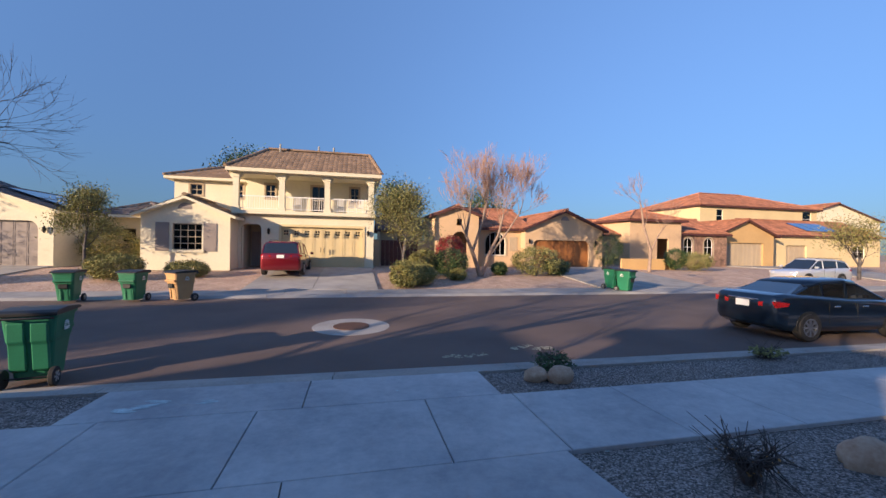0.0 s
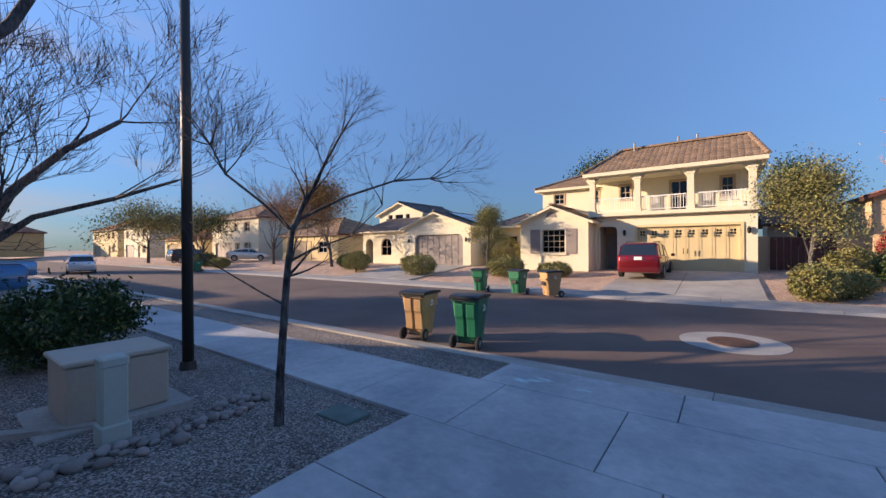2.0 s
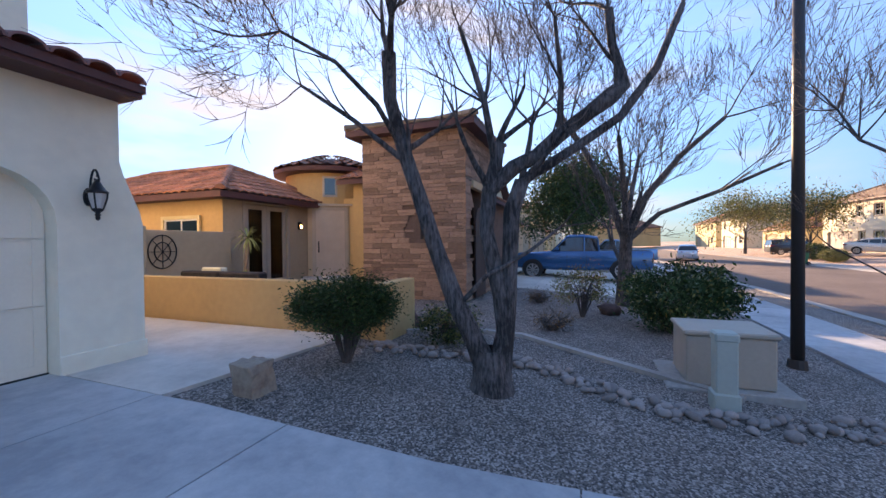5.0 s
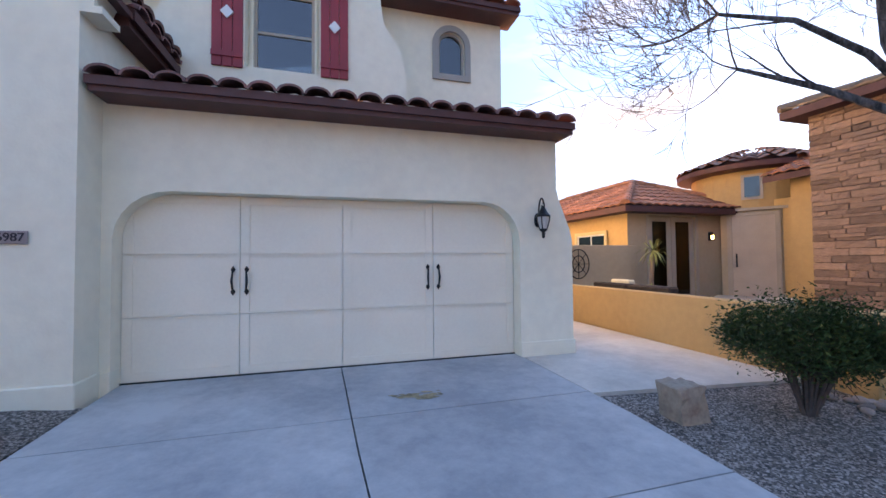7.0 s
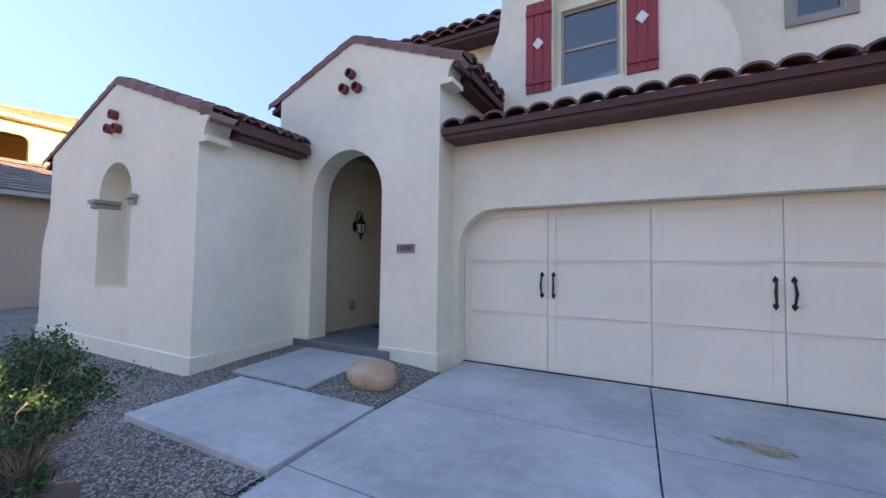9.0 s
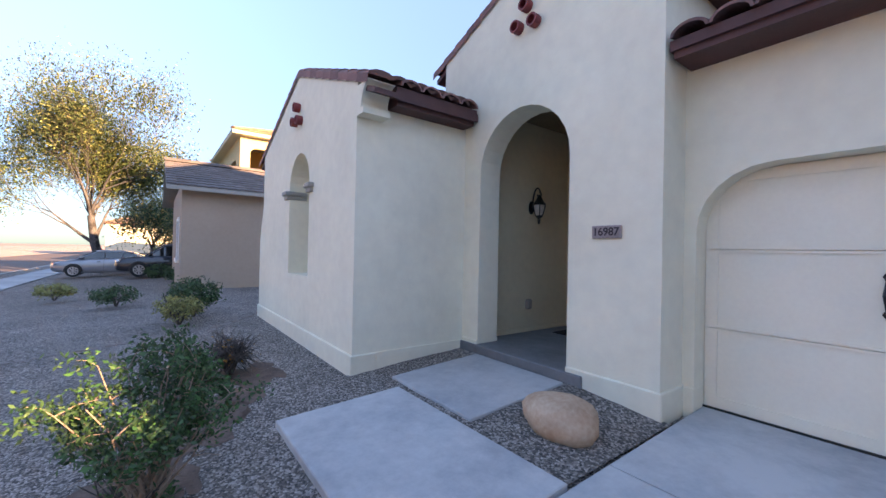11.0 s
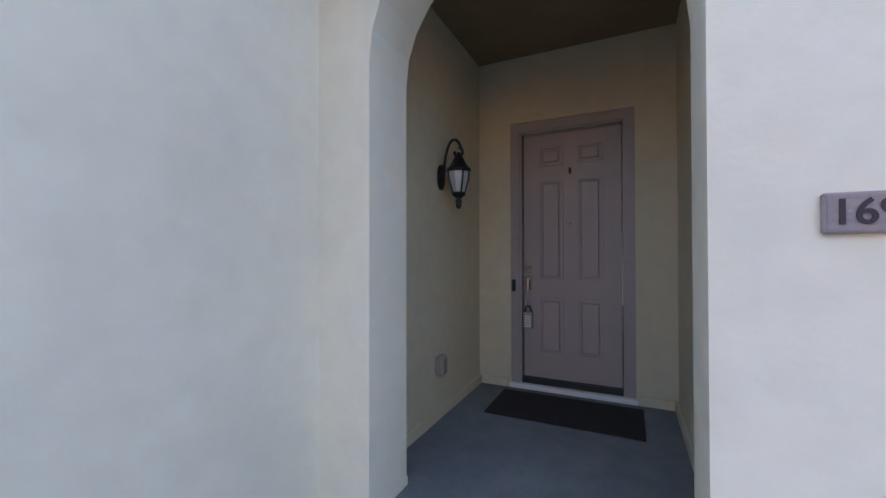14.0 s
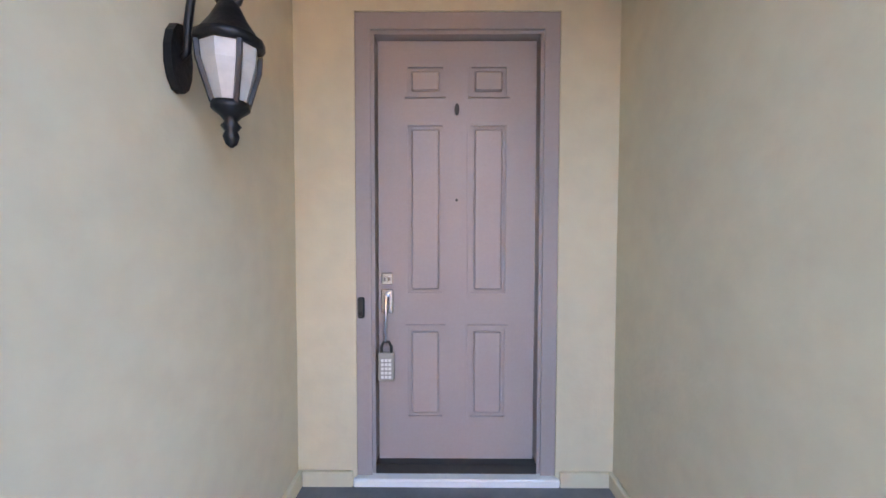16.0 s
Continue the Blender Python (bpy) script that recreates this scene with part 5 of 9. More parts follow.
def grow(rng, big, thin, p, d, length, radius, depth, spread=0.6, lift=0.05, kids=3, least=0.004, tips=None):
    pts, radii, d = wander(rng, p, d, length, radius, 5 if depth > 1 else 4, 0.16, lift)
    (big if radius > 0.012 else thin).bar(pts, radii, 6 if radius > 0.03 else (4 if radius > 0.012 else 3))
    if depth == 0:
        if tips is not None:
            tips.append(pts[-1])
            tips.append(pts[-2])
        return
    for k in range(kids + (1 if depth > 2 else 0)):
        i = rng.randint(max(1, len(pts) - 3), len(pts) - 1) if k else len(pts) - 1
        side = Vector([rng.uniform(-1, 1) for _ in range(3)])
        nd = (d + side * spread * (0.6 if k == 0 else 1.0)).normalized()
        grow(rng, big, thin, pts[i], nd, length * rng.uniform(0.6, 0.85), max(least, radii[i] * rng.uniform(0.5, 0.75)), depth - 1, spread, lift, kids, least, tips)


def leaves(rng, centres, spread, count, size, squash=0.8):
    """Small leaves scattered round centres."""
    verts, faces = [], []
    for i in range(count):
        c = centres[rng.randrange(len(centres))]
        p = c + Vector([rng.gauss(0, spread) for _ in range(3)])
        a = Vector([rng.uniform(-1, 1) for _ in range(3)]).normalized()
        b = a.orthogonal().normalized()
        s = size * rng.uniform(0.6, 1.4)
        k = len(verts)
        verts += [p - a * s, p + b * s * 0.45, p + a * s, p - b * s * 0.45]
        faces.append((k, k + 1, k + 2, k + 3))
    return verts, faces


def leaf_mesh(name, verts, faces, mat, base, second=None, rng=None, share=0.3):
    me = bpy.data.meshes.new(name)
    me.from_pydata([tuple(v - base) for v in verts], [], faces)
    me.materials.append(mat)
    if second:
        me.materials.append(second)
        for p in me.polygons:
            p.material_index = 1 if rng.random() < share else 0
    return me


def child(name, me, parent, label=""):
    ob = new(name, me)
    ob.parent = parent
    BASE[ob.name] = BASE[parent.name]
    return tagged(ob, label)


def tree(name, loc, stems, label, seed, bark=BARK, twig=TWIG, depth=4, spread=0.6, lift=0.05, kids=3, least=0.004, foliage=None):
    """stems: rows of points and radii of the trunk and limbs, and the limb's number of forks to come. foliage: material, count, size, spread, second."""
    rng = random.Random(seed)
    loc = Vector(loc)
    th = thing(name, loc, label, "tree")
    big, thin, tips = Bars(), Bars(), []
    for pts, radii, more, length in stems:
        pts = [loc + Vector(p) for p in pts]
        big.bar(pts, radii, 12 if max(radii) > 0.08 else 8)
        d = pts[-1] - pts[-2]
        for k in range(more):
            side = Vector([rng.uniform(-1, 1) for _ in range(3)])
            j = len(pts) - 1 if k < 2 else rng.randint(max(1, len(pts) // 2), len(pts) - 1)
            grow(rng, big, thin, pts[j], (d.normalized() + side * spread * 1.1).normalized(), length * rng.uniform(0.8, 1.15), max(0.01, radii[j] * 0.5), depth, spread, lift, kids, least, tips)
    child("trunk", big.mesh("trunk", bark, loc), th)
    crown = child("crown", thin.mesh("crown", twig, loc), th, "fine bare twigs" if not foliage else "")
    if foliage:
        mat, count, size, sp, second, share = foliage
        v, f = leaves(rng, tips, sp, count, size)
        child("foliage", leaf_mesh("foliage", v, f, mat, loc, second, rng, share), th)
    return th


def bush(loc, size, label, seed, mat=LEAF, count=2600, leaf=0.03, bare=0.3, second=None, share=0.3, stems=9, clipped=False, name="bush", ttwig=TWIG):
    """A shrub: stems from the base into an uneven crown of leaves."""
    rng = random.Random(seed)
    loc = Vector(loc)
    th = thing(name, loc, label, "shrub")
    bars, centres = Bars(), []
    for i in range(stems):
        a = rng.uniform(0, 2 * math.pi)
        tip = Vector((math.cos(a) * size[0] * rng.uniform(0.3, 0.85), math.sin(a) * size[1] * rng.uniform(0.3, 0.85), size[2] * rng.uniform(0.5, 0.9)))
        mid = tip * 0.45 + Vector((0, 0, size[2] * 0.15))
        bars.bar([loc + Vector((0.02 * math.cos(a), 0.02 * math.sin(a), -0.05)), loc + mid, loc + tip], [0.018, 0.011, 0.005], 4)
        for k in range(5):
            side = Vector([rng.uniform(-1, 1) for _ in range(3)]) * 0.25
            q = mid.lerp(tip, rng.random())
            bars.bar([loc + q, loc + q + side], [0.006, 0.003], 3)
    for i in range(int(70 if not clipped else 260)):
        while True:
            q = Vector([rng.uniform(-1, 1) for _ in range(3)])
            if 0.55 < q.length < 1.0:
                break
        if clipped:
            q = q.normalized() * rng.uniform(0.84, 0.97)
        c = Vector((q.x * size[0], q.y * size[1], size[2] * (bare + (1 - bare) * (q.z * 0.5 + 0.5))))
        centres.append(loc + c)
    child("branch", bars.mesh("branch", ttwig, loc), th)
    v, f = leaves(rng, centres, (0.05 + 0.05 * min(size)) if clipped else min(size) * 0.13, count, leaf)
    child("foliage", leaf_mesh("foliage", v, f, mat, loc, second, rng, share), th)
    return th


def scraggly(loc, seed):
    """An old shrub: a bundle of pale bare stems that carry ragged clumps of leaves at their ends."""
    rng = random.Random(seed)
    loc = Vector(loc)
    th = thing("bush", loc, "scraggly shrub of bare stems with ragged dark green leaves", "shrub")
    bars, tips = Bars(), []
    for i in range(30):
        a, out, h = rng.uniform(0, 6.28), rng.uniform(0.1, 0.46), rng.uniform(0.55, 0.98)
        tip = Vector((math.cos(a) * out, math.sin(a) * out, h * (1 - 0.35 * out)))
        pts = [loc + Vector((0.06 * math.cos(a), 0.06 * math.sin(a), -0.05))]
        for k in range(1, 6):
            f = k / 5
            pts.append(loc + Vector((tip.x * f ** 1.4, tip.y * f ** 1.4, tip.z * f)) + Vector([rng.uniform(-0.02, 0.02) for _ in range(3)]))
        bars.bar(pts, [0.014, 0.011, 0.009, 0.007, 0.005, 0.003], 5)
        for k in range(5):
            p = pts[rng.randint(2, 5)]
            q = p + Vector((rng.uniform(-0.16, 0.16), rng.uniform(-0.16, 0.16), rng.uniform(-0.02, 0.14)))
            bars.bar([p, p.lerp(q, 0.5) + Vector((0, 0, 0.015)), q], [0.004, 0.003, 0.002], 3)
            if q.z > loc.z + 0.42:
                tips += [q, p.lerp(q, 0.6)]
    child("branch", bars.mesh("branch", BARK_PALE, loc), th)
    v, f = leaves(rng, tips, 0.035, 6500, 0.017)
    child("foliage", leaf_mesh("foliage", v, f, LEAF, loc, LEAF_FRESH, rng, 0.3), th)


def trees():
    g = gz(-1.2)
    B = Vector((-3.94, -1.24, -0.32))

    def rel(rows):
        return [tuple((Vector(r) - Vector((0.23, -0.27, 1.31))) * 1.07 + Vector((0.23, -0.27, 1.31)) - B) for r in rows]

    tree("tree", B, [
        (rel([(-3.67, -1.18, -0.42), (-3.67, -1.19, -0.25), (-3.66, -1.19, -0.02), (-3.65, -1.21, 0.25)]), [0.36, 0.27, 0.21, 0.16], 0, 0),
        (rel([(-3.66, -1.2, -0.05), (-3.63, -1.35, 0.31), (-3.58, -1.55, 0.74), (-3.54, -1.73, 1.25), (-3.50, -1.9, 1.8), (-3.46, -2.06, 2.3), (-3.43, -2.2, 2.85), (-3.43, -2.21, 3.33)]), [0.15, 0.11, 0.105, 0.09, 0.085, 0.08, 0.075, 0.085], 4, 0.9),
        (rel([(-3.67, -1.12, -0.05), (-3.70, -1.05, 0.44), (-3.69, -1.09, 0.8), (-3.67, -1.16, 1.1), (-3.66, -1.23, 1.45), (-3.67, -1.2, 1.85), (-3.68, -1.13, 2.15), (-3.69, -1.11, 2.34)]), [0.14, 0.10, 0.095, 0.09, 0.08, 0.085, 0.07, 0.075], 3, 0.8),
        (rel([(-3.69, -1.05, 0.35), (-3.72, -1.02, 0.8), (-3.71, -1.0, 1.2), (-3.71, -0.98, 1.65), (-3.74, -0.88, 1.95)]), [0.10, 0.09, 0.085, 0.09, 0.08], 2, 0.9),
        (rel([(-3.66, -1.21, 1.85), (-3.72, -0.96, 2.09), (-3.78, -0.74, 2.2), (-3.83, -0.52, 2.4), (-3.89, -0.25, 2.6), (-3.93, -0.05, 2.75), (-3.97, 0.06, 2.86), (-3.95, 0.03, 3.05), (-3.94, -0.03, 3.25), (-3.93, -0.06, 3.6)]), [0.085, 0.085, 0.08, 0.08, 0.075, 0.09, 0.085, 0.05, 0.045, 0.045], 3, 0.9),
        (rel([(-3.74, -0.88, 1.95), (-3.86, -0.35, 2.28), (-3.96, 0.05, 2.56), (-4.03, 0.37, 3.01), (-4.1, 0.6, 3.6)]), [0.06, 0.05, 0.045, 0.04, 0.03], 4, 1.0),
        (rel([(-3.60, -1.5, 0.7), (-3.5, -1.2, 1.0), (-3.75, -0.8, 1.25), (-3.9, -0.5, 1.5)]), [0.03, 0.025, 0.02, 0.012], 2, 0.5),
        (rel([(-3.46, -2.06, 2.3), (-3.15, -2.2, 2.7), (-2.7, -2.35, 2.95), (-2.2, -2.5, 3.0)]), [0.035, 0.028, 0.02, 0.012], 6, 0.7),
        (rel([(-3.43, -2.2, 3.0), (-3.1, -2.0, 3.5), (-2.6, -1.9, 3.9)]), [0.04, 0.03, 0.018], 6, 0.8),
        (rel([(-3.46, -2.06, 2.2), (-3.2, -2.5, 2.6), (-2.9, -2.9, 2.9)]), [0.035, 0.026, 0.016], 5, 0.7),
        (rel([(-3.68, -1.13, 2.1), (-3.5, -1.2, 2.7), (-3.35, -1.4, 3.4)]), [0.045, 0.035, 0.022], 6, 0.8),
        (rel([(-3.83, -0.52, 2.4), (-3.8, -0.5, 2.9), (-3.7, -0.55, 3.5)]), [0.04, 0.03, 0.018], 6, 0.8),
    ], "large bare tree with twin dark trunks and pruned limbs in gravel", 11, depth=4, lift=0.08, spread=0.72, kids=3, least=0.0028)
    # bare tree beyond the verge, its crown spreading wide
    L = Vector((-11.5, 0.6, -0.42))
    tree("tree", L, [
        ([(0, 0, -0.1), (0, 0.05, 0.9), (0.02, 0.1, 1.9)], [0.21, 0.17, 0.16], 3, 1.5),
        ([(0.02, 0.1, 1.8), (0.04, 0.6, 3.0), (0.09, 1.4, 4.0), (0.2, 2.3, 4.8)], [0.10, 0.09, 0.07, 0.05], 5, 1.4),
        ([(0.02, 0.1, 1.75), (0.03, 0.9, 2.5), (0.06, 2.2, 3.0), (0.1, 3.5, 3.6)], [0.08, 0.06, 0.05, 0.035], 4, 1.2),
        ([(0.02, 0.05, 1.85), (-0.02, -0.4, 3.2), (-0.03, -1.0, 4.4), (-0.1, -1.5, 5.3)], [0.11, 0.09, 0.07, 0.05], 5, 1.4),
        ([(0.02, 0.1, 1.8), (0.8, 0.0, 3.0), (1.8, -0.2, 4.2)], [0.09, 0.07, 0.05], 4, 1.3),
        ([(0.02, 0.1, 1.8), (-0.9, 0.3, 3.1), (-1.7, 0.6, 4.4)], [0.09, 0.07, 0.05], 4, 1.3),
    ], "wide bare tree with a dark trunk beyond the gravel verge", 23, depth=4, spread=0.6, lift=0.07, kids=3, least=0.006)
    Y = Vector((-3.83, 2.31, -0.52))
    tree("tree", Y, [
        ([(0, 0, -0.05), (0.0, 0.02, 0.5), (0.04, 0.04, 1.05), (0.05, 0.08, 1.6), (0.09, 0.12, 2.1), (0.16, 0.24, 2.45)], [0.055, 0.045, 0.042, 0.038, 0.032, 0.028], 9, 0.42),
        ([(0.16, 0.24, 2.40), (0.26, 0.42, 2.85), (0.36, 0.6, 3.25)], [0.022, 0.018, 0.012], 8, 0.37),
        ([(0.10, 0.14, 2.2), (0.4, 0.6, 2.5), (0.7, 1.1, 2.72), (0.95, 1.5, 2.78)], [0.018, 0.015, 0.012, 0.009], 8, 0.37),
        ([(0.09, 0.12, 2.1), (-0.1, -0.1, 2.4), (-0.3, -0.4, 2.7), (-0.4, -0.5, 3.0)], [0.02, 0.015, 0.012, 0.009], 8, 0.37),
        ([(0.05, 0.08, 1.75), (0.2, 0.3, 1.9), (0.5, 0.6, 2.05), (0.75, 0.85, 2.4)], [0.015, 0.012, 0.009, 0.006], 4, 0.26),
        ([(0.04, 0.04, 1.3), (-0.1, -0.15, 1.45), (-0.35, -0.5, 1.75)], [0.012, 0.009, 0.006], 1, 0.25),
    ], "slender young bare tree with a leaning trunk in gravel", 5, depth=3, spread=0.7, lift=0.04, kids=3, least=0.0016)
    # across the street
    for loc, stems, lab, seed, args in (
        ((7.6, 22.0, -0.3), [([(0, 0, 0), (-0.4, 0, 1.2), (-0.9, 0, 2.4), (-0.7, 0, 3.8)], [0.14, 0.11, 0.09, 0.06], 5, 1.3), ([(0.05, 0, 0), (0.5, 0, 1.3), (1.1, 0, 2.5), (1.4, 0, 3.7)], [0.13, 0.10, 0.08, 0.05], 5, 1.3), ([(0.3, 0, 0.9), (1.6, 0, 2.6), (2.4, 0, 3.8)], [0.07, 0.05, 0.04], 4, 1.1), ([(-0.5, 0, 1.5), (0.2, 0.3, 3.3), (0.4, 0.3, 4.4)], [0.09, 0.07, 0.05], 5, 1.2)],
         "tall bare tree with pale pinkish twigs in red gravel", 41, dict(bark=BARK_PALE, twig=TWIG_PINK, least=0.010, lift=0.1)),
        ((21.0, 24.0, -0.1), [([(0, 0, 0), (0.1, 0, 1.5), (-0.5, 0, 3.2), (-0.8, 0, 4.8)], [0.13, 0.1, 0.08, 0.05], 4, 0.9), ([(0.1, 0, 1.4), (0.7, 0, 2.6), (1.2, 0, 3.2)], [0.07, 0.05, 0.03], 3, 0.8)],
         "narrow bare tree with pale twigs before the stone-fronted house", 43, dict(bark=BARK_PALE, twig=TWIG_PINK, least=0.010, depth=3)),
        ((2.7, 20.2, -0.45), [([(0, 0, 0), (0.1, 0, 1.2), (0.2, 0, 2.3)], [0.12, 0.09, 0.07], 7, 1.0)],
         "bushy olive-leaved tree with a slim trunk by the street", 45, dict(depth=3, least=0.008, foliage=(LEAF_OLIVE, 14000, 0.045, 0.30, LEAF_YELLOW, 0.2))),
        ((-12.3, 22.0, -0.25), [([(0, 0, 0), (0.0, 0, 1.3), (0.1, 0, 2.2)], [0.08, 0.06, 0.05], 6, 0.75)],
         "small olive-leaved tree on gravel", 47, dict(depth=3, least=0.008, foliage=(LEAF_OLIVE, 9000, 0.045, 0.25, LEAF_YELLOW, 0.15))),
        ((-28.3, 22.3, -0.25), [([(0, 0, 0), (-0.2, 0, 1.4), (-0.6, 0, 2.4)], [0.15, 0.12, 0.09], 9, 2.0)],
         "orange-leaved bare-limbed tree on the verge", 49, dict(depth=3, least=0.009, foliage=(LEAF_ORANGE, 16000, 0.07, 0.5, LEAF_OLIVE, 0.2))),
        ((-38.0, 22.5, -0.2), [([(0, 0, 0), (0, 0, 1.4), (0.1, 0, 2.3)], [0.16, 0.13, 0.1], 9, 2.2)],
         "bare grey tree on the verge", 51, dict(depth=4, least=0.012, bark=TWIG, twig=TWIG_PINK)),
        ((-47.0, 19.5, -0.4), [([(0, 0, 0), (0, 0, 1.4), (0.1, 0, 2.3)], [0.16, 0.13, 0.1], 7, 1.5)],
         "yellow and green tree on the verge", 53, dict(depth=3, least=0.012, foliage=(LEAF_YELLOW, 7000, 0.09, 0.6, LEAF, 0.4))),
        ((-62.0, 19.0, -0.4), [([(0, 0, 0), (0, 0, 1.8), (0.1, 0, 2.8)], [0.2, 0.16, 0.12], 8, 2.2)],
         "spreading olive-green tree down the street", 55, dict(depth=3, least=0.015, lift=-0.02, foliage=(LEAF_OLIVE, 9000, 0.12, 0.8, LEAF_YELLOW, 0.3))),
        ((-66.0, -1.0, -0.4), [([(0, 0, 0), (0, 0, 1.8), (0.1, 0, 2.8)], [0.2, 0.16, 0.12], 8, 2.0)],
         "yellow-green tree down the street", 57, dict(depth=3, least=0.015, foliage=(LEAF_YELLOW, 9000, 0.12, 0.8, LEAF_OLIVE, 0.6))),
        ((-27.0, -1.2, -0.3), [([(0, 0, 0), (0, 0, 1.4), (0.1, 0, 2.2)], [0.22, 0.18, 0.14], 10, 1.7)],
         "dense dark evergreen tree behind the pickup", 59, dict(depth=3, least=0.012, lift=0.0, foliage=(LEAF, 42000, 0.09, 0.6, LEAF_MID, 0.3))),
        ((-9.0, 35.0, 0.0), [([(0, 0, 0), (0, 0, 3.0), (0.1, 0, 5.0)], [0.25, 0.2, 0.15], 9, 1.5)],
         "tall green tree behind the two-storey house", 61, dict(depth=3, least=0.015, foliage=(LEAF_OLIVE, 8000, 0.1, 0.5, LEAF, 0.6))),
        ((3.5, 36.0, 0.0), [([(0, 0, 0), (0, 0, 2.0), (0.1, 0, 3.6)], [0.25, 0.2, 0.15], 8, 1.4)],
         "green tree behind the side gate", 63, dict(depth=3, least=0.015, foliage=(LEAF_OLIVE, 7000, 0.1, 0.5, LEAF, 0.6))),
        ((12.5, 38.0, 0.0), [([(0, 0, 0), (0, 0, 2.0), (0.1, 0, 3.4)], [0.25, 0.2, 0.15], 8, 1.6)],
         "green tree behind the peach house", 65, dict(depth=3, least=0.015, foliage=(LEAF_OLIVE, 6000, 0.1, 0.6, LEAF, 0.6))),
        ((33.0, 0.9, -0.3), [([(0, 0, 0), (-0.5, 0.4, 1.7), (-0.7, 0.6, 3.4)], [0.28, 0.23, 0.17], 10, 2.6)],
         "large tree with yellowing leaves and a leaning trunk", 67, dict(depth=4, least=0.012, kids=3, foliage=(LEAF_MID, 60000, 0.075, 0.55, LEAF_OLIVE, 0.35))),
        ((41.0, -1.5, -0.3), [([(0, 0, 0), (0, 0, 1.2), (0.1, 0, 1.8)], [0.25, 0.2, 0.15], 9, 1.5)],
         "broad dark green tree down the street", 69, dict(depth=3, least=0.015, lift=-0.03, foliage=(LEAF, 12000, 0.10, 0.5, LEAF_OLIVE, 0.4))),
        ((35.5, 20.5, -0.4), [([(0, 0, 0), (0, 0, 0.9), (0.1, 0, 1.4)], [0.12, 0.1, 0.08], 8, 1.2)],
         "low spreading olive tree with pale twigs", 71, dict(depth=3, least=0.01, foliage=(LEAF_OLIVE, 5000, 0.07, 0.35, LEAF_YELLOW, 0.3))),
    ):
        tree("tree", loc, stems, lab, seed, **args)
    # shrubs near the path
    bush((-3.92, -3.12, -0.16), (0.62, 0.62, 1.02), "rounded green shrub with bare lower stems beside the courtyard wall", 2, LEAF, 20000, 0.022, 0.46, LEAF_MID, 0.4, 30, True)
    scraggly((4.0, -1.58, -0.24), 3)
    bush((4.02, -1.5, -0.25), (0.24, 0.24, 0.16), "low fresh green sprouts at the foot of a shrub", 83, LEAF_FRESH, 700, 0.018, 0.1, LEAF, 0.4, 14)
    bush((6.52, -2.0, -0.2), (0.26, 0.26, 0.3), "low fresh green weed in bare soil", 84, LEAF_FRESH, 900, 0.022, 0.1, LEAF, 0.3, 14)
    bush((6.6, -2.35, -0.2), (0.4, 0.3, 0.42), "dead brown shrub in bare soil", 85, LEAF_ORANGE, 60, 0.02, 0.3, None, 0, 60)
    bush((11.3, -2.3, -0.13), (0.48, 0.48, 0.75), "small dark green shrub on gravel", 6, LEAF, 2600, 0.035, 0.2)
    bush((10.4, -2.0, -0.13), (0.38, 0.38, 0.5), "small olive shrub on gravel", 7, LEAF_OLIVE, 1800, 0.03, 0.2)
    bush((14.5, -0.8, -0.2), (0.6, 0.5, 0.45), "low green shrub on gravel", 8, LEAF, 1500, 0.035, 0.2)
    bush((17.5, 0.8, -0.3), (0.5, 0.5, 0.4), "low olive shrub on gravel", 9, LEAF_OLIVE, 1500, 0.035, 0.2)
    bush((22.0, -2.6, -0.2), (0.7, 0.6, 0.6), "round dark shrub beside a driveway", 10, LEAF, 2000, 0.045, 0.1, clipped=True)
    bush((25.5, -1.8, -0.2), (0.7, 0.6, 0.55), "round dark shrub beside the parked cars", 12, LEAF, 2000, 0.045, 0.1, clipped=True)
    bush((-8.6, 1.4, -0.42), (1.0, 0.95, 1.25), "wide dark green shrub beside the utility cabinet", 13, LEAF, 12000, 0.04, 0.1, LEAF_OLIVE, 0.1, 16)
    bush((-9.0, -0.4, -0.33), (0.65, 0.65, 1.1), "half-bare reddish shrub in gravel", 14, LEAF_OLIVE, 2200, 0.025, 0.25, LEAF_ORANGE, 0.2, 30)
    bush((-5.5, -2.3, -0.25), (0.55, 0.5, 0.6), "feathery light green shrub behind the tree", 15, LEAF_OLIVE, 3500, 0.025, 0.1, LEAF, 0.5, 24)
    bush((-7.3, -0.9, -0.33), (0.4, 0.4, 0.3), "dry brown low shrub", 16, LEAF_ORANGE, 250, 0.02, 0.3, None, 0, 24)
    bush((-10.3, -1.5, -0.33), (0.45, 0.45, 0.4), "dry brown low shrub", 17, LEAF_ORANGE, 250, 0.02, 0.3, None, 0, 24)
    bush((3.45, 5.75, -0.6), (0.32, 0.28, 0.28), "small dark shrub beside the boulders in the verge", 18, LEAF, 800, 0.03, 0.2, None, 0, 12)
    bush((8.1, 5.9, -0.6), (0.4, 0.25, 0.16), "sprawling low weed in the verge", 19, LEAF_OLIVE, 500, 0.03, 0.2, None, 0, 12)
    bush((3.55, 2.6, -0.52), (0.3, 0.3, 0.3), "dry bare twiggy plant in gravel", 20, LEAF_ORANGE, 60, 0.015, 0.3, None, 0, 30)
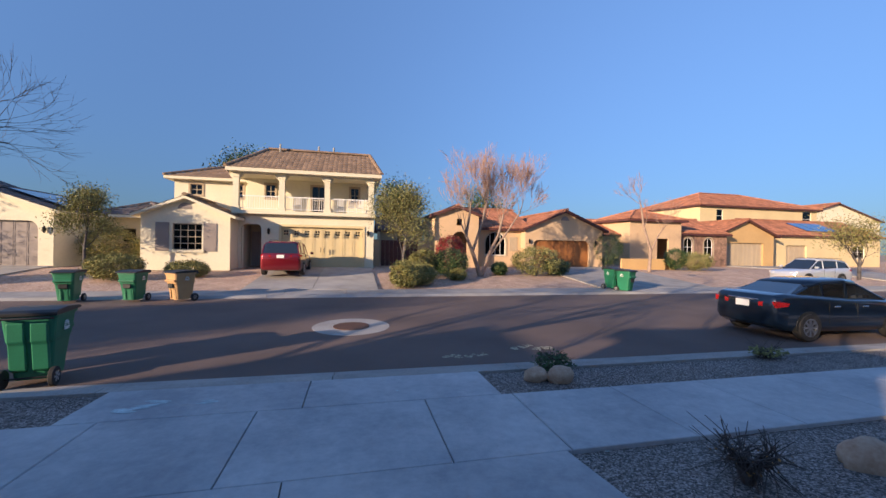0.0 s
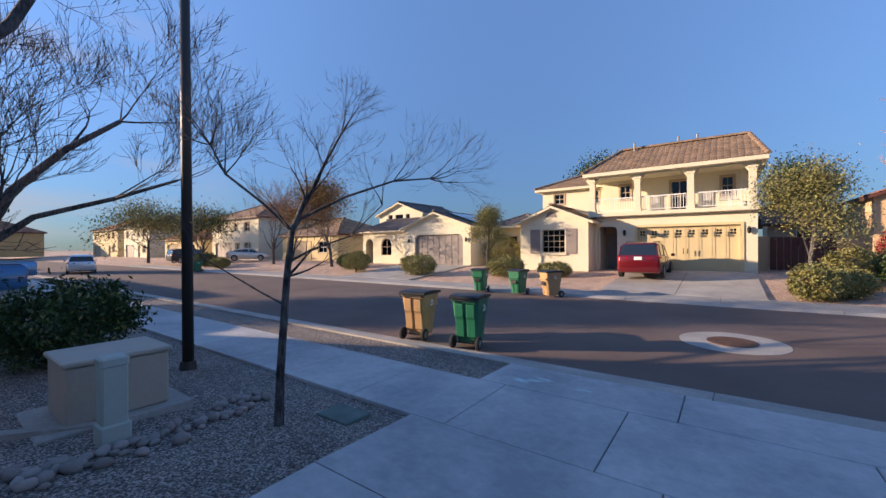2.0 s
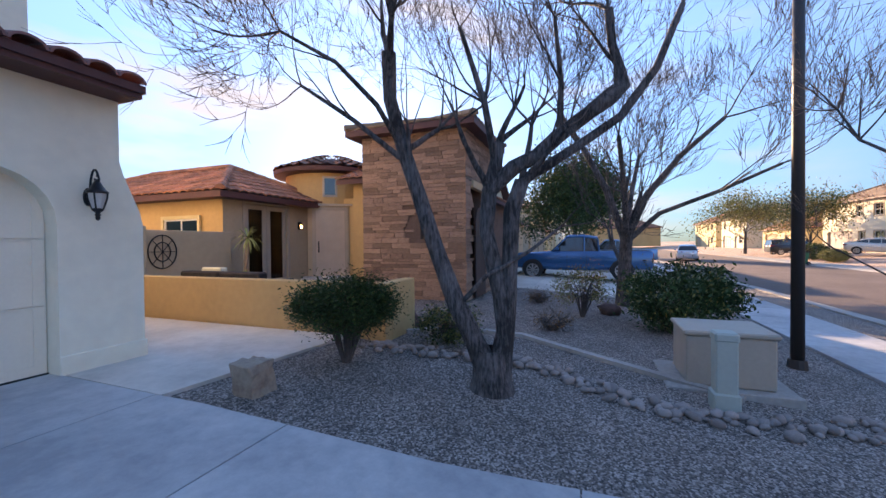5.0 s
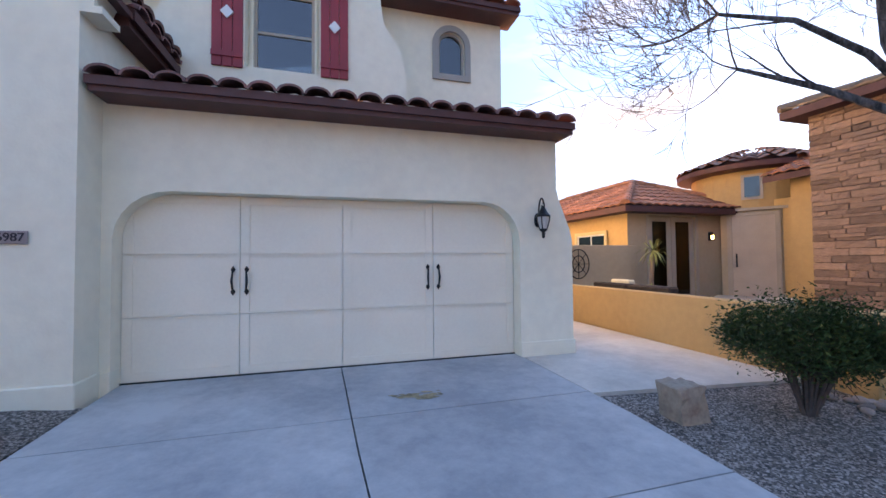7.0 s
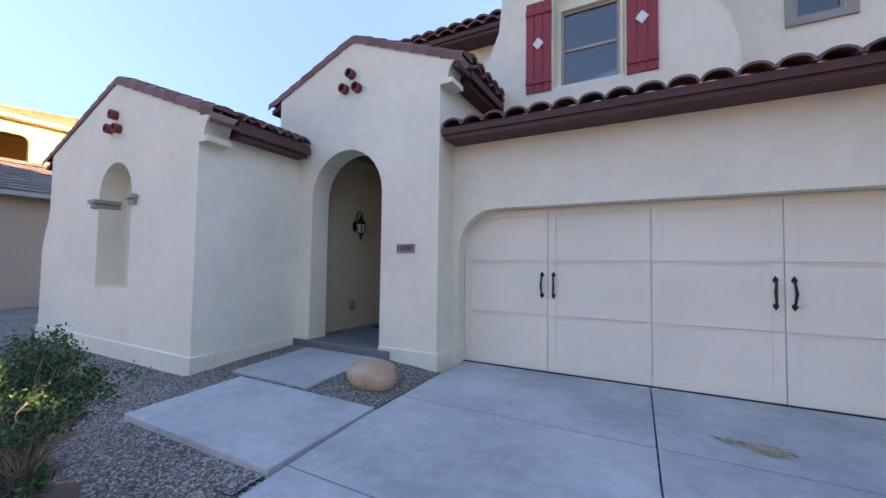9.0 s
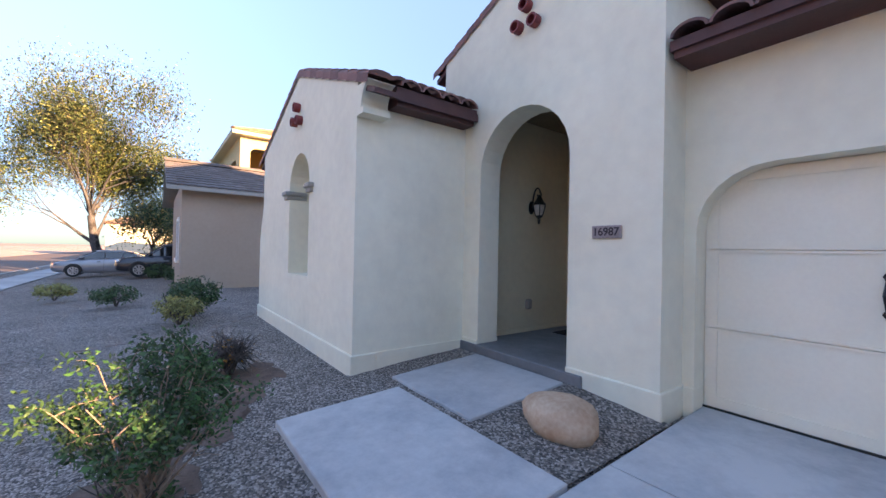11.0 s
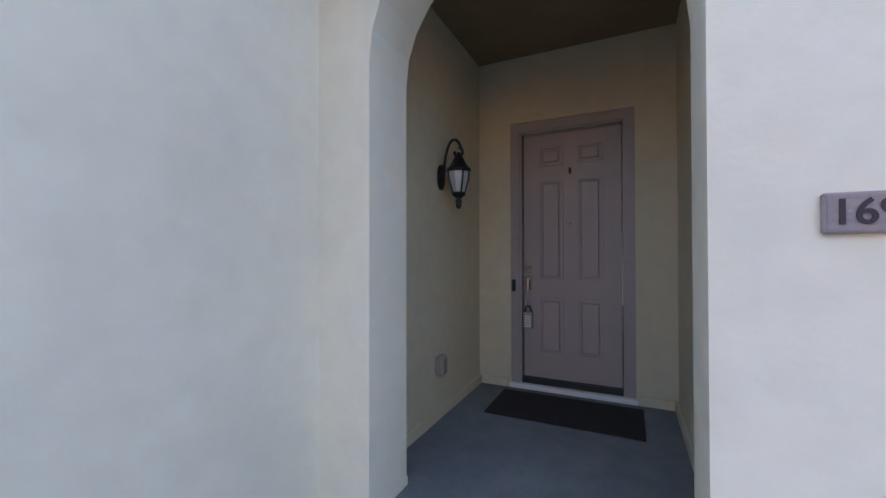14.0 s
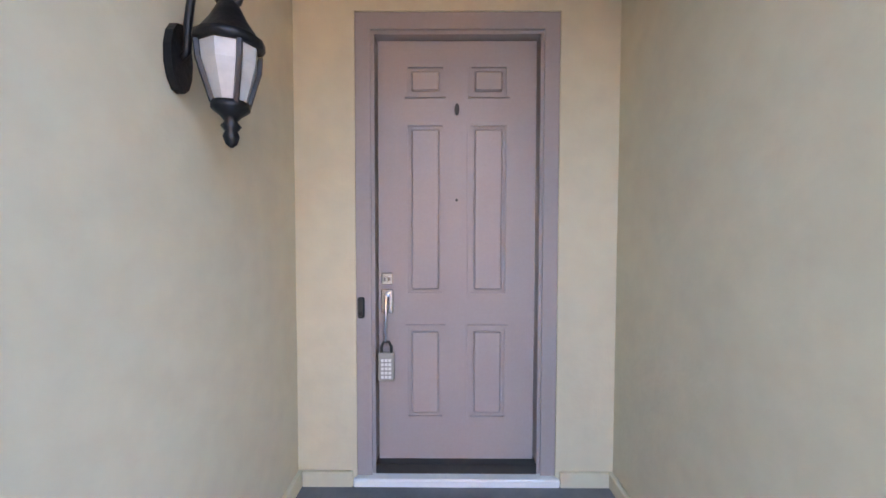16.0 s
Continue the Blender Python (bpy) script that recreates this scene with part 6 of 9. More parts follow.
    # shrubs across the street
    for x, y, sx, sz, m, lab in ((2.75, 18.6, 0.75, 1.25, LEAF_OLIVE, "rounded olive shrub by the far pavement"), (3.6, 19.5, 0.8, 0.9, LEAF_OLIVE, "olive shrub on pale gravel"),
                                 (4.3, 22.0, 0.9, 1.5, LEAF_OLIVE, "olive shrub before the gate"), (5.7, 21.6, 1.0, 1.6, LEAF, "tall round green shrub on gravel"), (6.4, 24.5, 0.9, 2.2, LEAF_RED, "red flowering shrub by the arched entry"),
                                 (9.0, 22.5, 0.45, 0.7, LEAF, "small round shrub in red gravel"), (11.3, 22.2, 1.5, 1.7, LEAF_OLIVE, "wide pale olive shrub in red gravel"), (12.9, 22.6, 0.8, 0.9, LEAF, "low dark shrub in red gravel"),
                                 (5.9, 20.8, 0.4, 0.5, LEAF_OLIVE, "small shrub in red gravel"), (20.6, 28.5, 1.4, 3.0, LEAF, "tall round green shrub behind the low wall"), (26.0, 25.0, 1.2, 1.3, LEAF_OLIVE, "clipped yellow-green hedge on grass"),
                                 (24.6, 25.4, 0.8, 1.6, LEAF, "green shrub by the entry"), (-10.5, 21.0, 1.1, 1.1, LEAF_OLIVE, "low clipped rounded shrub"), (-16.4, 20.0, 1.2, 1.35, LEAF_OLIVE, "large clipped rounded shrub"),
                                 (-7.8, 21.8, 0.9, 0.7, LEAF_OLIVE, "low bright shrub under the window"), (-22.8, 20.3, 1.1, 1.5, LEAF_OLIVE, "large round clipped shrub"), (-25.8, 22.0, 0.9, 1.1, LEAF, "round dark shrub on the verge"),
                                 (-42.0, 19.0, 1.0, 1.0, LEAF_OLIVE, "round shrub on the verge"), (-46.0, 19.2, 1.3, 1.5, LEAF, "green shrub on the verge"), (-14.0, 27.5, 1.6, 2.2, LEAF_OLIVE, "clipped hedge between the houses")):
        bush((x, y, finish(y) - 0.02), (sx, sx * 0.9, sz), lab, int(abs(x) * 7 + y), m, int(5000 + 3000 * sx), 0.045, 0.05, LEAF_YELLOW if m == LEAF_OLIVE else LEAF_OLIVE, 0.2, 8, True)


trees()


# ---- wheeled bins ----
def wheeled_bin(loc, turn, mat, label, scale=1.0):
    th = thing("wheeled_bin", (0, 0, 0), label, "wheelie bin", "bins at the kerb")
    bm = bmesh.new()
    rows = [(0.21, 0.24, 0.09), (0.225, 0.26, 0.30), (0.255, 0.31, 0.62), (0.265, 0.335, 0.66), (0.295, 0.37, 0.98), (0.315, 0.39, 0.985), (0.315, 0.39, 1.03)]
    rings = []
    for w, d, z in rows:
        r = 0.07
        ring = []
        for sx, sy, a0 in ((1, 1, 0), (-1, 1, 90), (-1, -1, 180), (1, -1, 270)):
            for a in (0, 30, 60, 90):
                t = radians(a0 + a)
                ring.append(bm.verts.new((sx * (w - r) + r * math.cos(t), sy * (d - r) + r * math.sin(t) - 0.03, z)))
        rings.append(ring)
    for q, s in zip(rings, rings[1:]):
        for k in range(16):
            bm.faces.new((q[k], q[(k + 1) % 16], s[(k + 1) % 16], s[k]))
    bm.faces.new(rings[0][::-1])
    bm.faces.new(rings[-1])
    part("tub", bm, mat, th)
    for s in (-1, 1):
        bm = bmesh.new()
        prism(bm, [(s * 0.10, -0.30, 0.12), (s * 0.10, -0.345, 0.60), (s * 0.16, -0.355, 0.72), (s * 0.16, -0.37, 0.78), (s * 0.16, -0.28, 0.12)], (-s * 0.03, 0, 0))
        part("rib", bm, mat, th)
    for sx in (-1, 1):
        bm = bmesh.new()
        prism(bm, [(sx * 0.03, 0.20, 0.20), (sx * 0.03, 0.275, 0.24), (sx * 0.03, 0.32, 0.62), (sx * 0.03, 0.35, 0.66), (sx * 0.03, 0.365, 0.93), (sx * 0.03, 0.30, 0.96)], (sx * 0.19, 0, 0))
        bmesh.ops.bevel(bm, geom=bm.edges[:], offset=0.015, segments=1, affect="EDGES")
        part("rib", bm, mat, th)
    bm = bmesh.new()
    box(bm, -0.26, 0.26, -0.435, -0.36, 0.72, 0.80, 0.02)
    part("lift_bar", bm, mat, th)
    bm = bmesh.new()
    box(bm, -0.13, 0.13, -0.40, -0.35, 0.50, 0.66, 0.02)
    part("pocket", bm, LID, th)
    bm = bmesh.new()
    n = 8
    for a, b in zip(range(n), range(1, n + 1)):
        pass
    prof = [(-0.46, 1.03), (-0.46, 1.055), (-0.40, 1.085), (0.0, 1.12), (0.34, 1.11), (0.40, 1.08), (0.40, 1.03)]
    prism(bm, [(-0.335, y, z) for y, z in prof], (0.67, 0, 0))
    bmesh.ops.bevel(bm, geom=bm.edges[:], offset=0.008, segments=1, affect="EDGES")
    part("lid", bm, LID, th, "black domed lid")
    bm = bmesh.new()
    tube(bm, [(-0.28, 0.36, 0.99), (-0.28, 0.45, 1.01), (0.28, 0.45, 1.01), (0.28, 0.36, 0.99)], 0.016, 6)
    part("handle", bm, LID, th)
    bm = bmesh.new()
    tube(bm, [(-0.27, 0.30, 0.14), (0.27, 0.30, 0.14)], 0.012, 6)
    part("axle", bm, IRON, th)
    for s in (-1, 1):
        bm = bmesh.new()
        prism(bm, [(s * 0.25, 0.30 + 0.14 * math.cos(t), 0.14 + 0.14 * math.sin(t)) for t in np.linspace(0, 2 * math.pi, 19)[:-1]], (s * 0.06, 0, 0))
        bmesh.ops.bevel(bm, geom=bm.edges[:], offset=0.008, segments=1, affect="EDGES")
        w = part("wheel", bm, RUBBER, th)
        bm = bmesh.new()
        for k in range(6):
            t = k * math.pi / 3
            prism(bm, [(s * 0.31, 0.30 + r * math.cos(t + d), 0.14 + r * math.sin(t + d)) for r, d in ((0.02, -0.5), (0.08, -0.2), (0.08, 0.2), (0.02, 0.5))], (s * 0.006, 0, 0))
        part("hub", bm, TRIM_GREY, w)
    bm = bmesh.new()
    for s in (-1, 1):
        for k in range(7):
            t = math.pi * k / 6
            prism(bm, [(s * (0.305), 0.0 + r * math.cos(t + d) , 0.83 + r * math.sin(t + d)) for r, d in ((0.03, -0.12), (0.075, -0.12), (0.075, 0.12), (0.03, 0.12))], (s * 0.012, 0, 0))
        box(bm, min(s * 0.305, s * 0.32), max(s * 0.305, s * 0.32), -0.08, 0.08, 0.79, 0.81)
        box(bm, min(s * 0.30, s * 0.318), max(s * 0.30, s * 0.318), -0.07, 0.07, 0.765, 0.78)
    part("emblem", bm, WHITE, th, "pale sunburst emblem")
    th.matrix_world = Matrix.Identity(4)
    return th


def place(th, loc, turn):
    th.location = loc
    th.rotation_euler = (0, 0, radians(turn))
    BASE[th.name] = Vector(loc)


# bins: the handle side is at +y before the turn
for loc, turn, mat, lab in (((-4.28, 7.0, -0.71), 192, BIN_GREEN, "green wheeled bin with a black lid in the gutter"), ((-5.68, 7.02, -0.71), 190, BIN_TAN, "tan wheeled bin with a black lid in the gutter"),
                            ((-9.15, 15.75, -0.70), 8, BIN_GREEN, "green wheeled bin on the far side of the street"), ((-7.25, 15.8, -0.70), -6, BIN_GREEN, "green wheeled bin beside the tan bin, far side"),
                            ((-5.75, 15.75, -0.70), -35, BIN_TAN, "tan wheeled bin turned aside on the far side"), ((13.42, 16.8, -0.65), 20, BIN_GREEN, "dark green wheeled bin by the peach house driveway"),
                            ((13.2, 17.5, -0.6), 10, BIN_GREEN, "dark green wheeled bin behind another bin"), ((33.5, 16.2, -0.65), 0, BIN_GREEN, "green wheeled bin far along the street"),
                            ((-40.5, 15.9, -0.7), 0, BIN_TAN, "tan wheeled bin far down the street"), ((-39.6, 15.9, -0.7), 0, BIN_GREEN, "green wheeled bin far down the street")):
    place(wheeled_bin((0, 0, 0), 0, mat, lab), loc, turn)


# ---- vehicles ----
def paint(name, colour, metal=0.5):
    return material(name, colour, 0.28, 0.02, metal=metal, coat=1.0)


def ring_loft(bm, rows):
    rings = [[bm.verts.new(p) for p in row] for row in rows]
    n = len(rings[0])
    for q, s in zip(rings, rings[1:]):
        for k in range(n):
            bm.faces.new((q[k], q[(k + 1) % n], s[(k + 1) % n], s[k]))
    bm.faces.new(rings[0][::-1])
    bm.faces.new(rings[-1])
    bmesh.ops.recalc_face_normals(bm, faces=bm.faces)


def vehicle(loc, turn, colour, label, kind, name="car"):
    """A vehicle whose nose points to +x before the turn; its base at the middle on the ground."""
    th = thing(name, (0, 0, 0), label, "vehicle")
    pm = paint(name + " paint", colour)
    H = dict(sedan=(4.6, 0.88, 1.47, 0.33), van=(4.9, 0.98, 1.76, 0.35), suv=(4.7, 0.94, 1.68, 0.36), truck=(5.9, 1.0, 1.9, 0.42))[kind]
    L, W, TOP, R = H
    h = L / 2
    belts = dict(
        sedan=[(-1.0, 0.78, 0.62, 0.95), (-0.97, 0.9, 0.36, 1.08), (-0.86, 0.97, 0.25, 1.12), (-0.60, 1.0, 0.22, 1.10), (0.0, 1.0, 0.20, 1.0), (0.35, 1.0, 0.20, 0.98), (0.55, 0.99, 0.22, 0.95), (0.82, 0.93, 0.25, 0.84), (0.95, 0.82, 0.30, 0.74), (1.0, 0.68, 0.38, 0.62)],
        van=[(-1.0, 0.86, 0.45, 1.05), (-0.97, 0.96, 0.30, 1.14), (-0.8, 1.0, 0.24, 1.14), (0.0, 1.0, 0.22, 1.06), (0.5, 1.0, 0.22, 1.03), (0.8, 0.95, 0.25, 0.92), (0.95, 0.85, 0.3, 0.8), (1.0, 0.7, 0.38, 0.66)],
        suv=[(-1.0, 0.86, 0.5, 1.0), (-0.97, 0.95, 0.32, 1.10), (-0.8, 1.0, 0.26, 1.12), (0.0, 1.0, 0.24, 1.06), (0.45, 1.0, 0.24, 1.04), (0.82, 0.95, 0.28, 0.95), (0.96, 0.85, 0.32, 0.85), (1.0, 0.7, 0.4, 0.7)],
        truck=[(-1.0, 0.97, 0.55, 1.22), (-0.97, 0.98, 0.48, 1.26), (-0.33, 1.0, 0.45, 1.26), (-0.30, 1.0, 0.42, 1.28), (0.3, 1.0, 0.42, 1.26), (0.5, 1.0, 0.45, 1.22), (0.85, 0.97, 0.5, 1.18), (0.96, 0.92, 0.5, 1.08), (1.0, 0.85, 0.52, 0.95)])[kind]
    bm = bmesh.new()
    rows = []
    for s, w, lo, hi in belts:
        x, w = s * h, w * W
        rows.append([(x, -w * 0.9, lo), (x, -w, lo + 0.12), (x, -w, lo + (hi - lo) * 0.6), (x, -w * 0.96, hi - 0.06), (x, -w * 0.86, hi),
                     (x, w * 0.86, hi), (x, w * 0.96, hi - 0.06), (x, w, lo + (hi - lo) * 0.6), (x, w, lo + 0.12), (x, w * 0.9, lo)])
    ring_loft(bm, rows)
    bm2 = bm
    body = part("body", bm2, pm, th, smooth=False)
    body.data.shade_smooth()
    e = body.modifiers.new("edges", "BEVEL")
    e.width, e.segments, e.limit_method, e.angle_limit = 0.03, 2, "ANGLE", radians(35)
    cab = dict(
        sedan=[(-0.78, 1.06, 0.80, 1.09), (-0.50, 1.04, 0.70, 1.36), (-0.28, 1.02, 0.66, 1.44), (0.05, 1.0, 0.66, TOP), (0.22, 0.98, 0.66, 1.43), (0.58, 0.95, 0.80, 0.98)],
        van=[(-0.97, 1.10, 0.86, 1.14), (-0.92, 1.10, 0.78, 1.66), (-0.6, 1.08, 0.76, 1.74), (0.0, 1.05, 0.74, TOP), (0.28, 1.0, 0.74, 1.68), (0.72, 0.98, 0.82, 1.0)],
        suv=[(-0.95, 1.08, 0.86, 1.12), (-0.84, 1.08, 0.76, 1.55), (-0.5, 1.06, 0.74, 1.66), (0.0, 1.05, 0.72, TOP), (0.18, 1.0, 0.72, 1.62), (0.52, 0.98, 0.82, 1.05)],
        truck=[(-0.30, 1.24, 0.90, 1.26), (-0.285, 1.24, 0.82, 1.86), (-0.1, 1.24, 0.80, 1.95), (0.10, 1.24, 0.80, 1.95), (0.16, 1.22, 0.80, 1.90), (0.37, 1.2, 0.88, 1.26)])[kind]
    bm = bmesh.new()
    rows, roofrows = [], []
    for s, lo, w, hi in cab:
        x, w0 = s * h, w * W
        wl = min(0.93 * W, w0 + (hi - lo) * 0.18 * W)
        rows.append([(x, -wl, lo - 0.06), (x, -w0 * 1.02, hi - 0.10 * (hi > lo + 0.2)), (x, -w0 * 0.86, hi - 0.01), (x, w0 * 0.86, hi - 0.01), (x, w0 * 1.02, hi - 0.10 * (hi > lo + 0.2)), (x, wl, lo - 0.06)])
        roofrows.append((x, w0, hi))
    ring_loft(bm, rows)
    part("glasshouse", bm, CARGLASS, th, "dark tinted windows")
    rr = roofrows[1:-1]
    bm = bmesh.new()
    ring_loft(bm, [[(x, -w * 1.03, z - 0.11), (x, -w * 0.98, z - 0.03), (x, -w * 0.84, z + 0.012), (x, w * 0.84, z + 0.012), (x, w * 0.98, z - 0.03), (x, w * 1.03, z - 0.11), (x, 0, z - 0.05)] for x, w, z in rr])
    part("roof", bm, pm, th, smooth=True)
    for s in (-1, 1):
        for i, rad in ((1, 0.035), (len(rows) - 2, 0.03)):
            j = 0 if i == 1 else -1
            a, b = Vector(rows[i][1 if s < 0 else 4]), Vector(rows[j][0 if s < 0 else 5])
            bm = bmesh.new()
            tube(bm, [a + Vector((0, s * 0.005, 0)), b + Vector((0, s * 0.005, 0.04))], rad, 6)
            part("pillar", bm, pm, th)
        m = len(rows) // 2
        for i in ([2, 3] if kind != "truck" else [2]):
            a, b = Vector(rows[i][1 if s < 0 else 4]), Vector(rows[i][0 if s < 0 else 5])
            bm = bmesh.new()
            tube(bm, [a + Vector((0, s * 0.004, 0)), b + Vector((0, s * 0.004, 0))], 0.03, 5)
            part("pillar", bm, pm, th)
    wb = dict(sedan=(-0.60, 0.60), van=(-0.62, 0.62), suv=(-0.57, 0.60), truck=(-0.60, 0.64))[kind]
    for s in wb:
        for y in (-1, 1):
            bm = bmesh.new()
            c = (s * h, y * (W - 0.10), R)
            prism(bm, [(c[0] + (R + 0.05) * math.cos(t), y * (W - 0.25), c[2] + (R + 0.06) * math.sin(t)) for t in np.linspace(-0.15, math.pi + 0.15, 18)], (0, y * 0.254, 0))
            part("wheel_arch", bm, LID, th, "dark wheel arch")
            bm = bmesh.new()
            prof = [(R * 0.64, 0.0), (R * 0.96, 0.0), (R, 0.03), (R, 0.17), (R * 0.96, 0.20), (R * 0.64, 0.20)]
            rings = [[bm.verts.new((c[0] + r * math.cos(t), y * (W - 0.165 + o), c[2] + r * math.sin(t))) for t in np.linspace(0, 2 * math.pi, 29)[:-1]] for r, o in prof]
            for q, z in zip(rings, rings[1:] + rings[:1]):
                for k in range(28):
                    bm.faces.new((q[k], q[(k + 1) % 28], z[(k + 1) % 28], z[k]))
            wh = part("wheel", bm, RUBBER, th)
            bm = bmesh.new()
            yy = y * (W + 0.032)
            prism(bm, [(c[0] + R * 0.15 * math.cos(t), yy, c[2] + R * 0.15 * math.sin(t)) for t in np.linspace(0, 2 * math.pi, 11)[:-1]], (0, -y * 0.05, 0))
            for k in range(8):
                t = k * math.pi / 4
                prism(bm, [(c[0] + r * math.cos(t + d), yy, c[2] + r * math.sin(t + d)) for r, d in ((R * 0.1, -0.5), (R * 0.62, -0.16), (R * 0.62, 0.16), (R * 0.1, 0.5))], (0, -y * 0.03, 0))
            rings = [[bm.verts.new((c[0] + r * math.cos(t), y * (W + 0.036 - o), c[2] + r * math.sin(t))) for t in np.linspace(0, 2 * math.pi, 29)[:-1]] for r, o in ((R * 0.66, 0.0), (R * 0.58, 0.0), (R * 0.56, 0.1))]
            for q, z in zip(rings, rings[1:]):
                for k in range(28):
                    bm.faces.new((q[k], q[(k + 1) % 28], z[(k + 1) % 28], z[k]))
            part("rim", bm, ALLOY, wh, "silver alloy rim")
    zl = dict(sedan=0.86, van=1.0, suv=0.95, truck=1.05)[kind]
    for y in (-1, 1):
        bm = bmesh.new()
        a = y * W * 0.93
        if kind == "truck":
            box(bm, -h - 0.012, -h + 0.1, min(a, a - y * 0.14), max(a, a - y * 0.14), 0.85, 1.15, 0.01)
        else:
            prism(bm, [(-h * 0.985 + 0.0, y * W * 0.45, zl - 0.05), (-h * 0.985, y * W * 0.45, zl + 0.05), (-h * 0.96, y * W * 0.92, zl + 0.09), (-h * 0.955, y * W * 0.93, zl - 0.06)], (-0.05, y * 0.01, 0))
            prism(bm, [(-h * 0.965, y * W * 0.90, zl - 0.05), (-h * 0.965, y * W * 0.90, zl + 0.09), (-h * 0.86, y * W * 0.985, zl + 0.06), (-h * 0.88, y * W * 0.985, zl - 0.02)], (-0.02, y * 0.03, 0))
        part("tail_light", bm, TAIL, th, "red tail light")
        bm = bmesh.new()
        prism(bm, [(h * 0.97, y * W * 0.5, zl - 0.24), (h * 0.965, y * W * 0.5, zl - 0.14), (h * 0.90, y * W * 0.90, zl - 0.08), (h * 0.92, y * W * 0.88, zl - 0.2)], (0.06, y * 0.02, 0))
        part("headlight", bm, LAMPGLASS, th, "clear headlight")
        bm = bmesh.new()
        mx = cab[-1][0] * h - 0.35
        box(bm, mx, mx + 0.16, min(y * (W + 0.02), y * (W + 0.2)), max(y * (W + 0.02), y * (W + 0.2)), cab[-1][3] + 0.02, cab[-1][3] + 0.16, 0.03)
        part("wing_mirror", bm, pm, th)
        for dx in (0.28, -0.62) if kind != "truck" else (0.55, -0.25):
            bm = bmesh.new()
            box(bm, dx, dx + 0.18, min(y * (W + 0.0), y * (W + 0.03)), max(y * (W + 0.0), y * (W + 0.03)), zl - 0.06, zl - 0.02, 0.008)
            part("door_handle", bm, pm if kind != "sedan" else STEEL, th)
            bm = bmesh.new()
            box(bm, dx - 0.14, dx - 0.13, min(y * W * 0.99, y * (W + 0.004)), max(y * W * 0.99, y * (W + 0.004)), 0.4, zl + 0.05)
            part("door_seam", bm, LID, th)
    bm = bmesh.new()
    box(bm, -h - 0.03, -h + 0.06, -0.17, 0.17, zl - 0.1, zl + 0.06, 0.005)
    part("number_plate", bm, WHITE, th, "pale number plate")
    bm = bmesh.new()
    if kind == "sedan":
        box(bm, -h - 0.02, -h + 0.05, -0.4, 0.4, zl + 0.08, zl + 0.11, 0.008)
        part("chrome_bar", bm, STEEL, th, "chrome strip over the plate")
    elif kind == "truck":
        box(bm, -h - 0.12, -h + 0.02, -W * 0.95, W * 0.95, 0.5, 0.68, 0.03)
        part("bumper", bm, STEEL, th, "chrome bumper")
        bm = bmesh.new()
        box(bm, -h * 0.96, -h * 0.33, -W * 0.85, W * 0.85, 1.262, 1.275)
        part("bed", bm, LID, th, "black load bed")
    else:
        for y in (-1, 1):
            tube(bm, [(-h * 0.8, y * W * 0.62, TOP - 0.05), (-h * 0.7, y * W * 0.64, TOP + 0.03), (0.1, y * W * 0.62, TOP + 0.05), (h * 0.15, y * W * 0.62, TOP + 0.0)], 0.015, 5)
        part("roof_rail", bm, LID, th)
    place(th, loc, turn)
    return th


CARGLASS = material("dark car glass", (0.012, 0.014, 0.016), 0.04, 0.02, coat=1.0)
ALLOY = material("silver alloy", (0.55, 0.55, 0.56), 0.3, 0.05, metal=1.0)
TAIL = material("red lens", (0.35, 0.01, 0.01), 0.15, 0.05, coat=1.0)
LAMPGLASS = material("lamp lens", (0.6, 0.6, 0.6), 0.1, 0.05, coat=1.0)
vehicle((12.3, 7.95, -0.70), -1, (0.006, 0.016, 0.035), "dark blue saloon car parked at the kerb", "sedan")
vehicle((-3.25, 23.0, -0.17), 90, (0.20, 0.008, 0.015), "dark red minivan parked on the driveway", "van")
vehicle((-18.55, -0.75, -0.30), -90, (0.008, 0.11, 0.27), "bright blue crew-cab pickup truck on the driveway", "truck", "pickup_truck")
vehicle((29.5, 19.6, -0.6), 180, (0.65, 0.67, 0.70), "white hatchback parked on the far side", "suv")
vehicle((-31.0, 1.2, -0.45), -90, (0.10, 0.25, 0.42), "light blue pickup parked beyond the tree", "truck", "pickup_truck")
vehicle((-47.0, 9.3, -0.7), 170, (0.7, 0.72, 0.75), "white car driving side of the street, parked", "suv")
vehicle((-46.0, 24.0, 0.0), 60, (0.72, 0.68, 0.60), "pale car on a driveway", "sedan")
vehicle((-54.0, 21.0, -0.3), 90, (0.02, 0.02, 0.025), "black van on a driveway", "van")
vehicle((26.5, -2.4, -0.2), 90, (0.02, 0.022, 0.03), "dark car on a neighbouring driveway", "suv")
vehicle((30.5, 0.5, -0.4), 90, (0.25, 0.26, 0.28), "grey car behind the dark car", "sedan")


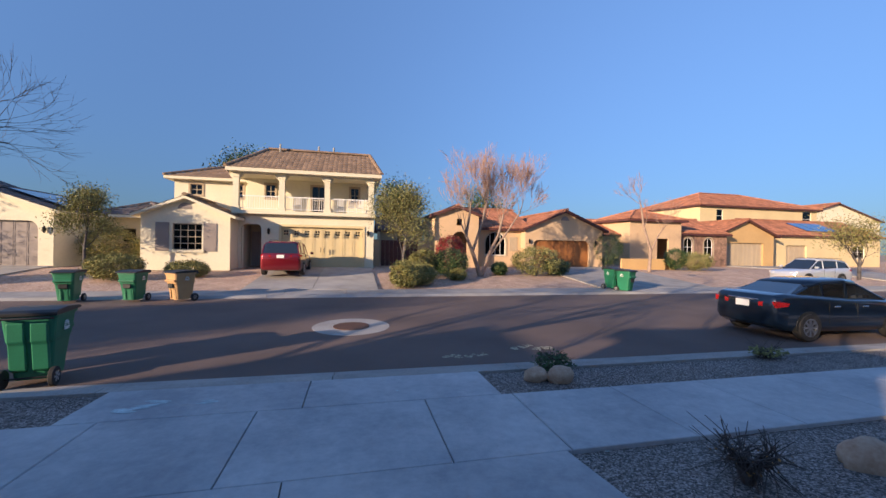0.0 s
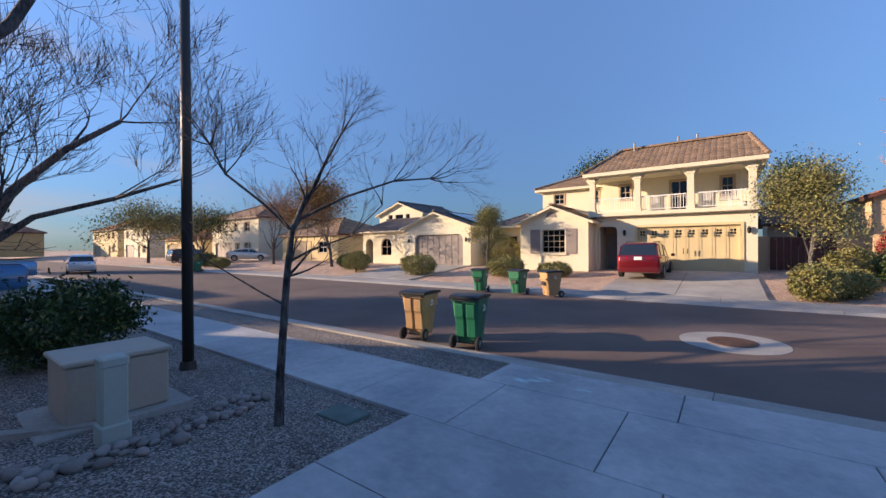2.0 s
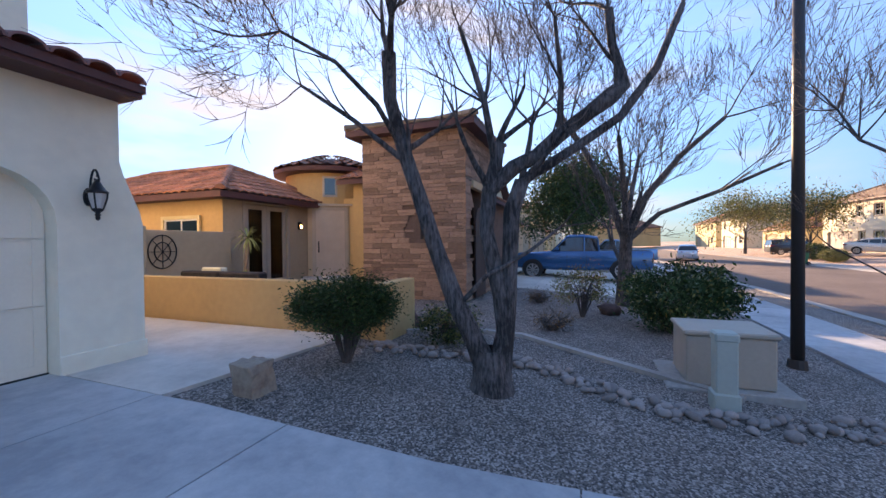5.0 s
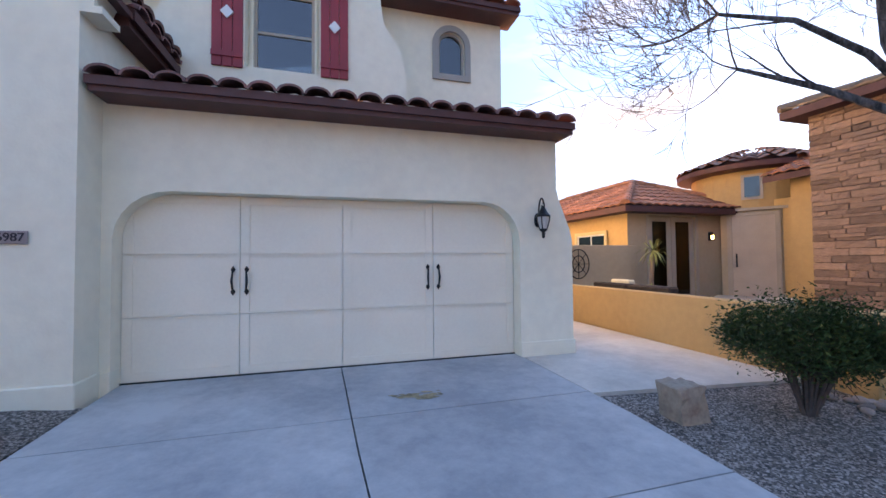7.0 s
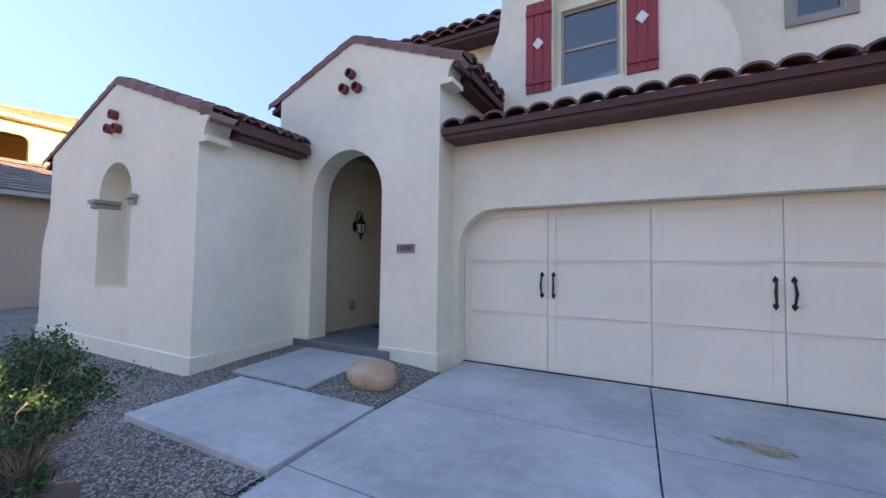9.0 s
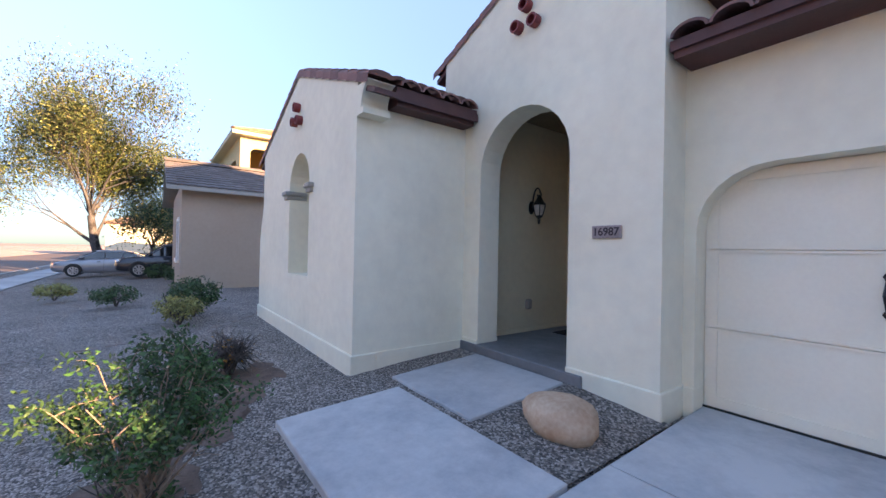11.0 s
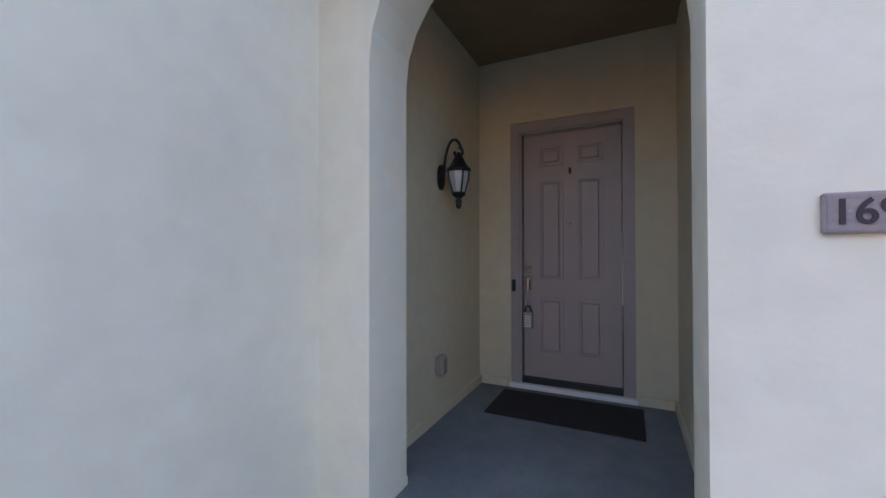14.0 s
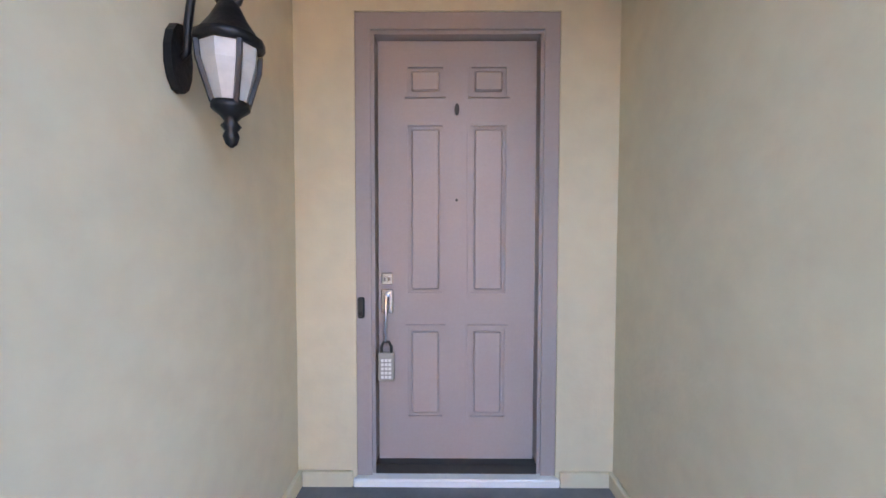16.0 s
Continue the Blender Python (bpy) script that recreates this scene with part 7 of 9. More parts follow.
# ---- yard things ----
def yard():
    def boulder(name, loc, size, label, mat, seed, rough=0.14, sub=3):
        th = thing(name, loc, label, "rock")
        bm = bmesh.new()
        blob(bm, loc, size, rough, sub, seed)
        part("stone", bm, mat, th, smooth=True)
    boulder("boulder", (3.14, -4.22, 0.03), (0.32, 0.22, 0.20), "rounded tan boulder beside the driveway", BOULDER, 3, 0.08)
    blk = thing("boulder", (-2.72, -3.38, -0.1), "squarish pale stone block at the driveway edge", "rock")
    bm = bmesh.new()
    q = box(bm, -2.88, -2.57, -3.51, -3.24, -0.16, 0.19)
    bmesh.ops.subdivide_edges(bm, edges=bm.edges[:], cuts=3, use_grid_fill=True)
    r2 = random.Random(44)
    for v in bm.verts:
        v.co += Vector((r2.uniform(-0.009, 0.009), r2.uniform(-0.009, 0.009), r2.uniform(-0.01, 0.008)))
        v.co.x += (v.co.z + 0.1) * 0.12
    bmesh.ops.bevel(bm, geom=[e for e in bm.edges if e.calc_face_angle(0) > 0.9], offset=0.012, segments=1, affect="EDGES")
    part("stone", bm, material("pale limestone", (0.40, 0.32, 0.24), 0.9, 0.2, 7, 30, 0.03, 30, second=(0.24, 0.17, 0.13)), blk)
    slab = thing("boulder", (4.4, -0.95, -0.24), "long split slab of red-brown rock lying in gravel", "rock")
    bm = bmesh.new()
    ends = [((4.62, -0.66), 0.12, 0.15), ((4.50, -0.85), 0.14, 0.17), ((4.36, -1.02), 0.12, 0.15), ((4.22, -1.22), 0.08, 0.10)]
    rows = []
    for (x, y), w, hgt in ends:
        n = Vector((0.83, 0.56, 0)) * w
        rows.append([bm.verts.new(Vector((x, y, -0.26)) + q) for q in (-n, -n * 0.8 + Vector((0, 0, hgt * 0.8)), n * 0.1 + Vector((0, 0, hgt)), n * 0.9 + Vector((0, 0, hgt * 0.45)), n)])
    for p, q in zip(rows, rows[1:]):
        for i in range(4):
            bm.faces.new((p[i], p[i + 1], q[i + 1], q[i]))
    bm.faces.new(rows[0])
    bm.faces.new(rows[-1][::-1])
    bmesh.ops.bevel(bm, geom=bm.edges[:], offset=0.012, segments=1, affect="EDGES")
    part("stone", bm, material("red rock", (0.30, 0.15, 0.10), 0.9, 0.2, 5, 30, 0.03), slab)
    boulder("boulder", (-6.1, -3.3, -0.1), (0.30, 0.25, 0.22), "dark red lava rock in gravel", material("lava rock", (0.12, 0.07, 0.06), 0.95, 0.2, 8, 40, 0.05), 7, 0.25, 3)
    boulder("boulder", (-9.8, 0.2, -0.3), (0.25, 0.25, 0.18), "dark lava rock in gravel", bpy.data.materials["lava rock"], 8, 0.25, 2)
    boulder("boulder", (3.05, 5.5, -0.55), (0.20, 0.14, 0.13), "small tan boulder in the verge", BOULDER, 9, 0.12)
    boulder("boulder", (3.38, 5.38, -0.53), (0.19, 0.15, 0.16), "round tan boulder in the verge", BOULDER, 10, 0.12)
    boulder("boulder", (4.95, 2.6, -0.5), (0.25, 0.2, 0.2), "half-sunk tan boulder in gravel", BOULDER, 12, 0.12)
    # band of river stones, one by one
    rng = random.Random(9)
    meshes = []
    for i in range(8):
        bm = bmesh.new()
        blob(bm, (0, 0, 0), (1, rng.uniform(0.65, 0.9), rng.uniform(0.5, 0.7)), 0.10, 2, i + 20)
        me = bpy.data.meshes.new("river_stone")
        bm.to_mesh(me)
        bm.free()
        me.shade_smooth()
        me.materials.append(COBBLE)
        meshes.append(me)
    line = [Vector(p) for p in ((-4.83, 2.75, 0), (-4.55, 2.0, 0), (-4.25, 1.3, 0), (-4.2, 0.6, 0), (-4.5, -0.1, 0), (-5.0, -0.9, 0), (-4.95, -1.9, 0), (-4.6, -2.9, 0), (-4.75, -3.25, 0))]
    for a, b in zip(line, line[1:]):
        n = int((b - a).length / 0.035)
        d = (b - a).normalized()
        for i in range(n):
            p = a.lerp(b, i / n) + Vector((-d.y, d.x, 0)) * rng.uniform(-0.2, 0.2)
            s = rng.uniform(0.04, 0.085)
            ob = new("river_stone", rng.choice(meshes))
            tagged(ob, "rounded pinkish grey river stone in a dry stream of gravel", "river stone", "river stones in a band")
            ob.location = (p.x, p.y, gz(p.y) + s * 0.45)
            ob.rotation_euler = (rng.uniform(-0.3, 0.3), rng.uniform(-0.3, 0.3), rng.uniform(0, 6.28))
            ob.scale = (s, s, s)
    # concrete mow strip
    bm = bmesh.new()
    pts = [(-4.95, 1.35), (-6.2, -0.9), (-6.45, -1.3), (-6.3, -2.4), (-5.6, -3.1)]
    for (xa, ya), (xb, yb) in zip(pts, pts[1:]):
        d = (Vector((xb, yb)) - Vector((xa, ya))).normalized() * 0.06
        n = Vector((-d.y, d.x))
        prism(bm, [(xa - n.x, ya - n.y, gz(ya) - 0.02), (xa + n.x, ya + n.y, gz(ya) - 0.02), (xb + n.x, yb + n.y, gz(yb) - 0.02), (xb - n.x, yb - n.y, gz(yb) - 0.02)], (0, 0, 0.08))
    structure("edging", bm, KERB, "low concrete edging strip in gravel", "edging")
    bm = bmesh.new()
    rng = random.Random(14)
    pts = [(9.4, 2.2), (9.35, 0.6), (9.45, -0.7), (9.6, -1.7), (9.9, -2.7), (10.6, -3.4)]
    for (xa, ya), (xb, yb) in zip(pts, pts[1:]):
        n = int(math.hypot(xb - xa, yb - ya) / 0.16)
        for i in range(n):
            x, y = xa + (xb - xa) * i / n + rng.uniform(-0.02, 0.02), ya + (yb - ya) * i / n
            blob(bm, (x, y, gz(y)), (rng.uniform(0.05, 0.08), 0.09, rng.uniform(0.02, 0.045)), 0.2, 1, i)
    structure("edging", bm, COBBLE, "broken line of small dark edging stones in gravel", "edging")
    # utility cabinet, pedestal, ground box, street light
    c = thing("utility_cabinet", (-5.55, 1.25, -0.46), "beige metal utility cabinet on a concrete pad", "utility box")
    bm = bmesh.new()
    box(bm, -6.2, -5.05, 0.62, 1.95, -0.55, -0.40, 0.01)
    part("pad", bm, KERB, c, "rough concrete pad")
    bm = bmesh.new()
    box(bm, -6.0, -5.2, 0.85, 1.75, -0.40, 0.20, 0.02)
    part("case", bm, METALBOX, c)
    bm = bmesh.new()
    box(bm, -6.03, -5.17, 0.82, 1.78, 0.20, 0.26, 0.015)
    part("lid", bm, METALBOX, c)
    bm = bmesh.new()
    box(bm, -5.2, -5.175, 1.25, 1.33, 0.03, 0.10, 0.005)
    part("latch", bm, IRON, c)
    p = thing("utility_pedestal", (-4.62, 1.08, -0.45), "pale green telephone pedestal standing in gravel", "utility box")
    bm = bmesh.new()
    box(bm, -4.72, -4.52, 0.98, 1.18, -0.48, 0.36, 0.015)
    part("case", bm, BOXGREEN, p)
    bm = bmesh.new()
    box(bm, -4.74, -4.50, 0.96, 1.20, -0.50, -0.25, 0.015)
    part("base", bm, BOXGREEN, p)
    bm = bmesh.new()
    box(bm, -4.73, -4.51, 0.97, 1.19, 0.28, 0.38, 0.02)
    part("cap", bm, BOXGREEN, p)
    v = thing("valve_box", (-3.5, 2.95, -0.56), "faded green plastic box lid set in gravel", "ground box")
    bm = bmesh.new()
    box(bm, -3.78, -3.25, 2.75, 3.12, -0.7, -0.545, 0.01)
    part("lid", bm, COVER, v)
    s = thing("street_light", (-6.95, 2.62, -0.5), "tall dark bronze street light pole beside the pavement", "street lamp")
    bm = bmesh.new()
    tube(bm, [(-6.95, 2.62, -0.55), (-6.95, 2.62, 7.6)], [0.085, 0.065], 12)
    part("pole", bm, POLE, s, smooth=True)
    bm = bmesh.new()
    tube(bm, [(-6.95, 2.62, -0.56), (-6.95, 2.62, -0.42)], [0.13, 0.11], 12)
    part("base", bm, POLE, s)
    bm = bmesh.new()
    tube(bm, [(-6.95, 2.62, 7.4), (-6.95, 3.2, 7.7), (-6.95, 4.2, 7.75)], 0.035, 8)
    part("arm", bm, POLE, s)
    bm = bmesh.new()
    box(bm, -7.08, -6.82, 4.1, 4.7, 7.68, 7.82, 0.03)
    part("lamp_head", bm, POLE, s)
    # manhole in the road
    m = thing("manhole", (0.25, 10.15, -0.655), "round iron manhole cover in a worn concrete collar", "manhole cover")
    for r, z, mt, nm in ((0.96, 0.004, KERB, "collar"), (0.45, 0.016, material("rusty iron", (0.14, 0.07, 0.045), 0.7, 0.2, 8, 60, 0.02, metal=0.4), "cover")):
        bm = bmesh.new()
        ring = [(0.25 + r * math.cos(t), 10.15 + r * math.sin(t)) for t in np.linspace(0, 2 * math.pi, 33)[:-1]]
        zz = lambda y: float(np.interp(y, [6.7, 11.3, 15.8], [-0.715, -0.63, -0.70]))
        prism(bm, [(x, y, zz(y) + z) for x, y in ring], (0, 0, -0.05))
        part(nm, bm, mt, m)
    for a, b in ((-23.5, -18.2), (-18.2, -12.9)):
        for c, d in ((-4.9, -2.1), (-2.1, 0.7), (0.7, 3.4)):
            sloped_slab("driveway", a, b, c, d, -0.01, 0.12, CONCRETE_WARM, "concrete driveway of the ochre house")
    # path to the side court
    for pts, lab in (([(-2.262, -4.05), (-4.92, -3.75), (-4.8, -9.5), (-3.3, -9.5), (-3.3, -5.86), (-2.235, -5.6)], "pale washed concrete path beside the garage"),):
        bm = bmesh.new()
        prism(bm, [(x, y, finish(y) - 0.005) for x, y in pts], (0, 0, -0.12))
        structure("path", bm, CONCRETE_WARM, lab, "path")


yard()


def patch(name, pts, mat, label, z, seed, spots=1, size=0.1, stretch=1.0):
    """Flat irregular marks lying on a hard surface."""
    rng = random.Random(seed)
    bm = bmesh.new()
    for i, (x, y) in enumerate(pts):
        for k in range(spots):
            a0, s = rng.uniform(0, 6.28), size * rng.uniform(0.3, 1.0)
            cx, cy = x + rng.uniform(-size, size), y + rng.uniform(-size, size) * 0.6
            ring = [(cx + stretch * s * rng.uniform(0.5, 1.0) * math.cos(t), cy + s * rng.uniform(0.25, 0.6) * math.sin(t)) for t in np.linspace(0, 2 * math.pi, 10)[:-1]]
            bm.faces.new([bm.verts.new((px, py, z(py) + 0.0035 + 0.0004 * ((i * spots + k) % 6))) for px, py in ring])
    th = thing(name, (pts[0][0], pts[0][1], z(pts[0][1])), label, "mark")
    part("mark", bm, mat, th, kind="stuff" if len(pts) * spots > 10 else "")


STAIN = material("rusty dirt stain", (0.42, 0.33, 0.20), 0.9, 0.3, 8, 50)
CHALK = material("pale blue chalk", (0.50, 0.62, 0.62), 0.9, 0.2, 8, 50)
STRAW = material("dry straw", (0.42, 0.38, 0.26), 0.9, 0.3, 10, 60)
patch("stain", [(-0.42, -4.46), (-0.55, -4.42), (-0.3, -4.5), (-0.62, -4.5)], STAIN, "brown dirt stain on the concrete driveway", finish, 3, 9, 0.10)
SOIL = material("red brown soil", (0.16, 0.10, 0.075), 0.95, 0.25, 5, 40, 0.04)
patch("soil", [(6.1, -2.3), (6.4, -2.6), (6.7, -2.2), (5.2, -2.0), (5.0, -1.7), (4.2, -1.3), (5.5, -2.1), (3.9, -1.6), (4.6, -1.6)], SOIL, "bare red-brown soil patch in the gravel", gz, 12, 7, 0.38, 1.2)
patch("chalk_mark", [(-2.15, 5.3), (-2.3, 5.2), (-2.05, 5.45), (-1.4, 5.35)], CHALK, "faded pale blue chalk scrawl on the apron", finish, 5, 5, 0.10, 1.6)
patch("chalk_mark", [(0.9, 5.3), (2.7, 3.3)], CHALK, "faint pale blue chalk dot on the concrete", finish, 6, 2, 0.04)
road_z = lambda y: float(np.interp(y, [6.7, 11.3, 15.8], [-0.715, -0.63, -0.70]))
patch("litter", [(2.3, 7.25), (2.55, 7.2), (2.1, 7.3), (2.75, 7.3)], STRAW, "scatter of dry leaves on the asphalt", road_z, 7, 9, 0.14, 0.4)
patch("litter", [(3.7, 7.6), (4.0, 7.5), (4.3, 7.55), (3.9, 7.75)], STRAW, "scatter of straw on the asphalt", road_z, 8, 12, 0.16, 0.4)


# ---- the ochre house with the stone tower ----
def stone_face(parent, o, u, n, width, z0, z1, holes, rng, meshes, limit):
    """Ledger stones laid one by one on a wall from o along u, facing n."""
    o, u, n = Vector(o), Vector(u), Vector(n)
    turn = math.atan2(u.y, u.x)
    z, made = z0, 0
    while z < z1 - 0.03:
        h = min(rng.choice((0.07, 0.09, 0.11, 0.14)), z1 - z)
        s = 0.0
        while s < width - 0.02:
            w = min(rng.uniform(0.22, 0.6), width - s)
            if width - s - w < 0.1:
                w = width - s
            if not any(a - 0.02 < s + w / 2 < b + 0.02 and c < z + h / 2 < d for a, b, c, d in holes):
                ob = new("stone", rng.choice(meshes))
                ob.parent = parent
                p = o + u * (s + w / 2) + Vector((0, 0, z + h / 2)) - BASE[parent.name]
                ob.location = p
                ob.rotation_euler = (0, 0, turn)
                ob.scale = (w - 0.012, rng.uniform(0.05, 0.085), h - 0.010)
                made += 1
            s += w
        z += h
    return made


def court_house():
    h = thing("house", (-10, -9, -0.12), "ochre stucco house with red tile roofs and a square stone tower", "house")
    rng = random.Random(77)
    # main block with french doors facing the court
    block(h, STUCCO_TAN, -12.0, -7.75, -18, -9.75, -0.12, 2.75, [[(p[0], p[1]) for p in hh] for hh in [rect(1.8, 3.5, 0.02, 2.58)]], 1)
    # its east face: a thin ochre sheet with the light painted into its colour
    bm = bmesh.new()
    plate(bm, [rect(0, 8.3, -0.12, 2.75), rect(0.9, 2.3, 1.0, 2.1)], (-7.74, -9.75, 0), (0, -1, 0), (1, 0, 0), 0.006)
    part("wall", bm, STUCCO_OCHRE, h, "ochre stucco side wall, light put into its colour")
    window(h, rect(0.9, 2.3, 1.0, 2.1), (-7.70, -9.75, 0), (0, -1, 0), (1, 0, 0), WHITE, STUCCO_YELLOW, 0.1, (1, 0), inset=0.0, blind=BLIND, label="sliding window with a cream surround")
    # slope steepened to hold the low sun off the yard
    hip_roof(h, TILE_RED, -12.0, -7.75, -18, -9.75, 2.80, 0.46, label="red and tan barrel tile hip roof")
    for a, b in ((1.8, 2.65), (2.65, 3.5)):
        x0, x1 = -12 + a, -12 + b
        bm = bmesh.new()
        plate(bm, [rect(x0 + 0.01, x1 - 0.01, 0.03, 2.56), rect(x0 + 0.16, x1 - 0.16, 0.25, 2.42)], (0, -9.80, 0), (1, 0, 0), (0, 1, 0), 0.05)
        d = part("door", bm, METALBOX, h, "glazed french door leaf with a pale frame")
        bm = bmesh.new()
        plate(bm, [rect(x0 + 0.16, x1 - 0.16, 0.25, 2.42)], (0, -9.825, 0), (1, 0, 0), (0, 1, 0), 0.008)
        part("pane", bm, GLASS_DARK, d)
    bm = bmesh.new()
    ring_frame(bm, rect(-10.2, -8.5, 0.02, 2.58), (0, -9.75, 0), (1, 0, 0), (0, 1, 0), 0.1, 0.03, 0)
    part("door_frame", bm, METALBOX, h)
    # near-black sheet painting the unlit room behind the french doors
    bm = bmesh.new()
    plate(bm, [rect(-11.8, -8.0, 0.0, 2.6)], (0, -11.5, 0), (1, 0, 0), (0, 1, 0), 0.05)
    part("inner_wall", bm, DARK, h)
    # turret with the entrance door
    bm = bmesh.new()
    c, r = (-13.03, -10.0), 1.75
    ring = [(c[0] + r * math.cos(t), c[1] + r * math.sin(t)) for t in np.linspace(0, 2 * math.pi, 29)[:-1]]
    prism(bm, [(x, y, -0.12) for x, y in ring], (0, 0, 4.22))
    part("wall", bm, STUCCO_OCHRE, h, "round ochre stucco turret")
    bm = bmesh.new()
    n = 28
    apex = Vector((c[0], c[1], 4.95))
    for k in range(n):
        t0, t1 = 2 * math.pi * k / n, 2 * math.pi * (k + 1) / n
        for j in range(5):
            f0, f1 = 1 - j / 5, 1 - (j + 1) / 5
            e0, e1 = 2.2 * f0, 2.2 * f1
            z0, z1 = 4.10 + 0.85 * (1 - f0), 4.10 + 0.85 * (1 - f1)
            tm = (t0 + t1) / 2
            pts = []
            for rr, zz, lift in ((e0, z0, 0.05), (e1, z1, 0.0)):
                pts.append([bm.verts.new((c[0] + rr * math.cos(t), c[1] + rr * math.sin(t), zz + lift + b)) for t, b in ((t0, 0), (tm, 0.09 if rr > 0.2 else 0), (t1, 0))])
            for q in range(2):
                if e1 > 0.01:
                    bm.faces.new((pts[0][q], pts[0][q + 1], pts[1][q + 1], pts[1][q]))
    bmesh.ops.remove_doubles(bm, verts=bm.verts, dist=0.0001)
    rr = part("roof", bm, TILE_RED, h, "conical tile roof of the turret")
    bm = bmesh.new()
    lathe(bm, (c[0], c[1], 0), [(1.7, 3.92), (2.18, 3.96), (2.2, 4.10), (0.1, 4.8)], 28)
    part("fascia", bm, FASCIA, rr)
    # a flat bay on the turret carries the door
    out, side = Vector((0.83, 0.55, 0)).normalized(), Vector((-0.55, 0.83, 0)).normalized()
    c0 = Vector((c[0], c[1], 0))

    def bay(w0, w1, d0, d1, z0, z1):
        b = bmesh.new()
        q = [c0 + side * w + out * d + Vector((0, 0, z0)) for w, d in ((w0, d0), (w1, d0), (w1, d1), (w0, d1))]
        prism(b, [tuple(p) for p in q], (0, 0, z1 - z0))
        return b

    part("wall", bay(-0.78, 0.78, 0.4, 1.80, -0.12, 2.72), STUCCO_TAN, h, "flat entrance bay with a moulded head")
    part("trim", bay(-0.84, 0.84, 1.2, 1.88, 2.72, 2.80), METALBOX, h, "moulded head over the entrance")
    part("door_frame", bay(-0.62, -0.5, 1.80, 1.86, 0.2, 2.66), METALBOX, h)
    part("door_frame", bay(0.5, 0.62, 1.80, 1.86, 0.2, 2.66), METALBOX, h)
    part("door_frame", bay(-0.5, 0.5, 1.80, 1.86, 2.56, 2.66), METALBOX, h)
    part("step", bay(-0.9, 0.9, 1.80, 2.9, -0.12, 0.2), CONCRETE_WARM, h, "concrete doorstep")
    d = part("door", bay(-0.5, 0.5, 1.80, 1.825, 0.2, 2.56), material("cream door", (0.52, 0.43, 0.35), 0.6, 0.05), h, "closed plank entrance door")
    for k in range(5):
        part("board", bay(-0.49 + k * 0.197, -0.302 + k * 0.197, 1.825, 1.838, 0.24, 2.52), bpy.data.materials["cream door"], d)
    part("door_handle", bay(-0.42, -0.38, 1.84, 1.9, 1.05, 1.45), IRON, d, "black iron door handle")
    w = part("window", bay(-0.26, 0.26, 1.70, 1.77, 3.05, 3.80), METALBOX, h, "small square turret window")
    part("pane", bay(-0.18, 0.18, 1.775, 1.782, 3.13, 3.72), CARGLASS_HOUSE, w)
    # side wall between the turret and the tower
    bm = bmesh.new()
    box(bm, -11.6, -11.05, -7.7, -6.06, -0.12, 3.35)
    part("wall", bm, STUCCO_OCHRE, h, "ochre stucco wall behind the tower")
    bm = bmesh.new()
    prism(bm, [(-10.65, -8.1, 3.30), (-10.65, -8.1, 3.46), (-11.9, -8.1, 3.9), (-11.9, -8.1, 3.74)], (0, 2.0, 0))
    part("fascia", bm, FASCIA, h)
    bm = bmesh.new()
    tile_roof(bm, (-10.62, -8.12, 3.47), (0, 1, 0), (-1.25, 0, 0.44), 2.0, lambda q: (0, 1.32))
    part("roof", bm, TILE_RED, h, "short tile roof beside the tower")
    # tower with ledger stone on its two seen sides
    tx0, tx1, ty0, ty1, tt = -11.9, -9.0, -6.05, -3.1, 4.22
    hole_e = rect(1.35, 1.95, 1.35, 2.45)
    block(h, MORTAR, tx0, tx1 - 0.06, ty0, ty1 - 0.06, -0.12, tt, [rect(1.25, 2.35, -0.12, 2.9)], 1, side_holes={"e": [rect(1.47, 1.97, 1.45, 2.35)]})
    me = []
    for i in range(6):
        bm = bmesh.new()
        vs = box(bm, -0.5, 0.5, -0.5, 0.5, -0.5, 0.5)
        bmesh.ops.subdivide_edges(bm, edges=[e for e in bm.edges if abs(e.verts[0].co.x - e.verts[1].co.x) > 0.5], cuts=2)
        for v in bm.verts:
            v.co += Vector((0 if abs(v.co.x) > 0.4 else rng.uniform(-0.06, 0.06), rng.uniform(-0.2, 0.2), rng.uniform(-0.06, 0.06)))
        m = bpy.data.meshes.new("stone")
        bm.to_mesh(m)
        bm.free()
        m.materials.append(STONE)
        me.append(m)
    bm = bmesh.new()
    plate(bm, [rect(0, ty1 - ty0 - 0.06, -0.12, tt), rect(1.45, 1.99, 1.44, 2.36)], (tx1 - 0.055, ty0, 0), (0, 1, 0), (1, 0, 0), 0.012)
    cladding = part("stone_facing", bm, MORTAR, h, "stacked ledger stone facing")
    stone_face(cladding, (tx1 - 0.03, ty0, 0), (0, 1, 0), (1, 0, 0), ty1 - ty0, -0.12, tt, [(1.42, 2.02, 1.42, 2.38)], rng, me, 0)
    clad2 = part("stone_facing", bmesh_box(tx0, tx1 - 0.07, ty1 - 0.066, ty1 - 0.052, 2.9, tt, rect), MORTAR, h, "stacked ledger stone facing")
    stone_face(clad2, (tx1, ty1 - 0.03, 0), (-1, 0, 0), (0, 1, 0), tx1 - tx0, -0.12, tt, [(0.55, 1.65, -0.2, 2.9)], rng, me, 0)
    bm = bmesh.new()
    box(bm, -10.65, -9.55, -3.2, -3.05, 2.78, 2.98, 0.01)
    part("lintel", bm, STUCCO_PEACH, h, "pale lintel over the tower opening")
    bm = bmesh.new()
    plate(bm, [arch(-10.6, -9.62, -0.1, 2.3, 0.45)], (0, -3.02, 0), (1, 0, 0), (0, 1, 0), 0.04)
    part("gate", bm, material("dark iron gate", (0.05, 0.025, 0.02), 0.6, 0.2), h, "dark iron arched gate")
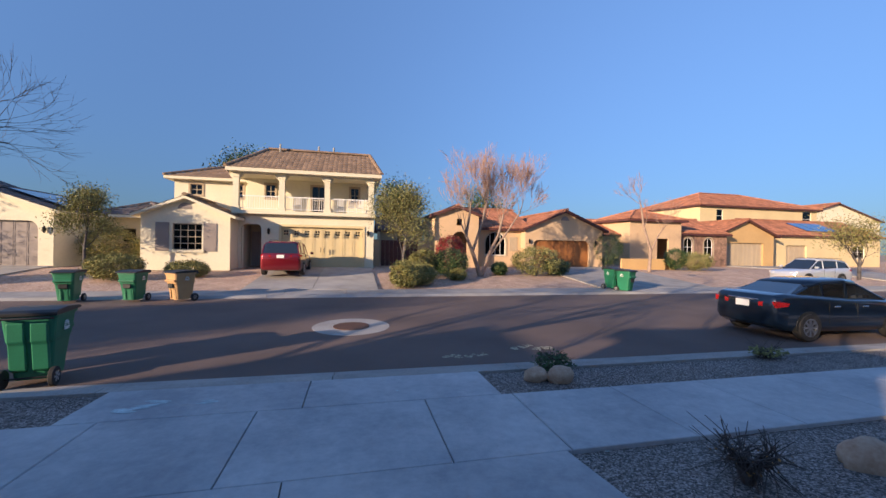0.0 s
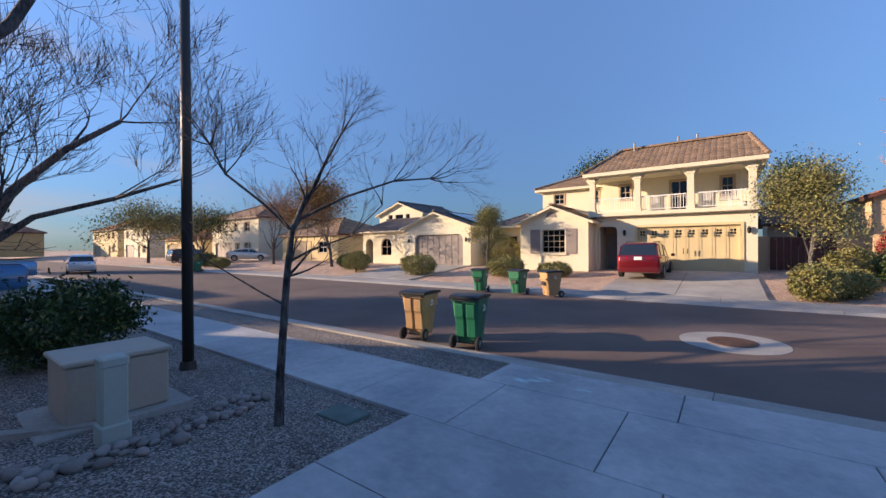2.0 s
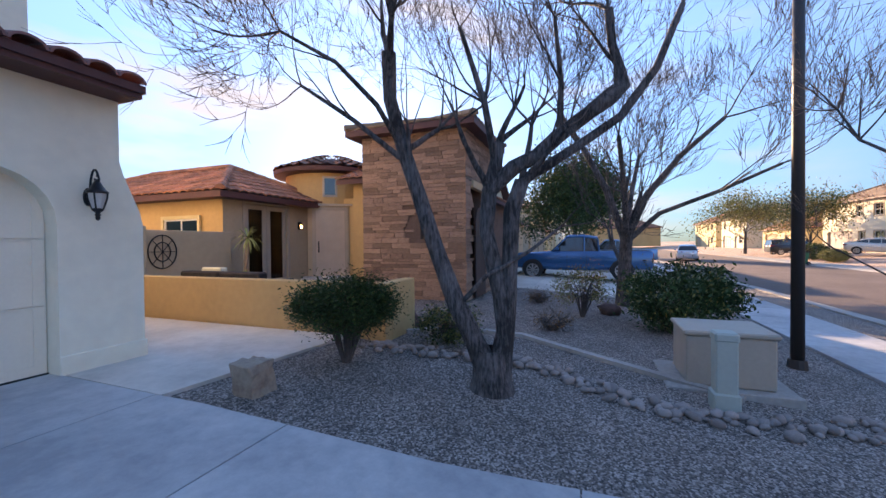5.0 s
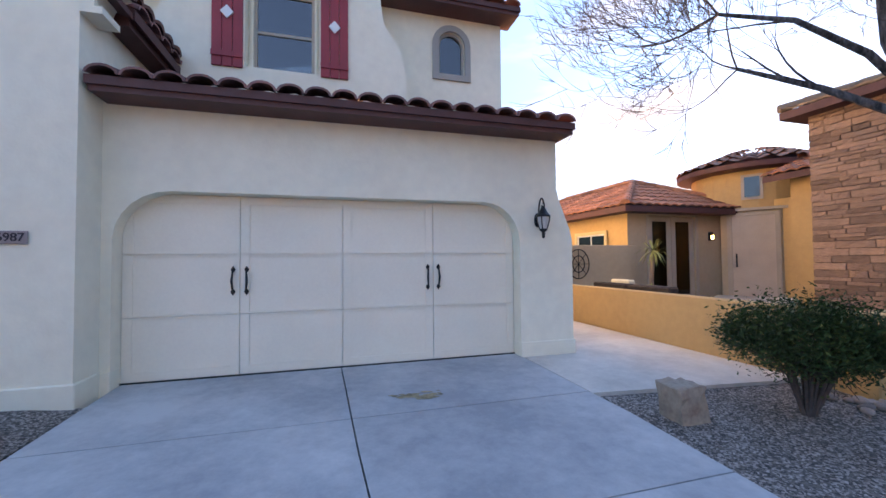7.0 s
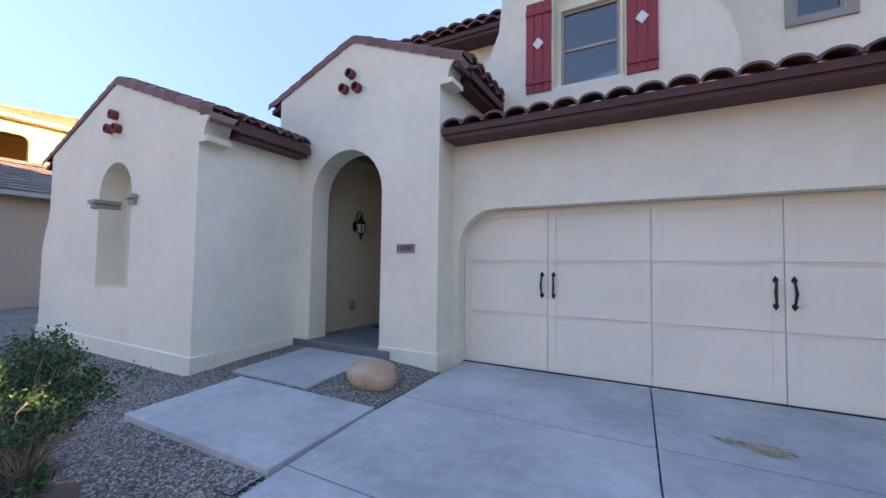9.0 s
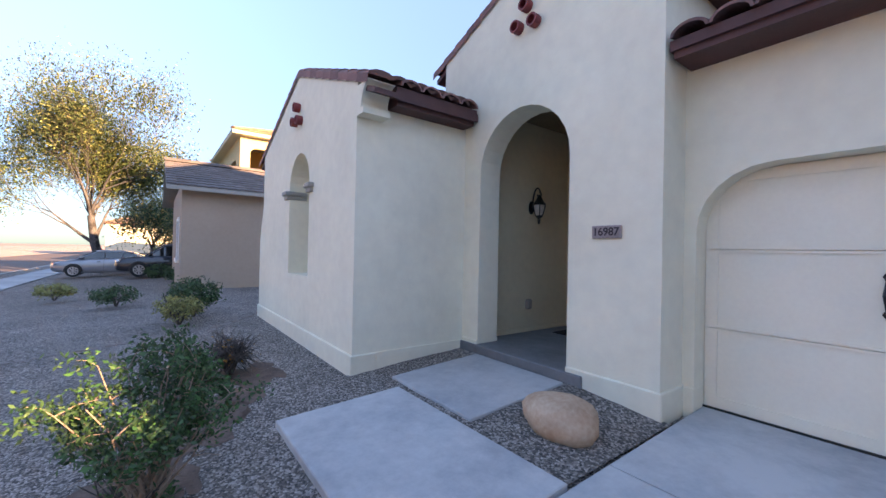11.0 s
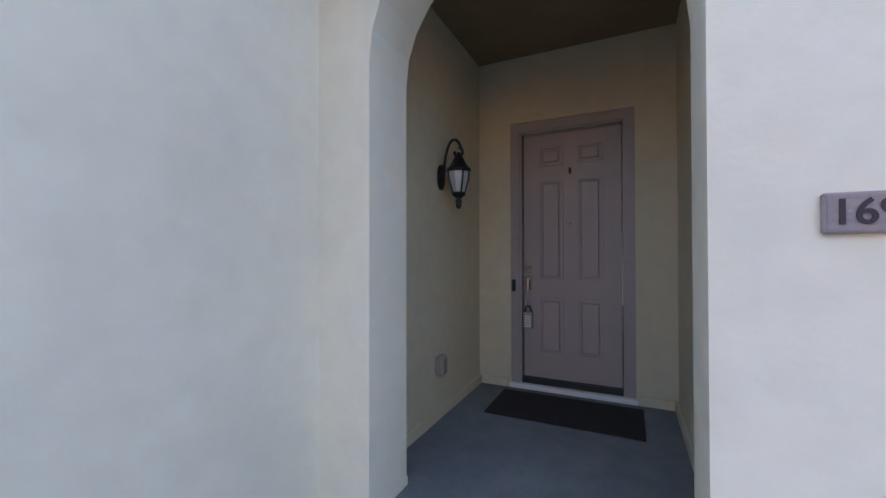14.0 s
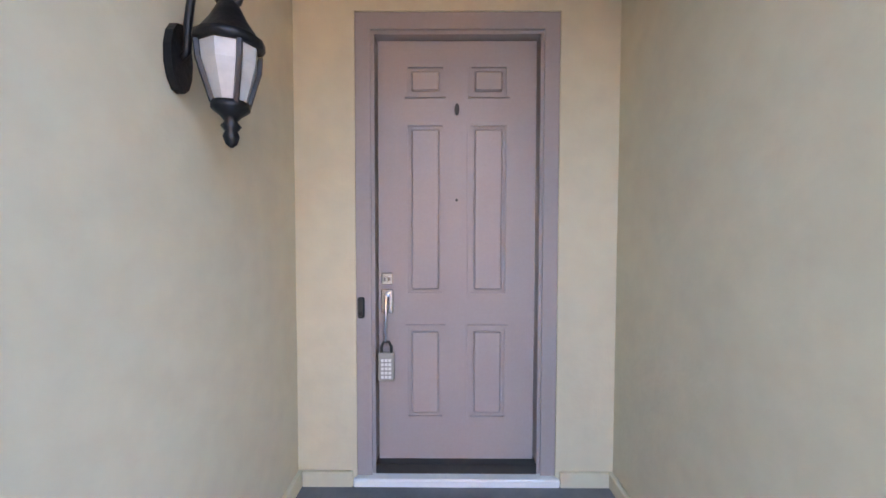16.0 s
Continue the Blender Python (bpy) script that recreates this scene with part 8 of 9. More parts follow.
    bm = bmesh.new()
    plate(bm, [rect(-11.8, -9.2, -0.1, 4.1)], (0, -4.6, 0), (1, 0, 0), (0, 1, 0), 0.1)
    part("inner_wall", bm, STUCCO_OCHRE, h)
    hip_roof(h, TILE_TAN, tx0, tx1, ty0, ty1, tt + 0.14, 0.30, over=0.32, label="weathered tile hip roof of the tower")
    # street wing beyond the tower
    block(h, STUCCO_OCHRE, -16.5, tx0, -12, -3.7, -0.12, 3.0, [arch(1.6, 2.6, 0.9, 2.3)], 1)
    gable_roof(h, TILE_RED, -16.5, -12.2, -12, -3.7, 3.0, 1.0, "x", label="red tile roof of the street wing")
    clad3 = part("stone_facing", bmesh_box(-16.4, -12.0, -3.69, -3.68, -0.12, 2.9, rect), MORTAR, h, "stacked ledger stone facing")
    # gable and roof raised to keep the low sun off the pavement
    block(h, STUCCO_PALE, -24.0, -16.6, -12, -5.0, -0.12, 3.0, [arch(1.5, 6.0, -0.12, 2.2, 0.4)], 1, 2.5)
    garage_door(h, rect(1.5, 6.0, -0.1, 2.2), (-24, -5.0, 0), (1, 0, 0), (0, 1, 0), DOOR_YELLOW, 4)
    gable_roof(h, TILE_RED, -24.0, -16.6, -12, -5.0, 3.0, 2.6, "y", label="red tile roof of the garage, raised as a sun block")
    # courtyard wall
    bm = bmesh.new()
    box(bm, -5.12, -4.92, -9.6, -3.1, -0.2, 0.74, 0.015)
    box(bm, -5.95, -5.12, -3.3, -3.1, -0.2, 0.74, 0.015)
    structure("court_wall", bm, STUCCO_OCHRE, "low ochre stucco courtyard wall", "wall")
    bm = bmesh.new()
    box(bm, -7.7, -5.3, -9.6, -9.4, -0.2, 1.7, 0.015)
    box(bm, -5.5, -5.2, -9.65, -9.35, -0.2, 1.78, 0.015)
    structure("side_wall", bm, STUCCO_TAN, "tan stucco yard wall with a pier", "wall")
    w = thing("wall_ornament", (-5.85, -9.37, 1.15), "round wrought-iron wall ornament on the yard wall", "wall decoration")
    bm = bmesh.new()
    for r in (0.32, 0.18):
        pts = [(-5.85 + r * math.cos(t), -9.37, 1.2 + 1.2 * r * math.sin(t)) for t in np.linspace(0, 2 * math.pi, 25)]
        tube(bm, pts, 0.013, 5)
    for k in range(8):
        t = k * math.pi / 4
        tube(bm, [(-5.85, -9.37, 1.2), (-5.85 + 0.32 * math.cos(t), -9.37, 1.2 + 0.384 * math.sin(t))], 0.009, 4)
    part("grille", bm, IRON, w)
    s = thing("outdoor_sofa", (-6.1, -7.4, -0.1), "dark brown wicker outdoor sofa with cream cushions in the courtyard", "sofa")
    wick = material("dark wicker", (0.035, 0.025, 0.022), 0.8, 0.3, 12, 90, 0.05)
    for nm, b, mt in (("base", (-6.65, -5.86, -8.5, -6.3, -0.1, 0.32), wick), ("backrest", (-5.86, -5.62, -8.5, -7.42, -0.1, 0.79), wick), ("backrest", (-5.86, -5.62, -7.38, -6.3, -0.1, 0.79), wick),
                      ("armrest", (-6.65, -5.86, -6.5, -6.3, 0.32, 0.6), wick), ("armrest", (-6.65, -5.86, -8.5, -8.3, 0.32, 0.6), wick), ("cushion", (-6.62, -5.9, -8.28, -7.42, 0.32, 0.46), STUCCO_PALE),
                      ("cushion", (-6.62, -5.9, -7.38, -6.52, 0.32, 0.46), STUCCO_PALE), ("pillow", (-6.05, -5.87, -8.2, -7.6, 0.46, 0.86), STUCCO_PALE)):
        bm = bmesh.new()
        box(bm, *b, 0.03)
        part(nm, bm, mt, s)
    # yucca
    y = thing("yucca", (-7.7, -8.85, -0.1), "tall yucca plant with drooping yellow-green leaves by the french doors", "plant")
    bm = bmesh.new()
    tube(bm, [(-7.7, -8.85, -0.1), (-7.68, -8.85, 0.8), (-7.7, -8.8, 1.5)], [0.07, 0.05, 0.05], 8)
    part("stem", bm, BARK_PALE, y)
    bm = bmesh.new()
    for c, k in (((-7.7, -8.8, 1.55), 46), ((-7.5, -8.7, 0.4), 40)):
        for i in range(k):
            a, e = rng.uniform(0, 6.28), rng.uniform(-0.9, 1.3)
            d = Vector((math.cos(a) * math.cos(e), math.sin(a) * math.cos(e), math.sin(e)))
            side = Vector((-math.sin(a), math.cos(a), 0)) * 0.018
            p = Vector(c)
            q, t = p + d * 0.3, p + d * 0.5 + Vector((0, 0, -0.16))
            v = [bm.verts.new(x) for x in (p - side, p + side, q + side, q - side, t)]
            bm.faces.new(v[:4])
            bm.faces.new((v[3], v[2], v[4]))
    part("foliage", bm, material("yucca leaf", (0.30, 0.32, 0.10), 0.6, 0.2, island=0.4), y)
    lt = thing("wall_light", (-10.76, -9.7, 1.8), "small lit wall lamp beside the french doors", "wall lamp")
    bm = bmesh.new()
    box(bm, -10.82, -10.70, -9.75, -9.66, 1.86, 2.12, 0.01)
    part("housing", bm, IRON, lt)
    glow = bpy.data.materials.new("warm lamp")
    glow.use_nodes = True
    b = glow.node_tree.nodes["Principled BSDF"]
    b.inputs["Emission Color"].default_value, b.inputs["Emission Strength"].default_value = (1, 0.6, 0.2, 1), 6
    bm = bmesh.new()
    box(bm, -10.80, -10.72, -9.67, -9.63, 1.90, 2.02, 0.01)
    part("bulb", bm, glow, lt)


def bmesh_box(x0, x1, y0, y1, z0, z1, _):
    bm = bmesh.new()
    box(bm, x0, x1, y0, y1, z0, z1)
    return bm


court_house()


# ---- houses across the street ----
def vent(parent, x, y, z, n=-1, mat=DOOR_GREY):
    bm = bmesh.new()
    pts = [(x - 0.35, z), (x + 0.35, z)] + [(x + 0.35 * math.cos(t), z + 0.35 * math.sin(t)) for t in np.linspace(0.3, math.pi - 0.3, 6)]
    plate(bm, [pts], (0, y + n * 0.02, 0), (1, 0, 0), (0, n, 0), 0.02)
    part("vent", bm, mat, parent, "half-round attic vent")


def shutters(parent, spans, y, z0, z1, mat):
    for a, b in spans:
        bm = bmesh.new()
        plate(bm, [rect(a, b, z0, z1)], (0, y - 0.035, 0), (1, 0, 0), (0, -1, 0), 0.03)
        n = 5
        for i in range(n):
            zz = z0 + (z1 - z0) * (i + 0.5) / n
            box(bm, a + 0.05, b - 0.05, y - 0.05, y - 0.035, zz - 0.05, zz + 0.05)
        part("shutter", bm, mat, parent, "weathered brown shutter")


def rel(holes, x0):
    return [[(p[0] - x0, p[1]) for p in h] for h in holes]


def small_lantern(parent, x, y, z):
    bm = bmesh.new()
    lathe(bm, (x, y - 0.12, z), [(0.02, -0.2), (0.07, -0.12), (0.09, 0.08), (0.03, 0.18)], 8)
    box(bm, x - 0.03, x + 0.03, y - 0.1, y, z - 0.02, z + 0.06)
    part("lantern", bm, IRON, parent)


def two_storey():
    h = thing("house", (-4, 25, 0), "cream two-storey house with a columned balcony over a yellow garage", "house")
    # wing
    win = rect(-9.3, -7.85, 1.02, 2.46)
    block(h, STUCCO_PALE, -10.8, -6.45, 23.8, 30, -0.1, 3.05, rel([win], -10.8), -1, 0.85)
    window(h, win, (0, 23.8, 0), (1, 0, 0), (0, -1, 0), STUCCO_TAN, STUCCO_PALE, 0.08, (3, 3), inset=0.08, sill=True, label="grid window with a stucco sill")
    shutters(h, ((-10.1, -9.45), (-7.78, -7.12)), 23.8, 0.95, 2.5, DOOR_GREY)
    vent(h, -8.7, 23.8, 3.25)
    gable_roof(h, TILE_TAN, -10.8, -6.45, 23.8, 30, 3.05, 0.9, "y", STUCCO_PALE, 0.35, label="tan tile gable roof")
    # rear left block
    w2 = rect(-10.0, -9.3, 4.5, 5.2)
    w3 = rect(-7.4, -6.9, 4.4, 5.3)
    block(h, STUCCO_PALE, -10.9, -6.5, 28.0, 35, -0.1, 5.55, rel([w2, w3], -10.9), -1)
    for w in (w2, w3):
        window(h, w, (0, 28.0, 0), (1, 0, 0), (0, -1, 0), STUCCO_TAN, STUCCO_TAN, 0.1, (1, 1), inset=0.05)
    hip_roof(h, TILE_TAN, -10.9, -6.0, 28.0, 35, 5.6, 0.42, STUCCO_PALE, label="tan tile hip roof")
    # ground floor of the main block
    entry, gar = arch(-6.30, -5.18, -0.1, 2.6, 0.25, 4), rect(-4.05, 0.81, -0.1, 2.5)
    block(h, STUCCO_PALE, -6.45, 1.5, 25.4, 33, -0.1, 3.2, rel([entry, gar], -6.45), -1)
    bm = bmesh.new()
    plate(bm, [rect(-6.3, -5.0, 0, 2.7)], (0, 27.2, 0), (1, 0, 0), (0, -1, 0), 0.1)
    part("inner_wall", bm, STUCCO_TAN, h)
    bm = bmesh.new()
    plate(bm, [rect(-6.1, -5.3, 0, 2.2)], (0, 27.1, 0), (1, 0, 0), (0, -1, 0), 0.05)
    part("door", bm, DOOR_GREY, h, "dark entrance door")
    d = garage_door(h, rect(-4.05, 0.81, 0.0, 2.5), (0, 25.4, 0), (1, 0, 0), (0, -1, 0), DOOR_YELLOW, 8, 1, 0.15, label="closed pale yellow board garage door")
    for i in range(8):
        x = -4.05 + 4.86 * (i + 0.5) / 8
        bm = bmesh.new()
        for a, b in ((0, 0), (1, 0), (0, 1), (1, 1)):
            plate(bm, [rect(x - 0.13 + a * 0.14, x - 0.02 + a * 0.14, 2.0 + b * 0.15, 2.12 + b * 0.15)], (0, 25.225, 0), (1, 0, 0), (0, -1, 0), 0.012)
        part("window", bm, CARGLASS, d, "four small square panes")
    for s in (-0.1, 0.1):
        bm = bmesh.new()
        box(bm, -1.62 + s - 0.02, -1.62 + s + 0.02, 25.2, 25.24, 0.95, 1.25)
        part("handle", bm, IRON, d)
    bm = bmesh.new()
    ring_frame(bm, rect(-4.05, 0.81, -0.1, 2.5), (0, 25.4, 0), (1, 0, 0), (0, -1, 0), 0.14, 0.05, 0)
    part("trim", bm, STUCCO_YELLOW, h)
    # balcony
    bm = bmesh.new()
    box(bm, -6.75, 1.6, 25.0, 27.3, 3.2, 3.42, 0.02)
    part("balcony_floor", bm, STUCCO_PALE, h)
    for x in (-6.55, -4.0, -1.37, 1.3):
        bm = bmesh.new()
        box(bm, x - 0.16, x + 0.16, 25.05, 25.35, 3.42, 5.55)
        box(bm, x - 0.21, x + 0.21, 25.02, 25.4, 3.42, 3.62)
        for s in (-1, 1):
            prism(bm, [(x + s * 0.16, 25.1, 5.55), (x + s * 0.42, 25.1, 5.55), (x + s * 0.16, 25.1, 5.2)], (0, 0.2, 0))
        box(bm, x - 0.21, x + 0.21, 25.02, 25.4, 5.35, 5.55)
        part("column", bm, STUCCO_PALE, h, "square stucco column with bracket head")
    for a, b in ((-6.34, -4.2), (-3.8, -1.58), (-1.17, 1.1)):
        bm = bmesh.new()
        box(bm, a, b, 25.17, 25.23, 4.25, 4.31)
        box(bm, a, b, 25.18, 25.22, 3.52, 3.56)
        n = int((b - a) / 0.13)
        for i in range(n + 1):
            x = a + (b - a) * i / n
            box(bm, x - 0.012, x + 0.012, 25.19, 25.21, 3.52, 4.27)
        part("railing", bm, WHITE, h, "white metal balcony railing")
    bm = bmesh.new()
    box(bm, -6.8, 1.65, 25.0, 25.45, 5.55, 5.85)
    part("beam", bm, STUCCO_PALE, h)
    bm = bmesh.new()
    box(bm, -6.7, 1.5, 25.4, 27.2, 5.62, 5.7)
    part("ceiling", bm, STUCCO_PALE, h)
    ws = [rect(-5.35, -4.75, 4.4, 5.3), rect(-2.5, -1.6, 3.45, 5.3), rect(0.0, 0.55, 4.3, 5.3)]
    block(h, STUCCO_PALE, -6.45, 1.5, 27.2, 33, 3.2, 5.8, rel(ws, -6.45), -1)
    for w in ws:
        window(h, w, (0, 27.2, 0), (1, 0, 0), (0, -1, 0), STUCCO_TAN, STUCCO_TAN, 0.1, (1, 1), inset=0.05)
    bm = bmesh.new()
    X0, X1, Y0, YR, Y1, ze, zr = -7.0, 1.9, 24.6, 28.2, 33.4, 5.85, 7.75
    f = math.hypot(YR - Y0, zr - ze)
    tile_roof(bm, (X0, Y0, ze), (1, 0, 0), (0, YR - Y0, zr - ze), X1 - X0, lambda s: (0, min(1, s / 1.6, (X1 - X0 - s) / 0.6) * f), high=0.018)
    tile_roof(bm, (X0, Y1, ze), (1, 0, 0), (0, YR - Y1, zr - ze), X1 - X0, lambda s: (0, min(1, s / 1.6, (X1 - X0 - s) / 0.6) * math.hypot(Y1 - YR, zr - ze)))
    ridge(bm, (X0 + 1.6, YR, zr + 0.05), (X1 - 0.6, YR, zr + 0.05), 0.13)
    for p, q in (((X0, Y0, ze), (X0 + 1.6, YR, zr)), ((X1, Y0, ze), (X1 - 0.6, YR, zr))):
        ridge(bm, Vector(p) + Vector((0, 0, 0.04)), Vector(q) + Vector((0, 0, 0.04)), 0.12)
    r = part("roof", bm, TILE_TAN, h, "tan tile roof")
    bm = bmesh.new()
    a = [bm.verts.new(p) for p in ((X0, Y0, ze - 0.01), (X1, Y0, ze - 0.01), (X1, Y1, ze - 0.01), (X0, Y1, ze - 0.01), (X0 + 1.6, YR, zr - 0.01), (X1 - 0.6, YR, zr - 0.01))]
    b = [bm.verts.new(a[i].co + Vector((0, 0, -0.2))) for i in range(4)]
    for q in ((0, 1, 5, 4), (1, 2, 5), (2, 3, 4, 5), (3, 0, 4)):
        bm.faces.new([a[i] for i in q])
    bm.faces.new(b[::-1])
    for i in range(4):
        bm.faces.new((a[i], b[i], b[(i + 1) % 4], a[(i + 1) % 4]))
    part("fascia", bm, STUCCO_PALE, r)
    for x, y, z, k in ((-4.6, 27.8, 7.75, 0.35), (-2.2, 28.4, 7.85, 0.4), (-1.2, 28.4, 7.85, 0.4), (-6.3, 31, 6.9, 0.9)):
        bm = bmesh.new()
        tube(bm, [(x, y, z - 0.4), (x, y, z + k)], 0.06, 8)
        part("flue", bm, TRIM_GREY, h)
    small_lantern(h, -4.75, 25.4, 2.2)
    small_lantern(h, 1.15, 25.4, 2.2)
    bm = bmesh.new()
    tube(bm, [(-6.6, 25.2, 3.0), (-6.6, 25.25, 0.0)], 0.05, 6)
    part("downspout", bm, STUCCO_PALE, h)
    # chairs and table on the balcony
    for x in (-0.6, 0.1, 0.6, -3.2):
        c = thing("balcony_chair", (x, 25.9, 3.42), "white metal chair on the balcony", "chair", "balcony furniture")
        bm = bmesh.new()
        box(bm, x - 0.22, x + 0.22, 25.7, 26.1, 3.84, 3.88)
        part("seat", bm, WHITE, c)
        bm = bmesh.new()
        for k in range(5):
            box(bm, x - 0.22 + k * 0.1, x - 0.18 + k * 0.1, 26.08, 26.11, 3.88, 4.35)
        part("backrest", bm, WHITE, c)
        for sx in (-0.2, 0.2):
            for y in (25.72, 26.08):
                bm = bmesh.new()
                box(bm, x + sx - 0.015, x + sx + 0.015, y - 0.015, y + 0.015, 3.42, 3.84)
                part("leg", bm, WHITE, c)


def cream_garage_house():
    h = thing("house", (-19, 26, 0), "cream stucco house with grey tiles and a wide taupe garage door", "house")
    gar = arch(-21.15, -16.3, -0.1, 2.45, 0.45, 5)
    block(h, STUCCO_PALE, -22.3, -15.6, 25.3, 34, -0.1, 3.15, rel([gar], -22.3), -1, 1.1)
    garage_door(h, rect(-21.15, -16.3, 0.0, 2.45), (0, 25.3, 0), (1, 0, 0), (0, -1, 0), DOOR_GREY, 8, 4, label="closed taupe sectional garage door", stiles=False)
    vent(h, -18.9, 25.3, 3.45)
    gable_roof(h, TILE_GREY, -22.3, -15.6, 25.3, 34, 3.15, 1.15, "y", STUCCO_PALE, 0.35, label="grey brown tile gable roof")
    small_lantern(h, -15.95, 25.3, 2.0)
    small_lantern(h, -21.7, 25.3, 2.0)
    win, ent = arch(-26.3, -25.0, 0.7, 2.3), arch(-28.4, -27.4, -0.1, 2.3)
    block(h, STUCCO_PALE, -28.8, -22.3, 26.5, 34, -0.1, 3.1, rel([win, ent], -28.8), -1)
    window(h, win, (0, 26.5, 0), (1, 0, 0), (0, -1, 0), STUCCO_TAN, None, 0.1, (1, 1), inset=0.1)
    gable_roof(h, TILE_GREY, -28.8, -22.3, 26.5, 34, 3.1, 1.2, "x", STUCCO_PALE, 0.35)
    wins = [rect(-31.6, -30.9, 4.0, 5.2), rect(-30.5, -29.3, 4.0, 5.2), rect(-28.9, -28.3, 4.0, 5.2)]
    block(h, STUCCO_PALE, -33.0, -26.5, 33, 41, -0.1, 5.3, rel(wins, -33.0), -1, 1.2)
    for w in wins:
        window(h, w, (0, 33, 0), (1, 0, 0), (0, -1, 0), STUCCO_TAN, None, 0.1, (0, 1), inset=0.08)
    gable_roof(h, TILE_GREY, -33.0, -26.5, 33, 41, 5.3, 1.25, "y", STUCCO_PALE, 0.4)
    ww = [rect(-14.5, -13.7, 1.4, 2.3), rect(-13.2, -12.6, 1.6, 2.4)]
    block(h, STUCCO_YELLOW, -15.6, -11.8, 29.5, 37, -0.1, 3.1, rel(ww, -15.6), -1)
    for w in ww:
        window(h, w, (0, 29.5, 0), (1, 0, 0), (0, -1, 0), STUCCO_TAN, None, 0.1, (0, 1), inset=0.08)
    hip_roof(h, TILE_GREY, -15.6, -11.8, 29.5, 37, 3.15, 0.42, STUCCO_PALE)
    for x in (-17.8, -16.2):
        s = thing("solar_panel", (x, 28, 3.9), "dark blue solar panel on a grey tile roof", "solar panel", "solar panels")
        bm = bmesh.new()
        z = lambda xx: 4.36 - (xx + 18.95) * 0.343
        prism(bm, [(x - 0.7, 26.5, z(x - 0.7) + 0.12), (x + 0.7, 26.5, z(x + 0.7) + 0.12), (x + 0.7, 32, z(x + 0.7) + 0.12), (x - 0.7, 32, z(x - 0.7) + 0.12)], (0, 0, -0.05))
        part("panel", bm, SOLAR, s)


SOLAR = material("solar glass", (0.01, 0.02, 0.06), 0.12, 0.05, coat=1.0)


def peach_house():
    h = thing("house", (13, 28, 0), "peach stucco house with red tile roofs and brown garage door", "house")
    ent, hi = arch(7.35, 8.55, -0.1, 2.6), arch(7.7, 8.15, 3.05, 3.55, 0.1, 3)
    block(h, STUCCO_PEACH, 6.1, 9.4, 28.0, 33, -0.1, 3.9, rel([ent, hi], 6.1), -1, 0.55)
    gable_roof(h, TILE_RED, 6.1, 9.4, 28.0, 33, 3.9, 0.6, "y", FASCIA, 0.3)
    bm = bmesh.new()
    plate(bm, [rect(6.4, 9.1, 0, 3.5)], (0, 30.2, 0), (1, 0, 0), (0, -1, 0), 0.1)
    part("inner_wall", bm, STUCCO_TAN, h)
    win = arch(10.3, 12.0, 0.85, 2.7)
    block(h, STUCCO_PEACH, 9.4, 13.6, 29.0, 37, -0.1, 3.1, rel([win], 9.4), -1)
    window(h, win, (0, 29.0, 0), (1, 0, 0), (0, -1, 0), WHITE, STUCCO_TAN, 0.1, (3, 0), inset=0.1, blind=material("teal curtain", (0.06, 0.16, 0.15), 0.7, 0.1))
    bm = bmesh.new()
    plate(bm, [rect(12.3, 13.0, 1.2, 2.3)], (0, 28.96, 0), (1, 0, 0), (0, -1, 0), 0.03)
    part("trellis", bm, STUCCO_TAN, h)
    gable_roof(h, TILE_RED, 9.0, 13.9, 29.0, 37, 3.1, 1.7, "x", FASCIA, 0.35)
    gar = arch(14.0, 18.9, -0.1, 2.12, 0.4, 5)
    block(h, STUCCO_PEACH, 13.3, 20.1, 28.2, 37, -0.1, 3.1, rel([gar], 13.3), -1, 1.35)
    garage_door(h, rect(14.0, 18.9, 0.0, 2.12), (0, 28.2, 0), (1, 0, 0), (0, -1, 0), DOOR_BROWN, 8, 4, label="closed brown wood-look garage door")
    vent(h, 16.7, 28.2, 3.7)
    gable_roof(h, TILE_RED, 13.3, 20.1, 28.2, 37, 3.1, 1.4, "y", FASCIA, 0.35)
    small_lantern(h, 13.62, 28.2, 2.0)
    small_lantern(h, 19.4, 28.2, 2.0)
    block(h, STUCCO_TAN, 20.1, 27, 33, 42, -0.1, 3.0, (), -1)
    gable_roof(h, TILE_RED, 20.1, 27, 33, 42, 3.0, 1.6, "x", FASCIA, 0.35)
    # side gate between the two houses
    g = thing("side_gate", (3.6, 28.5, 0), "dark red-brown side gate in a pale wall", "gate")
    for i in range(9):
        bm = bmesh.new()
        box(bm, 2.2 + i * 0.3, 2.48 + i * 0.3, 28.5, 28.55, -0.0, 1.85)
        part("board", bm, material("dark red wood", (0.10, 0.04, 0.035), 0.8, 0.2) if i == 0 else bpy.data.materials["dark red wood"], g)
    bm = bmesh.new()
    box(bm, 4.9, 6.1, 29, 29.2, -0.1, 1.9)
    box(bm, 1.5, 2.1, 28.6, 28.8, -0.1, 1.9)
    structure("garden_wall", bm, STUCCO_TAN, "tan block garden wall", "wall")
    b = thing("house", (4.5, 36, 0), "low tan house part seen between the two houses", "house")
    ww = [rect(3.8, 4.6, 1.3, 2.4), rect(5.2, 5.6, 1.3, 2.4)]
    block(b, STUCCO_TAN, 2.4, 6.0, 33, 37, -0.1, 2.9, rel(ww, 2.4), -1)
    for w in ww:
        window(b, w, (0, 33, 0), (1, 0, 0), (0, -1, 0), WHITE, None, 0.1, (0, 1), inset=0.05)
    gable_roof(b, TILE_GREY, 2.4, 6.0, 33, 37, 2.9, 1.0, "x", FASCIA, 0.3)


